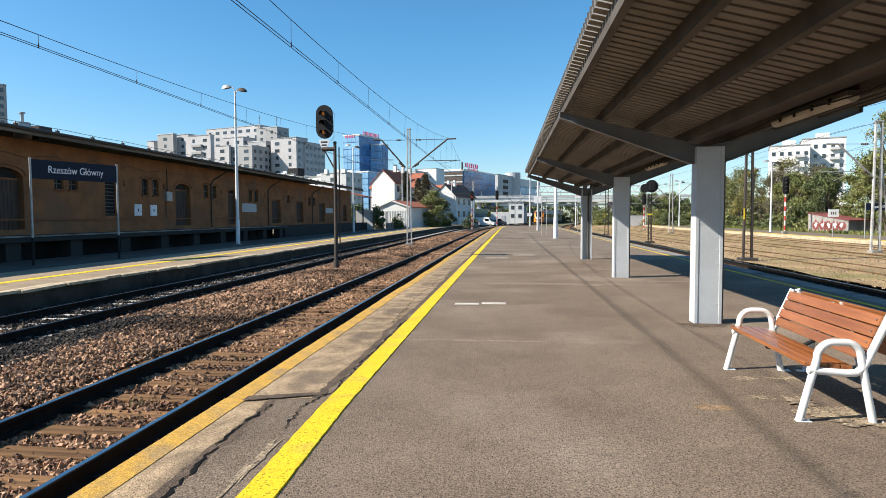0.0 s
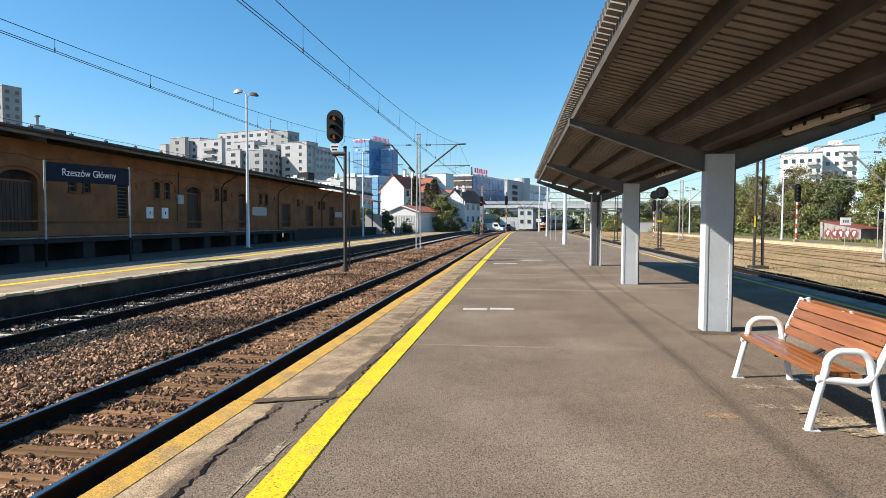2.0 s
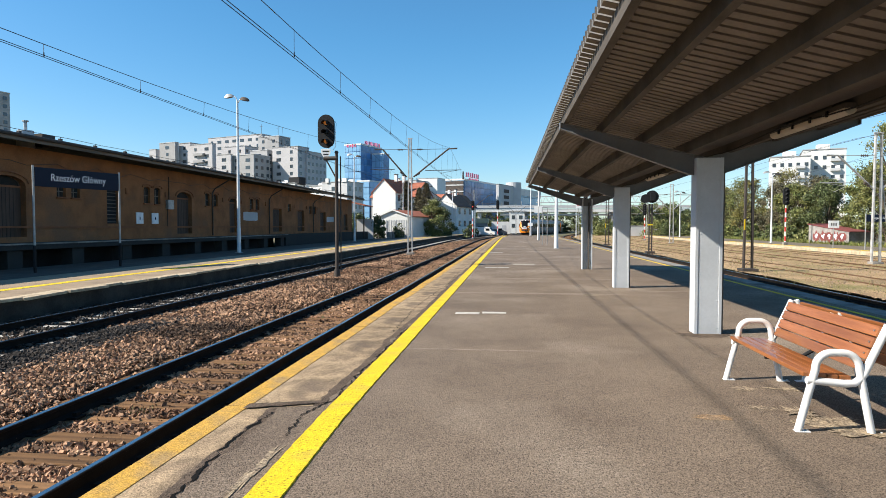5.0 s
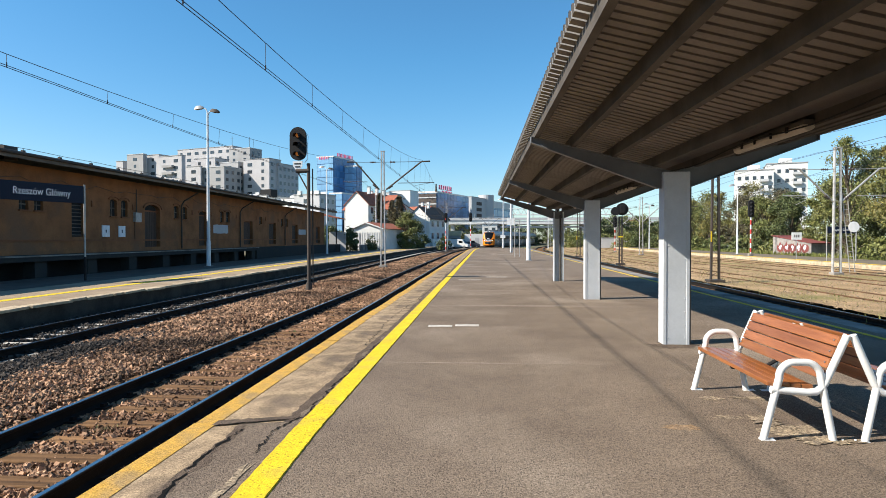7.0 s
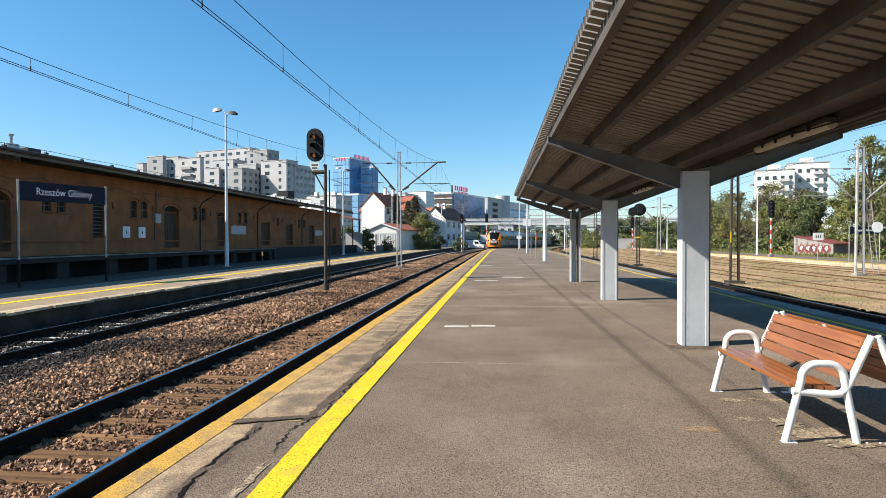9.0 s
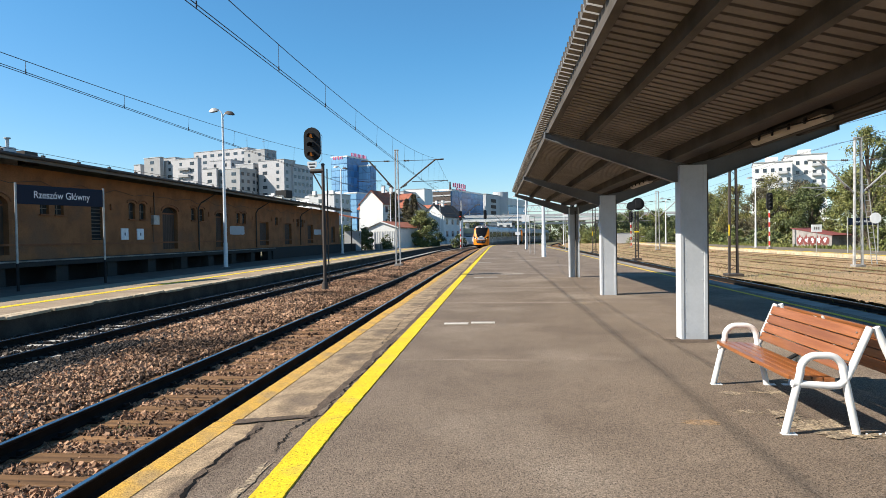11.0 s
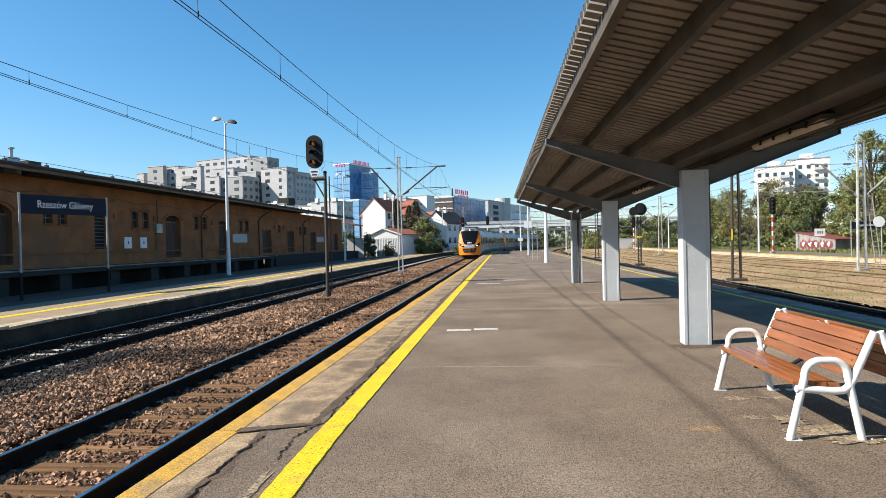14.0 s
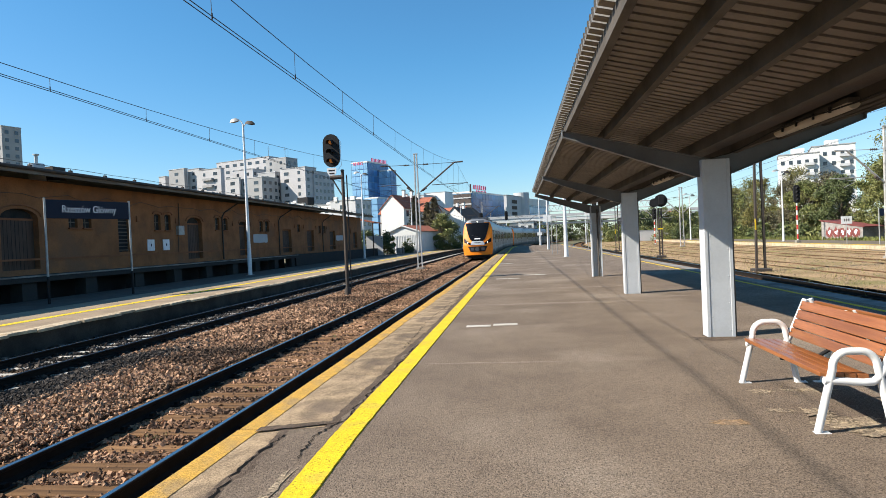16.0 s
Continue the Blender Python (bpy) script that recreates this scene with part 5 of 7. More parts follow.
def wing(t, x, y, w, d, top, tone, windows=True, storey=2.85, gap=3.1, lit_gap=5.5, seed=0, small=False):
    """A block whose near corner stands at (x, y); w runs left along the sunny face, d back along the shaded one. Windows are its sub-parts."""
    b = part("wall", Build().box((-w / 2, d / 2, top / 2 - 0.35), (w, d, top + 0.7)), TONE[tone], t)
    b.matrix_basis = pose(x, y, 0, 0, 0, ROT)
    part("parapet", Build().box((-w / 2, d / 2, top + 0.12), (w + 0.3, d + 0.3, 0.25)), FACADE_LIGHT if tone == "G" else FACADE_GREY, b)
    rnd = random.Random(seed)
    if windows:
        rows = [top - 2.0 - storey * i for i in range(int((top - 4) / storey)) if top - 2.0 - storey * i > 7]
        for z in rows:
            n = int((w - 1.5) / lit_gap)
            for i in range(n):
                o = new("window", PANE_SMALL if small else PANE_WIDE if rnd.random() < 0.5 else PANE)
                o.parent = b
                o.matrix_basis = pose(-w * (i + 0.5) / n, -0.03, z)
            n = int((d - 1.0) / gap)
            for i in range(n):
                o = new("window", PANE)
                o.parent = b
                o.matrix_basis = pose(0.03, d * (i + 0.5) / n, z, 0, 0, 90)
    return b


flats = thing("apartment_building", pose(0, 0, 0), "stepped white and grey apartment blocks beyond the warehouse", "building")
for i, (x, y, w, d, top, tone) in enumerate([(-152.0, 250.0, 4.0, 2.2, 34.4, "B"), (-140.9, 246.0, 9.5, 1.8, 36.8, "G"), (-134.7, 247.0, 6.9, 5.2, 36.6, "B"), (-122.5, 242.0, 12.8, 2.0, 35.5, "B"), (-109.7, 262.0, 32.3, 5.9, 42.1, "B"), (-100.4, 258.0, 11.6, 7.6, 40.6, "G"), (-113.0, 252.0, 11.7, 8.0, 35.7, "B"),
                                            (-109.9, 232.0, 7.2, 0.9, 29.8, "B"), (-99.6, 230.0, 12.3, 9.2, 29.4, "G"), (-98.2, 240.0, 9.3, 9.8, 32.3, "G"), (-84.1, 236.0, 12.9, 7.0, 33.1, "B"), (-81.8, 240.0, 5.9, 12.8, 31.6, "B")]):
    b = wing(flats, x, y, w, d, top, tone, windows=True, gap=2.3, lit_gap=4.2, seed=i)
    if i in (3, 6):
        for k in range(4):
            part("balcony", Build().box((-w * 0.55, -0.6, top - 4.2 - 2.85 * k), (5.5, 1.2, 1.0)), FACADE_GREY, b, "grey balcony front")
    if i in (4, 5):
        part("aerial", Build().tube([(-2, 2, top), (-2, 2, top + 5)], 0.08, 4).tube([(-2.8, 2, top + 3.8), (-1.2, 2, top + 3.8)], 0.06, 4), DARK_STEEL, b)
tower = thing("apartment_tower", pose(0, 0, 0), "tall grey apartment tower beyond the warehouse", "building")
wing(tower, -183.5, 200.0, 18.7, 6.6, 49.6, "G", True, 2.85, 2.1, 4.0, 3)
low = thing("low_block", pose(0, 0, 0), "low white flat-roofed blocks with roof clutter", "building")
for i, (x, y, w, d, top, tone) in enumerate([(-61.6, 200.0, 7.0, 9.9, 15.1, "W"), (-51.7, 190.0, 9.8, 8.9, 15.6, "L"), (-74.1, 205.0, 14.0, 12.4, 16.4, "W")]):
    b = wing(low, x, y, w, d, top, tone, gap=2.6, seed=i)
    rnd = random.Random(i)
    for k in range(5):
        part("roof_box", Build().box((-w * rnd.random(), d * rnd.random() * 0.6, top + 0.6), (rnd.uniform(0.6, 2), 1.0, rnd.uniform(0.8, 1.6))), FACADE_WHITE, b)
part("plant_room", Build().box((-1.5, 3, 17.3), (4.5, 3.5, 2.6)), BLACK, b)


def curtain_tower(t, x, y, w, d, top, tone, storey, bay, roof=FACADE_WHITE, edge=MULLION):
    """A glazed block: panes stand one by one between mullions, on both visible faces."""
    b = part("core", Build().box((-w / 2, d / 2, top / 2), (w, d, top)), edge, t)
    b.matrix_basis = pose(x, y, 0, 0, 0, ROT)
    part("roof_rim", Build().box((-w / 2, d / 2, top + 0.3), (w + 0.4, d + 0.4, 0.7)), roof, b)
    nz = int((top - 5) / storey)
    for face, length in (("lit", w), ("back", d)):
        n = max(1, int(length / bay))
        # sunny face of blue towers takes paler panes: sunlight put into the glass colour
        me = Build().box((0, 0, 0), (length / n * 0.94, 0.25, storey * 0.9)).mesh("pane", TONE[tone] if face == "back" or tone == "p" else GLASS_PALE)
        for j in range(nz):
            for i in range(n):
                o = new("pane", me)
                o.parent = b
                z = top - storey * (j + 0.5)
                o.matrix_basis = pose(-length * (i + 0.5) / n, -0.05, z) if face == "lit" else pose(0.05, length * (i + 0.5) / n, z, 0, 0, 90)
    return b


def block_letters(parent, n, w, h, m, material):
    """Raised letters too small to read, as plain bars."""
    o = part("rooftop_sign", Build().box((w / 2, 0.1, h * 0.02), (w, 0.12, h * 0.06)), FACADE_GREY, parent, "rooftop sign on a grey rail")
    o.matrix_basis = m
    for i in range(n):
        part("letter_bar", Build().box((w * (i + 0.5) / n, 0, h * 0.4), (w / n * (0.45 if i % 3 else 0.62), 0.2, h * (0.8 if i % 2 else 0.68))), material, o)


hotel = thing("glass_tower", pose(0, 0, 0), "blue glass hotel tower with red rooftop signs", "building")
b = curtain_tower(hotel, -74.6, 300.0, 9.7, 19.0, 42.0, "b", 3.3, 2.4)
block_letters(b, 12, 14.5, 2.3, pose(0.2, 3.0, 42.6, 0, 0, 90), RED_SIGN)
block_letters(b, 6, 6.0, 1.8, pose(-8.5, -0.2, 41.0), RED_SIGN)
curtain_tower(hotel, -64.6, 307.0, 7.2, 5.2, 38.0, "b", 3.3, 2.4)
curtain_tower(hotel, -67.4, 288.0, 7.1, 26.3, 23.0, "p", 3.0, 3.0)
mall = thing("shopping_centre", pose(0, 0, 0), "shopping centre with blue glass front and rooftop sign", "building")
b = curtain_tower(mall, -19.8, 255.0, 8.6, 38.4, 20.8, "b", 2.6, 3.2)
part("dark_end", Build().box((-4.3, -0.2, 13.5), (8.2, 0.3, 14.0)), ROOF_DARK, b, "dark louvred end wall")
for i in range(5):
    part("floor_band", Build().box((-4.3, -0.4, 8 + i * 2.7), (8.4, 0.3, 0.5)), FACADE_LIGHT, b)
block_letters(b, 7, 14.0, 2.4, pose(0.2, 1.0, 22.3, 0, 0, 90), RED_SIGN)
block_letters(b, 7, 11.0, 0.9, pose(0.2, 4.0, 21.3, 0, 0, 90), RED_SIGN)
part("roof_mark", Build().cyl((0.2, -1.5, 21), (0.2, -1.5, 24.2), 0.45, 0.3, 6), DARK_STEEL, b)
e = wing(mall, -5.7, 263.0, 1.3, 20.1, 19.5, "L", False)
for i in range(3):
    part("dark_opening", Build().box((0.06, 9, 17.0 - i * 2.6), (0.2, 6, 1.5)), ROOF_DARK, e)
part("round_corner", Build().cyl((-1.0, 21.0, 0), (-1.0, 21.0, 21.5), 3.5, n=20), FACADE_LIGHT, e)
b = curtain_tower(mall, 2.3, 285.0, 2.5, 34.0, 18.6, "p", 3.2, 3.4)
part("white_crown", Build().box((0.2, 17, 17.6), (0.6, 34.4, 3.0)), FACADE_WHITE, b)
wing(mall, -37.7, 310.0, 12.0, 19.9, 26.0, "W", False)
wing(mall, -46.8, 300.0, 11.2, 15.0, 24.2, "L", False)
white_flats = thing("apartment_building", pose(0, 0, 0), "white apartment block with balconies behind the trees", "building")
for i, (x, y, w, d, top) in enumerate([(84.5, 168.0, 9.5, 12, 21.5), (75.0, 166.0, 9.0, 12, 19.5)]):
    b = wing(white_flats, x, y, w, d, top, "W", True, 2.5, 2.4, 1.5, i, True)
    for k in range(5):
        part("balcony", Build().box((-w * 0.25, -0.4, top - 2.7 - 2.5 * k), (2.2, 0.8, 0.7)), FACADE_LIGHT, b, "pale balcony front")
    part("lift_house", Build().box((-w * 0.5, 5, top + 0.9), (3.0, 3.0, 1.8)), FACADE_WHITE, b)


def house(m, w, l, eave, ridge, wall_m, roof_m, label, windows=2, chimneys=1):
    """A gabled house: gable to the front (-y), ridge along y."""
    t = thing("house", m, label, "house")
    b = part("wall", Build().prism([(-w / 2, -0.7), (w / 2, -0.7), (w / 2, eave), (0, ridge), (-w / 2, eave)], "y", 0, l), wall_m, t)
    for s in (-1, 1):
        dx, dz = w / 2 + 0.35, ridge - eave + 0.35 * (ridge - eave) / (w / 2)
        part("roof", Build().prism([(0, ridge + 0.16), (s * dx, ridge + 0.16 - dz), (s * dx, ridge - dz), (0, ridge)], "y", -0.2, l + 0.3), roof_m, t, "tiled roof slope")
    for i in range(windows):
        for k in range(max(1, int(l / 3.2))):
            o = part("window", Build().box((w / 2 + 0.01, 1.6 + 3.0 * k, eave - 1.3 - 2.8 * i), (0.1, 1.0, 1.3)), GLASS, b)
    for i in range(chimneys):
        c = part("chimney", Build().box((w * 0.12, l * (0.35 + 0.3 * i), ridge + 0.5), (0.6, 0.6, 1.5)), FACADE_WHITE, t, "pale chimney")
        part("cap", Build().box((w * 0.12, l * (0.35 + 0.3 * i), ridge + 1.3), (0.75, 0.75, 0.12)), ROOF_DARK, c)
    return t


house(pose(-27.3, 130, 0, 0, 0, -18), 5.6, 12, 9.0, 11.7, FACADE_WHITE, ROOF_RED, "tall white house with a red tiled roof", 2, 2)
house(pose(-19.6, 137, 0, 0, 0, 72), 9.0, 11, 8.2, 11.3, FACADE_GREY, ROOF_RED, "grey house with a red tiled roof and chimneys", 2, 2)
house(pose(-15.2, 141, 0, 0, 0, -20), 5.5, 11, 6.4, 9.0, FACADE_WHITE, ROOF_DARK, "small white house with a dark roof", 2, 1)
house(pose(-22, 152, 0, 0, 0, 20), 10, 12, 8.2, 11.5, FACADE_LIGHT, ROOF_DARK, "pale house with a brown roof among trees", 2, 1)
house(pose(-14, 160, 0, 0, 0, 60), 8, 10, 7.2, 10.0, FACADE_LIGHT, ROOF_RED, "house with a red roof behind the station", 2, 1)
house(pose(53, 214, 0, 0, 0, 70), 8, 14, 5.5, 8.0, FACADE_LIGHT, ROOF_RED, "long house with a red roof beyond the yard", 1, 1)

shed = thing("shed", pose(-18.9, 98, 0.1, 0, 0, -12), "pale corrugated shed with a rust-red roof", "shed")
part("wall", Build().prism([(-3.6, -0.7), (2.6, -0.7), (2.6, 3.1), (-0.2, 4.05), (-3.6, 2.7)], "y", 0, 12), FACADE_WHITE, shed, "pale corrugated wall")
for i in range(21):
    part("rib", Build().box((-3.45 + i * 0.29, -0.03, 1.2), (0.06, 0.05, 2.7)), FACADE_LIGHT, shed)
part("roof", Build().prism([(-3.9, 2.62), (-0.2, 4.1), (2.9, 3.05), (2.9, 3.17), (-0.2, 4.24), (-3.9, 2.74)], "y", -0.25, 12.3), ROOF_RED, shed, "rust-red sheet roof")
part("fascia", Build().prism([(-3.9, 2.57), (-0.2, 4.05), (2.9, 3.0), (2.9, 3.2), (-0.2, 4.26), (-3.9, 2.77)], "y", -0.3, -0.25), FACADE_WHITE, shed)
lean = thing("gate_canopy", pose(-23.6, 89.5, 0), "dark lean-to roof on posts at the warehouse end", "canopy")
part("roof", Build().prism([(-4, 5.9), (2.0, 4.6), (2.0, 4.75), (-4, 6.1)], "y", 0, 5), ROOF_RED, lean)
for x, y in ((1.7, 0.2), (1.7, 4.8)):
    part("post", Build().box((x, y, 2.2), (0.16, 0.16, 4.9)), DARK_STEEL, lean)
fence = thing("yard_fence", pose(-18.8, 92, -0.3), "low concrete wall and wire fence at the platform's back", "fence")
part("base_wall", Build().box((0.4, 20, 0.5), (0.25, 44, 1.1)), CONCRETE_GREY, fence, "stained low concrete wall")
post = part("fence_post", Build().box((0, 0, 1.4), (0.08, 0.08, 2.6)), GALV, fence)
for i in range(1, 9):
    same(post, fence, 0.4, i * 4.5, 0)
part("screen", Build().box((-3.6, 0.5, 1.5), (2.6, 0.08, 3.0)), FACADE_LIGHT, fence, "pale board screen")
kiosk = thing("low_building", pose(-9.8, 152, 0), "low service building with a cream flat roof", "building")
part("wall", Build().box((0, 3, 0.7), (7.2, 6, 3.4)), FACADE_GREY, kiosk)
part("roof", Build().box((0, 3, 3.0), (7.8, 6.6, 1.2)), mat("cream_fascia", (0.6, 0.52, 0.34), rough=0.8), kiosk, "cream roof fascia")
for i in range(3):
    part("door", Build().box((-2.4 + i * 2.3, -0.04, 0.6), (1.4, 0.1, 2.2)), ROOF_DARK, kiosk)

# ---- road bridge across the tracks ----
bridge = thing("road_bridge", pose(0, 212, 0), "white concrete road bridge with a steel truss across the tracks", "bridge")
part("deck", Build().box((22, 0, 7.0), (70, 10, 1.1)), FACADE_WHITE, bridge, "white deck edge")
part("parapet_band", Build().box((22, -5.1, 8.2), (70, 0.2, 0.9)), FACADE_LIGHT, bridge)
part("deck_lower", Build().box((26, -2, 5.6), (60, 4, 0.6)), FACADE_LIGHT, bridge, "pale lower beam")
for x in (-11, 4.5, 26, 33, 41, 54):
    part("pier", Build().box((x, 0, 2.8), (1.2, 8, 7.0)), FACADE_LIGHT, bridge, "pale pier")
tr = Build()
x0, x1 = 8.0, 48.0
for z in (9.6, 11.6):
    tr.tube([(x0, -4.6, z), (x1, -4.6, z)], 0.16, 6)
for i in range(20):
    a = lerp(x0, x1, i / 20)
    tr.tube([(a, -4.6, 9.6), (a + 1, -4.6, 11.6)], 0.1, 5).tube([(a + 1, -4.6, 11.6), (a + 2, -4.6, 9.6)], 0.1, 5)
part("truss", tr, FACADE_LIGHT, bridge, "pale lattice truss")
for i in range(10):
    part("railing_post", Build().box((-10 + i * 6.5, -5.1, 9.2), (0.2, 0.2, 1.4)), GALV, bridge)
depot = thing("station_building", pose(1.6, 205, 0), "white flat-roofed station building by the bridge", "building")
part("wall", Build().box((0, 6, 3.0), (5.0, 9, 7.3)), FACADE_WHITE, depot)
part("roof_edge", Build().box((0, 6, 6.8), (5.4, 9.6, 0.4)), FACADE_LIGHT, depot)
for i in range(2):
    for k in range(2):
        part("window", Build().box((-1.2 + i * 2.4, 1.47, 1.9 + 2.8 * k), (1.1, 0.1, 1.2)), GLASS, depot)
hall = thing("white_container", pose(-3.0, 168, -0.6), "white container hut beside the tracks", "hut")
part("body", Build().box((0, 0, 1.8), (5.0, 3.0, 3.4)), FACADE_WHITE, hall, bevel=0.05)
part("door", Build().box((0.8, -1.52, 1.4), (1.0, 0.08, 2.2)), FACADE_LIGHT, hall)


def van(m, colour, label, l=4.8, h=2.1):
    t = thing("van", m, label, "van", "parked vehicles")
    body = [(-l / 2, 0.35), (l / 2, 0.35), (l / 2, 0.95), (l / 2 - 0.75, 1.12), (l / 2 - 1.35, h), (-l / 2 + 0.1, h), (-l / 2, h - 0.3)]
    part("body", Build().prism(body, "y", -0.9, 0.9), colour, t, bevel=0.06)
    part("windscreen", Build().prism([(l / 2 - 0.72, 1.16), (l / 2 - 1.28, h - 0.1), (l / 2 - 1.33, h - 0.1), (l / 2 - 0.8, 1.16)], "y", -0.8, 0.8), TRAIN_GLASS, t)
    part("side_window", Build().box((l / 2 - 1.75, -0.91, 1.5), (0.9, 0.03, 0.5)), TRAIN_GLASS, t)
    for x in (-l / 2 + 0.9, l / 2 - 0.9):
        for s in (-1, 1):
            w = part("wheel", Build().cyl((x, s * 0.72, 0.33), (x, s * 0.92, 0.33), 0.33, n=14), BLACK, t)
            part("rim", Build().cyl((x, s * 0.91, 0.33), (x, s * 0.93, 0.33), 0.2, n=12), GALV, w)
    return t


for x, y, rz, c, lab in ((-9.6, 140, 10, FACADE_WHITE, "white van parked by the station road"), (-6.0, 143, -15, FACADE_WHITE, "white van parked by the station road"), (-3.6, 150, 5, TRAIN_DARK, "dark car parked by the station road")):
    van(pose(x, y, -0.6, 0, 0, rz), c, lab, 4.8, 2.1 if c != TRAIN_DARK else 1.55)

graf = thing("graffiti_wall", pose(32.9, 68.6, -0.85, 0, 0, -72), "low white shed wall with red graffiti and a red roof rim", "wall")
part("wall", Build().prism([(-2.6, -0.1), (2.6, -0.1), (2.6, 1.95), (-2.6, 2.7)], "y", 0, 2.5), GRAFFITI, graf)
part("roof_rim", Build().prism([(-2.8, 2.73), (2.8, 1.92), (2.8, 1.99), (-2.8, 2.8)], "y", -0.08, 2.55), GRAFFITI_RED, graf, "red roof rim")
for i, x in enumerate((-1.5, -0.6, 0.2, 1.0, 1.8)):
    k = 18
    big = [(x + 0.5 * (1 + 0.9 * noise.noise((j * 0.9, i, 0))) * math.cos(j * math.tau / k), 1.4 + 0.5 * (1 + 0.9 * noise.noise((j * 0.9, i, 4))) * math.sin(j * math.tau / k)) for j in range(k)]
    sm = [(x + (0.26 if j % 3 else 0.1) * math.cos(j * math.tau / 10), 1.45 + (0.3 if (j + i) % 4 else 0.12) * math.sin(j * math.tau / 10)) for j in range(10)]
    part("graffiti_shape", Build().prism(big, "y", -0.012, 0), GRAFFITI_RED, graf, "rounded red graffiti shape")
    part("graffiti_shape", Build().prism(sm, "y", -0.02, 0), SIGN_WHITE, graf)
wallb = thing("boundary_wall", pose(38, 128, -0.6), "pale low wall beyond the yard", "wall")
part("wall", Build().box((0, 0, 1.3), (34, 0.4, 2.0)), FACADE_LIGHT, wallb)
part("coping", Build().box((0, 0, 2.36), (34.2, 0.5, 0.12)), FACADE_GREY, wallb)


# ---- trees ----
def tree(x, y, h, r, leaf, label, seed, z=-0.6, n=4200, size=0.25, low=0.18, trunk=None):
    """Tapered trunk, limbs, and a crown of small leaf sprays in uneven clumps with gaps."""
    rnd = random.Random(seed)
    t = thing("tree", pose(x, y, z, 0, 0, rnd.uniform(0, 360)), label, "tree", "trees")
    b = Build()
    tr = trunk or h * 0.018 + 0.05
    top = Vector((rnd.uniform(-0.4, 0.4), rnd.uniform(-0.4, 0.4), h * 0.86))
    pts = [Vector((0, 0, -0.15)).lerp(top, f) + Vector((rnd.uniform(-1, 1), rnd.uniform(-1, 1), 0)) * 0.05 * h * f * (1 - f) for f in (0, 0.2, 0.4, 0.6, 0.8, 1.0)]
    b.tube(pts, [tr * (1 - 0.85 * f) for f in (0, 0.2, 0.4, 0.6, 0.8, 1.0)], 7)
    clumps = []
    for i in range(int(22 + r * 5)):
        f = rnd.uniform(low + 0.05, 0.98)
        wide = r * (math.sin(min(1, (f - low) / (1 - low)) * math.pi * 0.86 + 0.35)) * rnd.uniform(0.45, 1.05)
        a = rnd.uniform(0, math.tau)
        c = Vector((wide * math.cos(a), wide * math.sin(a), h * f))
        s0 = pts[min(4, max(1, int(f * 5)))]
        b.tube([s0 + Vector((0, 0, -0.08 * h)), s0.lerp(c, 0.5) + Vector((0, 0, 0.03 * h)), c], [tr * 0.35, tr * 0.2, tr * 0.08], 5)
        clumps.append((c, rnd.uniform(0.16, 0.4) * (r + 0.6)))
    part("trunk", b, BARK, t, smooth=True)
    g = np.random.RandomState(seed)
    which = g.randint(0, len(clumps), n)
    cs, rs = np.array([c for c, _ in clumps]), np.array([q for _, q in clumps])
    d = g.normal(size=(n, 3))
    d /= np.linalg.norm(d, axis=1)[:, None]
    c = cs[which] + d * (rs[which] * g.rand(n) ** 0.7)[:, None] * np.array([1, 1, 0.75])
    u = g.normal(size=(n, 3))
    u /= np.linalg.norm(u, axis=1)[:, None]
    w = np.cross(u, g.normal(size=(n, 3)))
    w /= np.linalg.norm(w, axis=1)[:, None]
    s = (size * (0.5 + g.rand(n)))[:, None]
    v = np.stack([c - u * s * 0.6, c + w * s * 0.32, c + u * s * 0.6, c - w * s * 0.32], 1).reshape(-1, 3)
    me = bpy.data.meshes.new("crown")
    me.from_pydata(v.tolist(), [], np.arange(4 * n).reshape(-1, 4).tolist())
    me.materials.append(leaf)
    o = new("crown", me)
    o.parent = t
    tagged(o, "crown of small uneven leaves")
    return t


def conifer(x, y, h, r, seed, z=-0.6, n=4200):
    rnd = random.Random(seed)
    t = thing("conifer", pose(x, y, z), "dark narrow conifer between the houses", "tree", "conifers")
    part("trunk", Build().tube([(0, 0, -0.1), (0, 0, h * 0.95)], [0.2, 0.03], 6), BARK, t)
    g = np.random.RandomState(seed)
    f = g.rand(n) ** 0.7
    tier = 0.7 + 0.3 * np.abs(np.sin(f * 34 + g.rand(n)))
    a = g.rand(n) * math.tau
    q = r * (1 - f * 0.93) * tier * (0.35 + 0.65 * g.rand(n) ** 0.4) * (1 + 0.25 * np.sin(a * 3 + seed))
    c = np.stack([q * np.cos(a), q * np.sin(a), h * (0.06 + 0.94 * f) - 0.12 * q], 1)
    out = np.stack([np.cos(a), np.sin(a), -0.35 + 0.3 * g.rand(n)], 1)
    side = np.stack([-np.sin(a), np.cos(a), 0.3 * g.normal(size=n)], 1)
    s = (0.3 * (0.5 + g.rand(n)))[:, None]
    v = np.stack([c - out * s, c + side * s * 0.35, c + out * s, c - side * s * 0.35], 1).reshape(-1, 3)
    me = bpy.data.meshes.new("crown")
    me.from_pydata(v.tolist(), [], np.arange(4 * n).reshape(-1, 4).tolist())
    me.materials.append(NEEDLE)
    o = new("crown", me)
    o.parent = t
    return t


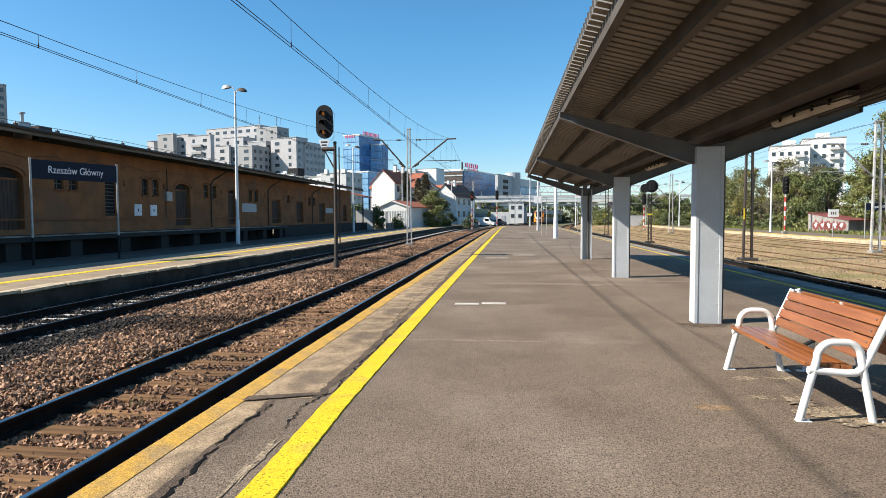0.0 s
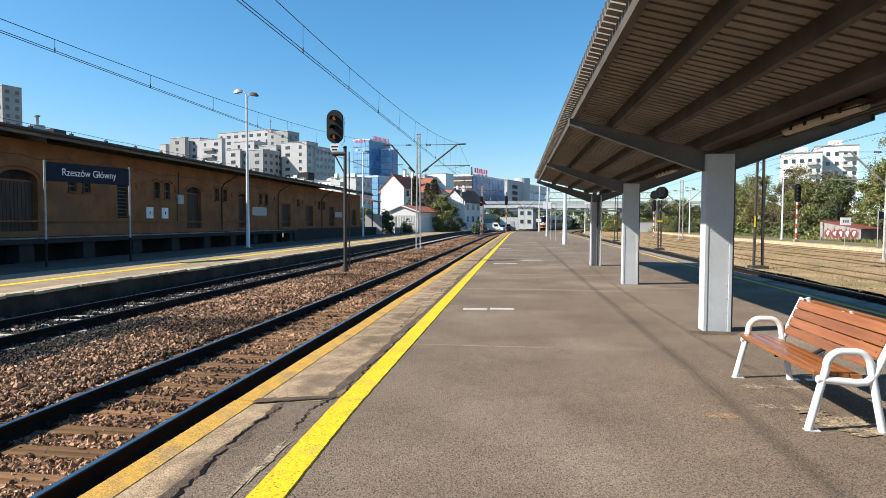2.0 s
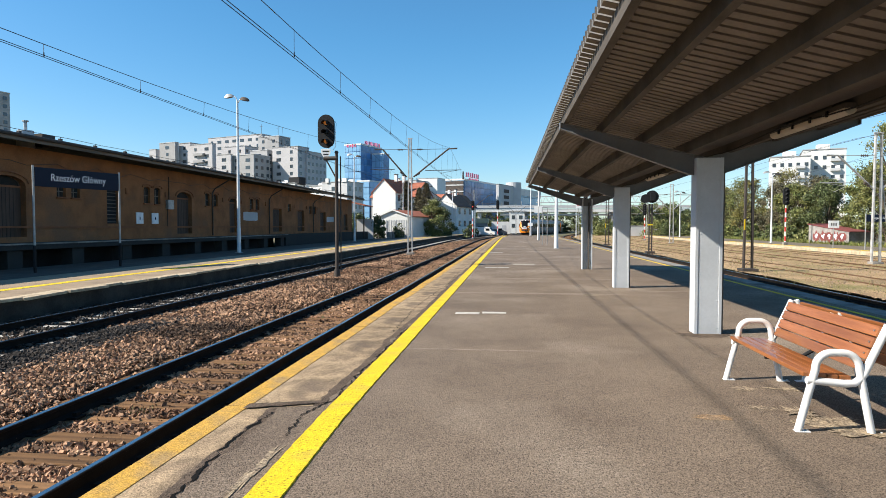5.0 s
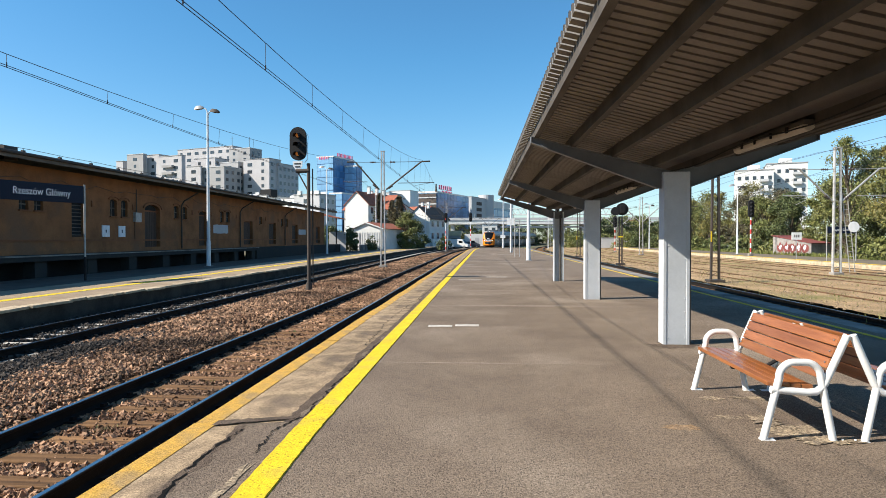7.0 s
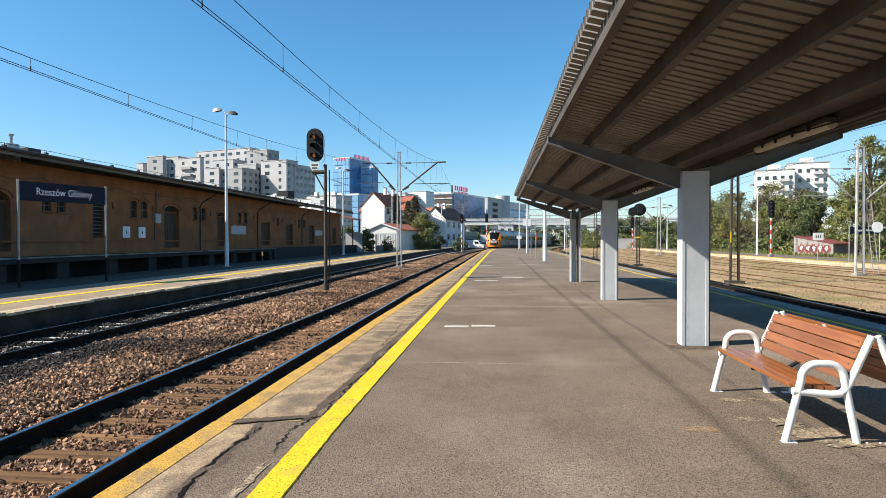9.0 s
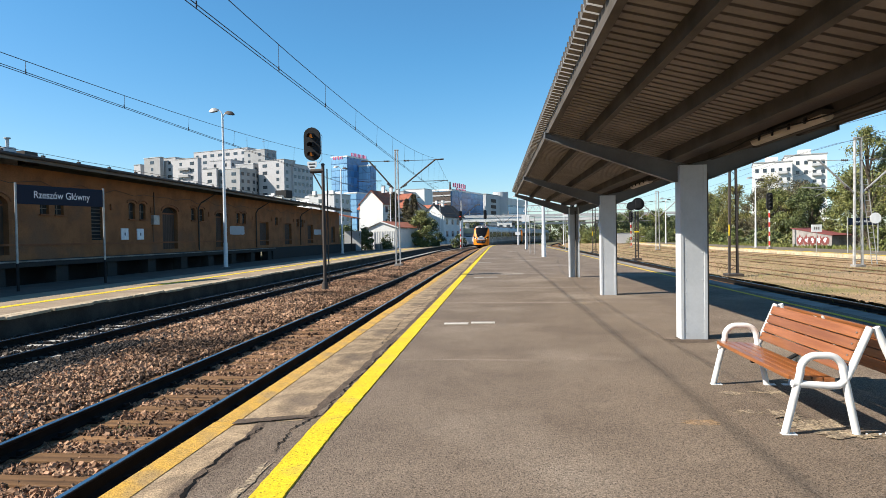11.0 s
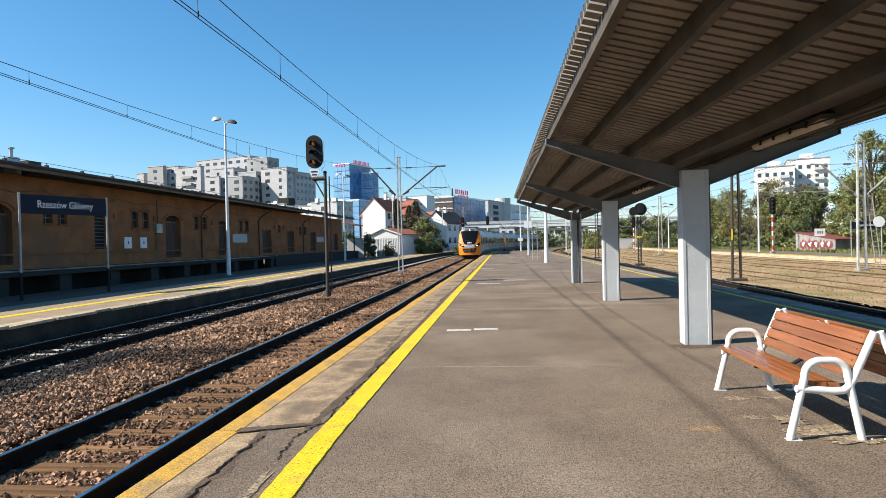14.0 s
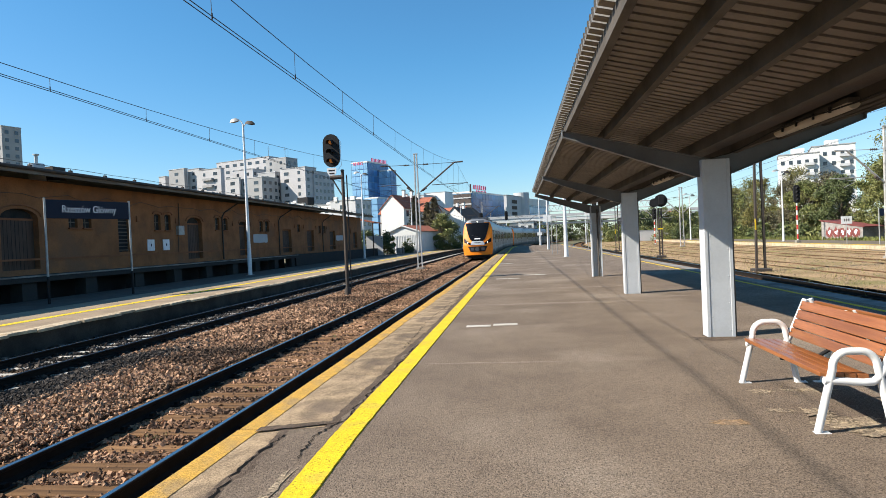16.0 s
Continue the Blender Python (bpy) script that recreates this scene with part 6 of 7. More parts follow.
conifer(-20.6, 120, 11.2, 2.7, 3)
conifer(-16.6, 119, 10.6, 3.0, 4)
conifer(-18.6, 123, 10.0, 2.6, 5)
rnd = random.Random(21)
tree(-13.6, 106, 6.4, 2.7, LEAF, "round green bush-like tree at the platform's back", 31, low=0.02, n=17000, size=0.2)
tree(-12.4, 112, 5.0, 2.0, LEAF_DARK, "dark green bushy tree at the platform's back", 32, low=0.02, n=7000, size=0.2)
tree(-15.6, 109, 4.6, 1.8, LEAF_DARK, "dark green bushy tree at the platform's back", 33, low=0.02, n=2400, size=0.3)
tree(-20.8, 94.0, 3.8, 1.4, LEAF_DARK, "ivy-grown shrub by the shed", 34, low=0.02, n=2200, size=0.26)
tree(-17.9, 96.0, 2.6, 1.2, LEAF_DARK, "ivy-grown shrub by the shed", 35, low=0.02, n=1200, size=0.24)
tree(-8.0, 118, 2.4, 1.5, LEAF_DARK, "low green shrub beyond the platform", 36, low=0.02, n=1200, size=0.26)
for i, (x, y, h) in enumerate(((-28, 112, 4.4), (-31, 116, 4.6), (-34, 122, 5.0))):
    tree(x, y, h, 2.6, LEAF_DARK, "dark green tree between the shed and the warehouse", 40 + i, low=0.02, n=3000, size=0.3)
# belt of trees behind the third platform
for i, (x, y, h, r, m) in enumerate([(36, 42, 14.5, 4.0, LEAF_AUTUMN), (38.5, 48, 14.5, 4.2, LEAF), (35.5, 53, 12.8, 3.2, LEAF_AUTUMN), (38.5, 57, 13.6, 4.0, LEAF), (36.5, 64.5, 11.8, 3.0, LEAF), (40, 66, 10.5, 3.6, LEAF_DARK), (37.5, 69, 8.0, 3.0, LEAF),
                                     (41, 74, 8.6, 3.6, LEAF), (37.8, 79, 7.0, 3.2, LEAF_DARK), (36.4, 84, 7.2, 3.0, LEAF), (39.5, 86, 8.2, 3.2, NEEDLE), (36.8, 91, 7.8, 2.8, NEEDLE), (40, 96, 9.6, 3.6, LEAF_AUTUMN), (37, 100, 8.8, 3.2, LEAF_AUTUMN),
                                     (38, 107, 9.2, 3.6, LEAF), (36.5, 113, 8.8, 3.4, LEAF_AUTUMN), (40, 118, 9.4, 3.8, LEAF_AUTUMN), (38, 125, 8.0, 3.4, LEAF), (42, 133, 8.5, 3.8, LEAF_DARK)]):
    lab = {LEAF: "green broadleaf tree behind the yard", LEAF_AUTUMN: "yellowing broadleaf tree behind the yard", LEAF_DARK: "dark green tree behind the yard", NEEDLE: "brownish conifer-like tree behind the yard"}[m]
    tree(x, y, h + 0.6, r, m, lab, 50 + i, n=9000 if y == 64.5 else 21000 if y < 90 else 11000, size=0.17, low=0.06)
for i in range(20):
    y = 44 + i * 4.6
    if 60 < y < 73:
        continue
    tree(33.6 + rnd.uniform(-0.6, 1.4) , y, rnd.uniform(1.4, 2.8), rnd.uniform(1.2, 2.0), rnd.choice([LEAF, LEAF_DARK, LEAF]), "low green shrub beside the third platform", 90 + i, low=0.0, n=1100, size=0.26, trunk=0.04)
for i in range(20):
    y = 128 + i * 4.0
    x = y * (0.13 + 0.011 * i) + rnd.uniform(-2, 2) + 6
    tree(x + 4, y + 20, rnd.uniform(6, 9), rnd.uniform(2.6, 4.0), rnd.choice([LEAF_DARK, LEAF_DARK, LEAF]), "green tree beyond the yard throat", 130 + i, low=0.03, n=4500, size=0.3)
for i in range(14):
    a = i / 14
    tree(lerp(19.5, 34, a), lerp(150, 112, a) + rnd.uniform(-3, 3), rnd.uniform(2.4, 4.2), rnd.uniform(1.8, 2.6), rnd.choice([LEAF, LEAF_DARK]), "low green shrub beyond the yard", 170 + i, low=0.0, n=2800, size=0.22, trunk=0.05)
for i in range(24):
    x = -22 + i * 4.2
    tree(x, 236 + rnd.uniform(-4, 10), rnd.uniform(5, 9), rnd.uniform(3, 4.5), rnd.choice([LEAF_DARK, LEAF, LEAF_DARK]), "green tree beyond the bridge", 200 + i, low=0.0, n=2600, size=0.4)


# ---- the electric train: two coupled sets of three cars ----
TRAIN_CARS, CAR_LEN = 6, 19.4
HW = 1.42


def side_profile():
    """Half outline of the body, from the skirt to the roof's middle."""
    return [(1.2, 0.28), (1.36, 0.45), (1.42, 1.0), (1.43, 2.2), (1.38, 3.0), (1.24, 3.45), (1.0, 3.75), (0.6, 3.9), (0.0, 3.94)]


def nose_y(x, z):
    """How far the front skin stands back."""
    if z < 1.35:
        y = 0.05 + 0.1 * max(0, 0.5 - z)
    else:
        y = 0.05 + 0.42 * (z - 1.35) ** 1.15 + 0.06 * max(0, z - 3.0) ** 2
    return y + 0.42 * (abs(x) / 1.42) ** 2.6


def half_width(z):
    p = side_profile()
    for (a, b), (c, d) in zip(p, p[1:]):
        if b <= z <= d:
            return lerp(a, c, (z - b) / max(d - b, 1e-6))
    return 0.0


def skin(x0, x1, z0, z1, off=0.0, nx=10, nz=10, edge=None):
    """A patch of the front skin; x0 and x1 may be functions of z."""
    b, vs = Build(), []
    for j in range(nz + 1):
        z = lerp(z0, z1, j / nz)
        a = x0(z) if callable(x0) else x0
        c = x1(z) if callable(x1) else x1
        for i in range(nx + 1):
            x = lerp(a, c, i / nx)
            vs.append((x, nose_y(x, z) - off, z))
    k = nx + 1
    b.add(vs, [(j * k + i, j * k + i + 1, (j + 1) * k + i + 1, (j + 1) * k + i) for j in range(nz) for i in range(nx)])
    return b


def car(end, label):
    """One car; its front lies at y = 0 and its body goes on to y = CAR_LEN. end: a driver's cab at 'front', 'back' or ''."""
    t = thing("train_car", pose(0, 0, 0), label, "train", "cars of the electric train")
    p = side_profile()
    full = p + [(-x, z) for x, z in reversed(p[:-1])]
    ya, yb = (1.9 if end == "front" else 0.25), (CAR_LEN - (1.9 if end == "back" else 0.25))
    part("body", Build().prism([(x, z) for x, z in full], "y", ya, yb), SILVER, t, "silver-grey car body", smooth=True)
    part("roof_unit", Build().box((0, lerp(ya, yb, 0.3), 4.02), (1.7, 4.2, 0.3)), TRAIN_DARK, t, "grey roof equipment", bevel=0.06)
    part("roof_unit", Build().box((0, lerp(ya, yb, 0.75), 4.0), (1.6, 3.0, 0.26)), TRAIN_DARK, t, "grey roof equipment", bevel=0.06)
    for s in (-1, 1):
        part("lower_band", Build().box((s * 1.425, (ya + yb) / 2, 0.98), (0.02, yb - ya, 0.16)), TRAIN_WHITE, t, "pale band along the side")
        part("window_band", Build().box((s * 1.425, (ya + yb) / 2, 2.3), (0.022, yb - ya - 0.1, 0.95)), TRAIN_GLASS, t, "black window band")
        for f in (0.25, 0.72):
            y = lerp(ya, yb, f)
            d = part("door", Build().box((s * 1.437, y, 1.72), (0.03, 1.35, 2.25)), TRAIN_WHITE if f < 0.5 else SILVER, t, "pale double door", bevel=0.02)
            for q in (-1, 1):
                part("door_glass", Build().box((s * 1.455, y + q * 0.33, 2.05), (0.012, 0.42, 1.1)), TRAIN_GLASS, d)
    part("underframe", Build().box((0, (ya + yb) / 2, 0.25), (2.2, yb - ya, 0.5)), TRAIN_DARK, t)
    for y in (2.9, CAR_LEN - 2.9):
        bg = part("bogie", Build().box((0, y, 0.38), (2.0, 2.6, 0.3)), BLACK, t, "black bogie")
        for yy in (-1.1, 1.1):
            for s in (-1, 1):
                part("wheel", Build().cyl((s * 0.7, y + yy, 0.42), (s * 0.83, y + yy, 0.42), 0.42, n=16), DARK_STEEL, bg)
    if end != "front":
        part("gangway", Build().box((0, 0.12, 2.1), (2.2, 0.42, 3.1)), BLACK, t, "black bellows")
    if end:
        w = half_width
        shell = skin(lambda z: -w(z), lambda z: w(z), 0.42, 3.9, 0.0, 20, 24)
        rear = Build()
        # the orange wraps a little way round the corner, then the silver cab side joins the body
        n = 24
        for s in (-1, 1):
            vs, ws = [], []
            for j in range(n + 1):
                z = lerp(0.42, 3.9, j / n)
                ym = nose_y(w(z), z)
                yo = min(1.98, ym + lerp(0.75, 0.2, j / n))
                vs += [(s * w(z), ym, z), (s * w(z), yo, z)]
                ws += [(s * w(z), yo, z), (s * w(z), 2.0, z)]
            fs = [(2 * j, 2 * j + 1, 2 * j + 3, 2 * j + 2) for j in range(n)]
            shell.add(vs, fs)
            rear.add(ws, fs)
        e = part("cab", shell, ORANGE, t, "orange cab front", smooth=True)
        if end == "back":
            e.matrix_basis = pose(0, CAR_LEN, 0, 0, 0, 180)
        part("cab_side", rear, SILVER, e, "silver cab side", smooth=True)

        def glass(z):
            return 0.5 + 0.66 * max(0.0, (z - 1.76) / 1.76) ** 0.5

        def slant(x0, x1, lo, hi, off, nx=6, nz=3):
            """A patch of the front whose lower and upper edges rise outwards."""
            b, vs = Build(), []
            for j in range(nz + 1):
                for i in range(nx + 1):
                    f = i / nx
                    x, z = lerp(x0, x1, f), lerp(lerp(lo[0], lo[1], f), lerp(hi[0], hi[1], f), j / nz)
                    vs.append((x, nose_y(x, z) - off, z))
            k = nx + 1
            return b.add(vs, [(j * k + i, j * k + i + 1, (j + 1) * k + i + 1, (j + 1) * k + i) for j in range(nz) for i in range(nx)])
        part("cab_roof", skin(lambda z: -w(z) * 0.99, lambda z: w(z) * 0.99, 3.56, 3.9, 0.02, 16, 6), SILVER, e, "grey cab roof front", smooth=True)
        part("lamp_hood", skin(-0.62, 0.62, 3.46, 3.76, 0.035, 10, 4), TRAIN_DARK, e, "dark hood round the roof lamp", smooth=True)
        part("windscreen", skin(lambda z: -glass(z), glass, 1.76, 3.52, 0.04, 14, 14), TRAIN_GLASS, e, "black windscreen", smooth=True)
        part("mask_mark", skin(-0.28, 0.28, 1.93, 2.03, 0.045, 6, 2), SIGN_WHITE, e, "small white bar of lettering")
        part("nose_panel", skin(lambda z: -lerp(0.72, 0.5, (z - 1.38) / 0.45), lambda z: lerp(0.72, 0.5, (z - 1.38) / 0.45), 1.38, 1.84, 0.035, 12, 4), TRAIN_WHITE, e, "pale grey nose panel", smooth=True)
        part("number_bar", skin(-0.3, 0.3, 1.56, 1.64, 0.05, 6, 2), TRAIN_DARK, e, "dark bar of small lettering")
        part("lower_grille", skin(lambda z: -lerp(0.7, 0.95, (z - 0.74) / 0.52), lambda z: lerp(0.7, 0.95, (z - 0.74) / 0.52), 0.74, 1.26, 0.03, 12, 4), BLACK, e, "black coupler recess", smooth=True)
        part("coupler", Build().box((0, -0.25, 0.98), (0.3, 0.6, 0.24)).cyl((0, -0.56, 0.98), (0, -0.5, 0.98), 0.2, n=12), TRAIN_DARK, e, "dark steel coupler", bevel=0.03)
        part("plough", Build().prism([(-1.15, 0.45), (1.15, 0.45), (0.95, 0.16), (-0.95, 0.16)], "y", 0.35, 1.9), BLACK, e, "black track plough")
        for s in (-1, 1):
            h = part("headlight", slant(s * 0.66, s * 1.32, (1.36, 1.66), (1.56, 2.06), 0.05), TRAIN_GLASS, e, "black slanted headlight cluster", smooth=True)
            part("lamp", Build().cyl((s * 0.95, nose_y(0.95, 1.62) - 0.05, 1.62), (s * 0.95, nose_y(0.95, 1.62) - 0.075, 1.62), 0.05, n=12), HEADLAMP, e, "lit headlamp")
            part("buffer_pad", skin(min(s * 0.36, s * 0.66), max(s * 0.36, s * 0.66), 0.86, 1.12, 0.05, 4, 3), TRAIN_DARK, e)
        part("top_lamp", Build().cyl((0, nose_y(0, 3.66) - 0.02, 3.64), (0, nose_y(0, 3.66) - 0.07, 3.64), 0.06, n=12), HEADLAMP, e, "lit roof headlamp")
        part("wiper", Build().tube([(0.05, nose_y(0.05, 2.2) - 0.06, 2.2), (-0.55, nose_y(0.55, 2.3) - 0.06, 2.3)], 0.018, 5), DARK_STEEL, e)
    return t


CARS = []
for i in range(TRAIN_CARS):
    end = "front" if i in (0, 3) else ("back" if i in (2, 5) else "")
    CARS.append(car(end, "orange-nosed silver electric train car with a cab" if end else "silver electric train car with black window band"))

# plan of track one by its length
LEN_TAB = [(0.0, -40.0)]
for i in range(1, 900):
    y0, y1 = -40 + (i - 1) * 0.5, -40 + i * 0.5
    LEN_TAB.append((LEN_TAB[-1][0] + math.hypot(0.5, bend(y1) - bend(y0)), y1))


def on_track(s):
    """Place on track one, s metres along it from y = -40."""
    i = min(max(int(s / 0.52), 0), len(LEN_TAB) - 2)
    while i < len(LEN_TAB) - 2 and LEN_TAB[i + 1][0] < s:
        i += 1
    while i > 0 and LEN_TAB[i][0] > s:
        i -= 1
    (a, ya), (b, yb) = LEN_TAB[i], LEN_TAB[i + 1]
    y = lerp(ya, yb, (s - a) / (b - a))
    return -4.2 + bend(y), y


# the front's place, by its y on the plan
FRONT = [(0.0, 183.0), (1.0, 180.0), (2.0, 176.4), (3.5, 170.5), (5.0, 162.4), (6.5, 152.4), (8.0, 140.6), (9.0, 131.5), (10.2, 119.6), (11.5, 106.0), (12.5, 95.2), (13.5, 84.5), (14.5, 73.6), (15.2, 67.0), (16.0, 59.0)]


def length_at(y):
    return next(a + (y - b) for a, b in LEN_TAB if b >= y - 0.5)


def motions():
    times = [i * 0.5 for i in range(33)]
    ys = np.interp(times, [f[0] for f in FRONT], [f[1] for f in FRONT])
    ys = [ys[max(i - 1, 0)] * 0.25 + ys[i] * 0.5 + ys[min(i + 1, 32)] * 0.25 if 0 < i < 32 else ys[i] for i in range(33)]
    for k, c in enumerate(CARS):
        rows = []
        for t, y in zip(times, ys):
            s = length_at(y) + k * CAR_LEN
            a, b = on_track(s + 2.9), on_track(s + CAR_LEN - 2.9)
            dx, dy = b[0] - a[0], b[1] - a[1]
            d = math.hypot(dx, dy)
            x, yy = a[0] - dx / d * 2.9, a[1] - dy / d * 2.9
            rows.append((t, pose(x, yy, RAIL_Z, 0, 0, -math.degrees(math.atan2(dx, dy)))))
        walk(c, rows)


# ---- sleepers ----
rnd = random.Random(77)
for t, x, y0, y1, timber, k in TRACKS:
    near = x < 0
    m = TIMBER if timber else SLEEPER_CONCRETE
    shapes = []
    for i in range(3):
        shapes.append(Build().box((0, 0, -0.075), (2.5, 0.25 if timber else 0.2, 0.15)).mesh("sleeper", m, bevel=0.015))
    rest, y, n = Build(), y0 + 0.3, 0
    while y < y1:
        turn = -math.degrees(math.atan((bend(y + 1) - bend(y - 1)) / 2))
        if near and -2 < y < 140:
            o = new("sleeper", rnd.choice(shapes))
            o.parent = t
            o.matrix_basis = pose(x + bend(y) * k + rnd.uniform(-0.04, 0.04), y, SLEEPER_Z + rnd.uniform(-0.012, 0.006), rnd.uniform(-1, 1), 0, turn + rnd.uniform(-1, 1))
        else:
            rest.box((x + bend(y) * k, y, SLEEPER_Z - 0.075), (2.5, 0.25, 0.15), turn)
        y += 0.58
    tagged(part("sleepers", rest, m, t, "distant sleepers"), kind="stuff")
    fs = Build()
    y = y0 + 0.3
    while y < min(60, y1) and near:
        for s in (-0.7535, 0.7535):
            fs.box((x + s, y, SLEEPER_Z + 0.012), (0.36, 0.16, 0.024)).box((x + s - 0.12, y, SLEEPER_Z + 0.04), (0.05, 0.06, 0.05)).box((x + s + 0.12, y, SLEEPER_Z + 0.04), (0.05, 0.06, 0.05))
        y += 0.58
    if near:
        tagged(part("rail_fastenings", fs, RAIL_SIDE, t, "rusty rail fastenings"), kind="stuff")


# ---- loose stones ----
def stones(name, label, n, place, size, seed, material=STONE):
    """Angular stones, each its own island. place(rng, n) gives x, y, z."""
    g = np.random.RandomState(seed)
    x, y, z = place(g, n)
    base = np.array([(a, b, c) for c in (-1, 1) for b in (-1, 1) for a in (-1, 1)], float)
    v = base[None] * (1 + 0.75 * (g.rand(n, 8, 3) - 0.6))
    v *= (size * (0.4 + 1.15 * g.rand(n) ** 2))[:, None, None] * (0.25 + 1.05 * g.rand(n, 1, 3))
    q = g.normal(size=(n, 4))
    q /= np.linalg.norm(q, axis=1)[:, None]
    w, a, b, c = q.T
    R = np.stack([np.stack([1 - 2 * (b * b + c * c), 2 * (a * b - c * w), 2 * (a * c + b * w)], -1), np.stack([2 * (a * b + c * w), 1 - 2 * (a * a + c * c), 2 * (b * c - a * w)], -1), np.stack([2 * (a * c - b * w), 2 * (b * c + a * w), 1 - 2 * (a * a + b * b)], -1)], 1)
    v = np.einsum("nij,nkj->nki", R, v) + np.stack([x, y, z], -1)[:, None]
    f = np.array([(0, 2, 3, 1), (4, 5, 7, 6), (0, 1, 5, 4), (2, 6, 7, 3), (0, 4, 6, 2), (1, 3, 7, 5)])
    f = (np.arange(n)[:, None, None] * 8 + f[None]).reshape(-1)
    me = bpy.data.meshes.new(name)
    me.vertices.add(8 * n)
    me.vertices.foreach_set("co", v.reshape(-1).astype(np.float32))
    me.loops.add(24 * n)
    me.loops.foreach_set("vertex_index", f.astype(np.int32))
    me.polygons.add(6 * n)
    me.polygons.foreach_set("loop_start", np.arange(6 * n, dtype=np.int32) * 4)
    me.update(calc_edges=True)
    me.shade_flat()
    me.materials.append(material)
    return tagged(new(name, me), label, "ballast", kind="stuff")


def bed_height(x):
    """Ballast stands higher between the tracks and lower inside the rails."""
    h = np.where((x > -8.3) & (x < -5.35), BED_Z + 0.13 * np.sin((x + 8.3) / 2.95 * np.pi) + 0.03, BED_Z)
    return h


def cribs(g, x, y, z, centre):
    """Moves stones that would lie on a sleeper into the space beside it."""
    on = (np.abs(x - centre) < 1.3) & (g.rand(len(x)) > 0.06)
    k = np.floor((y + 11.7) / 0.58)
    mid = -11.7 + (k + 0.5) * 0.58 + (g.rand(len(y)) - 0.5) * 0.34
    z = np.where(np.abs(x - centre) < 1.3, np.maximum(z, SLEEPER_Z - 0.002), z)
    return np.where(on, mid, y), np.where(on, np.minimum(z, SLEEPER_Z - 0.03 + 0.02 * g.rand(len(y))), z)


def near_spread(ya, yb, xa=-8.6, xb=-2.6):
    def f(g, n):
        y = ya + (yb - ya) * g.rand(n) ** 1.3
        x = xa + (xb - xa) * g.rand(n)
        z = bed_height(x) - 0.005 + 0.03 * g.rand(n)
        y, z = cribs(g, x, y, z, -4.2)
        return x, y, z
    return f


stones("ballast_stones", "angular brown ballast stones beside the platform", 62000, near_spread(2.5, 13, -7.0), 0.0185, 1)
STONE_DARK = mat("oily_ballast_stone", (0.075, 0.062, 0.052), (0.035, 0.03, 0.026), rough=0.9, s1=0.6, s2=30, bump=0.5, fine=0.3, island=0.8, third=(0.17, 0.11, 0.075), s3=0.5)
stones("ballast_stones", "dark oily ballast stones beside the second track", 22000, near_spread(4, 13, -8.6, -6.8), 0.0195, 6, STONE_DARK)
stones("ballast_stones", "angular brown ballast stones beside the platform", 46000, near_spread(12, 32), 0.0235, 2)
stones("ballast_stones", "angular brown ballast stones along the tracks", 26000, near_spread(31, 85), 0.036, 3)


def second_spread(g, n):
    x, y = -11.3 + 2.7 * g.rand(n), 8 + 50 * g.rand(n) ** 1.2
    y2, z = cribs(g, x, y, BED_Z - 0.01 + 0.02 * g.rand(n), -9.45)
    # stones spilt over every other stretch of sleepers
    spilt = (g.rand(n) < 0.22) & (np.sin(y * 2.9) > 0.1)
    return x, np.where(spilt, y, y2), np.where(spilt, SLEEPER_Z + 0.01 + 0.02 * g.rand(n), z + 0.02)


stones("ballast_stones", "dark ballast stones of the second track", 22000, second_spread, 0.024, 4, STONE_DARK)


def yard_spread(g, n):
    x, y = 10.3 + 13 * g.rand(n) ** 1.5, 8 + 70 * g.rand(n)
    return x, y, RAIL_Z - 0.05 + 0.01 * g.rand(n)


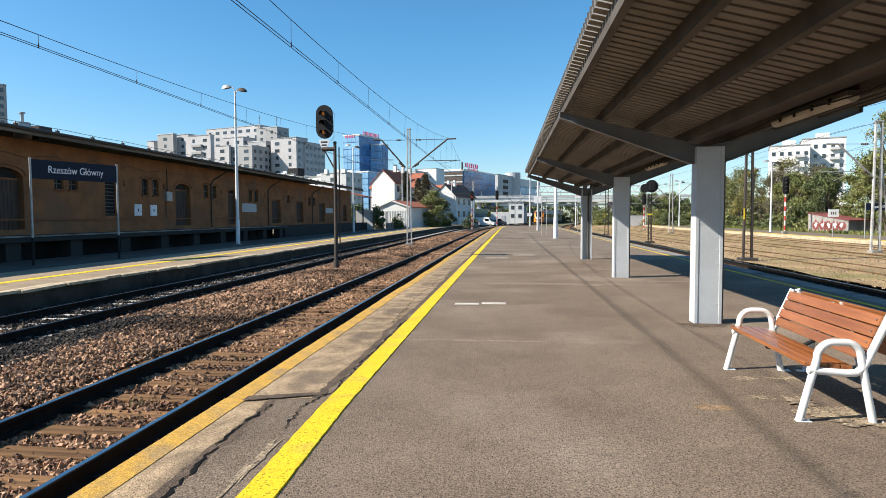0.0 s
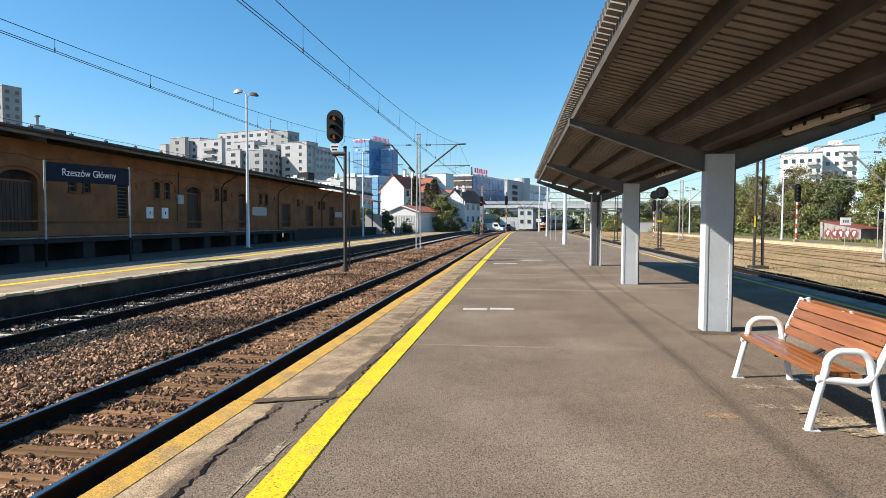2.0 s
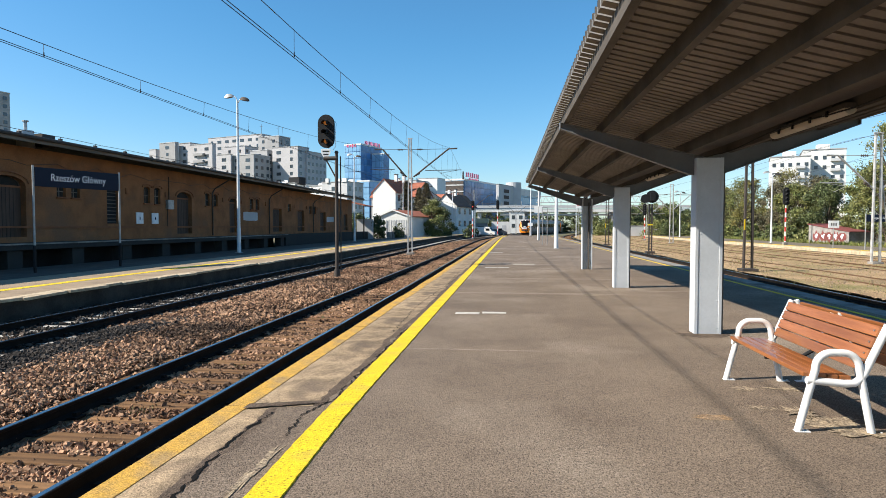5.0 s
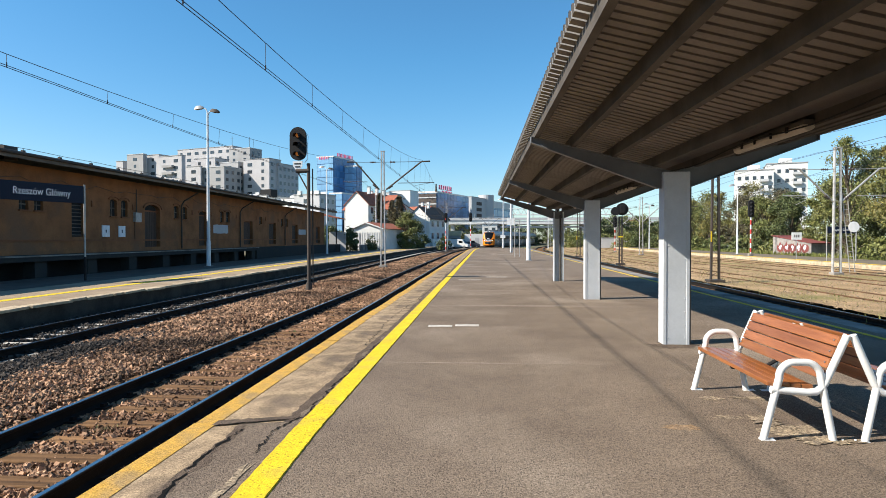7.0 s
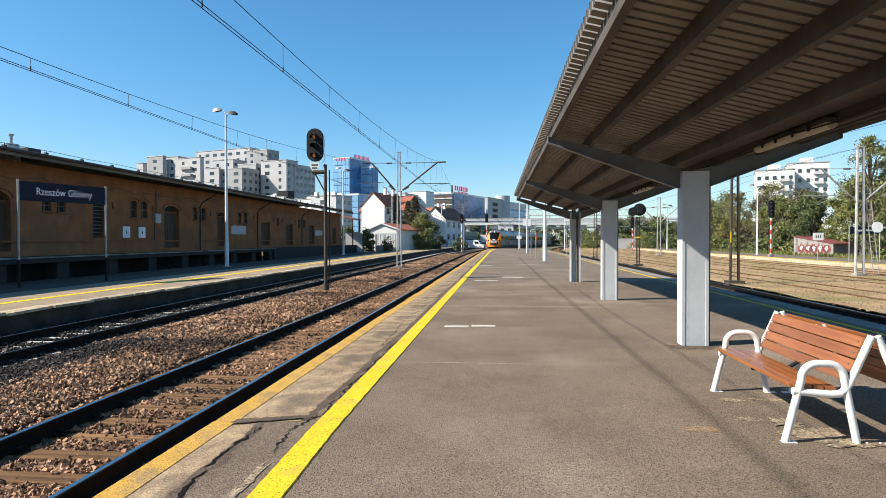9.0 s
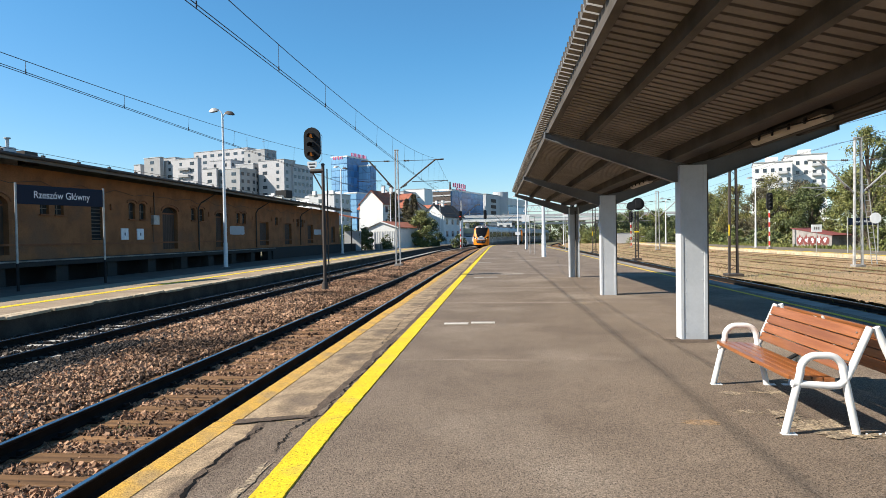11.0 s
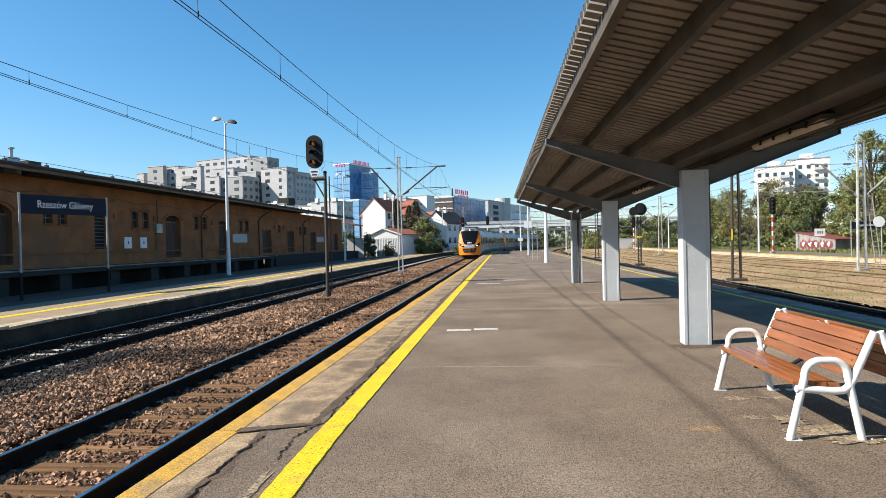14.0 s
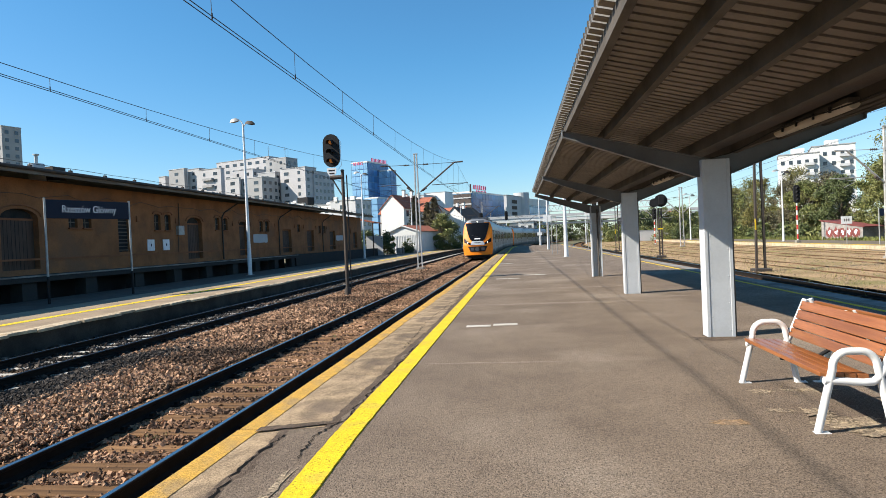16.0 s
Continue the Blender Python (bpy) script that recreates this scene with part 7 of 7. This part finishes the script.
stones("yard_stones", "pale brown stones scattered over the yard", 16000, yard_spread, 0.019, 5, mat("pale_yard_stone", (0.32, 0.235, 0.155), (0.22, 0.165, 0.11), rough=0.95, s1=0.6, s2=20, fine=0.2, island=0.4))


# ---- grass ----
def tufts(name, label, n, place, h, seed, material=GRASS):
    g = np.random.RandomState(seed)
    x, y, z = place(g, n)
    c = np.stack([x, y, z], -1)
    a = g.rand(n) * math.tau
    s = h * (0.4 + g.rand(n))
    side = np.stack([np.cos(a), np.sin(a), np.zeros(n)], -1) * (s * 0.14)[:, None]
    tip = c + np.stack([g.normal(size=n) * 0.35 * s, g.normal(size=n) * 0.35 * s, s], -1)
    v = np.stack([c - side, c + side, tip], 1).reshape(-1, 3)
    me = bpy.data.meshes.new(name)
    me.from_pydata(v.tolist(), [], np.arange(3 * n).reshape(-1, 3).tolist())
    me.materials.append(material)
    return tagged(new(name, me), label, "grass", kind="stuff")


def yard_grass(g, n):
    lanes = np.array([11.2, 12.6, 13.3, 15.5, 17.7, 19.8, 22.0])[g.randint(0, 7, n)]
    y = 14 + 100 * g.rand(n)
    return lanes + g.normal(size=n) * 0.7, y, np.full(n, RAIL_Z - 0.09)


def verge_grass(g, n):
    return 30.6 + 4.5 * g.rand(n), 30 + 90 * g.rand(n), np.full(n, -0.66)


def weed_spots(g, n):
    spots = np.array([(-4.3, 6.6), (-4.1, 8.9), (-4.4, 14.0), (-6.6, 27.0), (-7.4, 33.0), (-5.9, 40.0)])
    p = spots[g.randint(0, len(spots), n)]
    return p[:, 0] + g.normal(size=n) * 0.09, p[:, 1] + g.normal(size=n) * 0.09, np.full(n, BED_Z + 0.01)


tufts("yard_grass", "sparse dry grass between the yard tracks", 14000, yard_grass, 0.11, 7)
tufts("verge_grass", "rough dry grass behind the third platform", 14000, verge_grass, 0.55, 8)
tufts("tall_grass", "tall dry grass before the trees", 9000, lambda g, n: (31.2 + 2.6 * g.rand(n), 35 + 85 * g.rand(n), np.full(n, -0.66)), 0.7, 10)
tufts("weeds", "small green weeds between the sleepers", 300, weed_spots, 0.05, 9, LEAF)


motions()
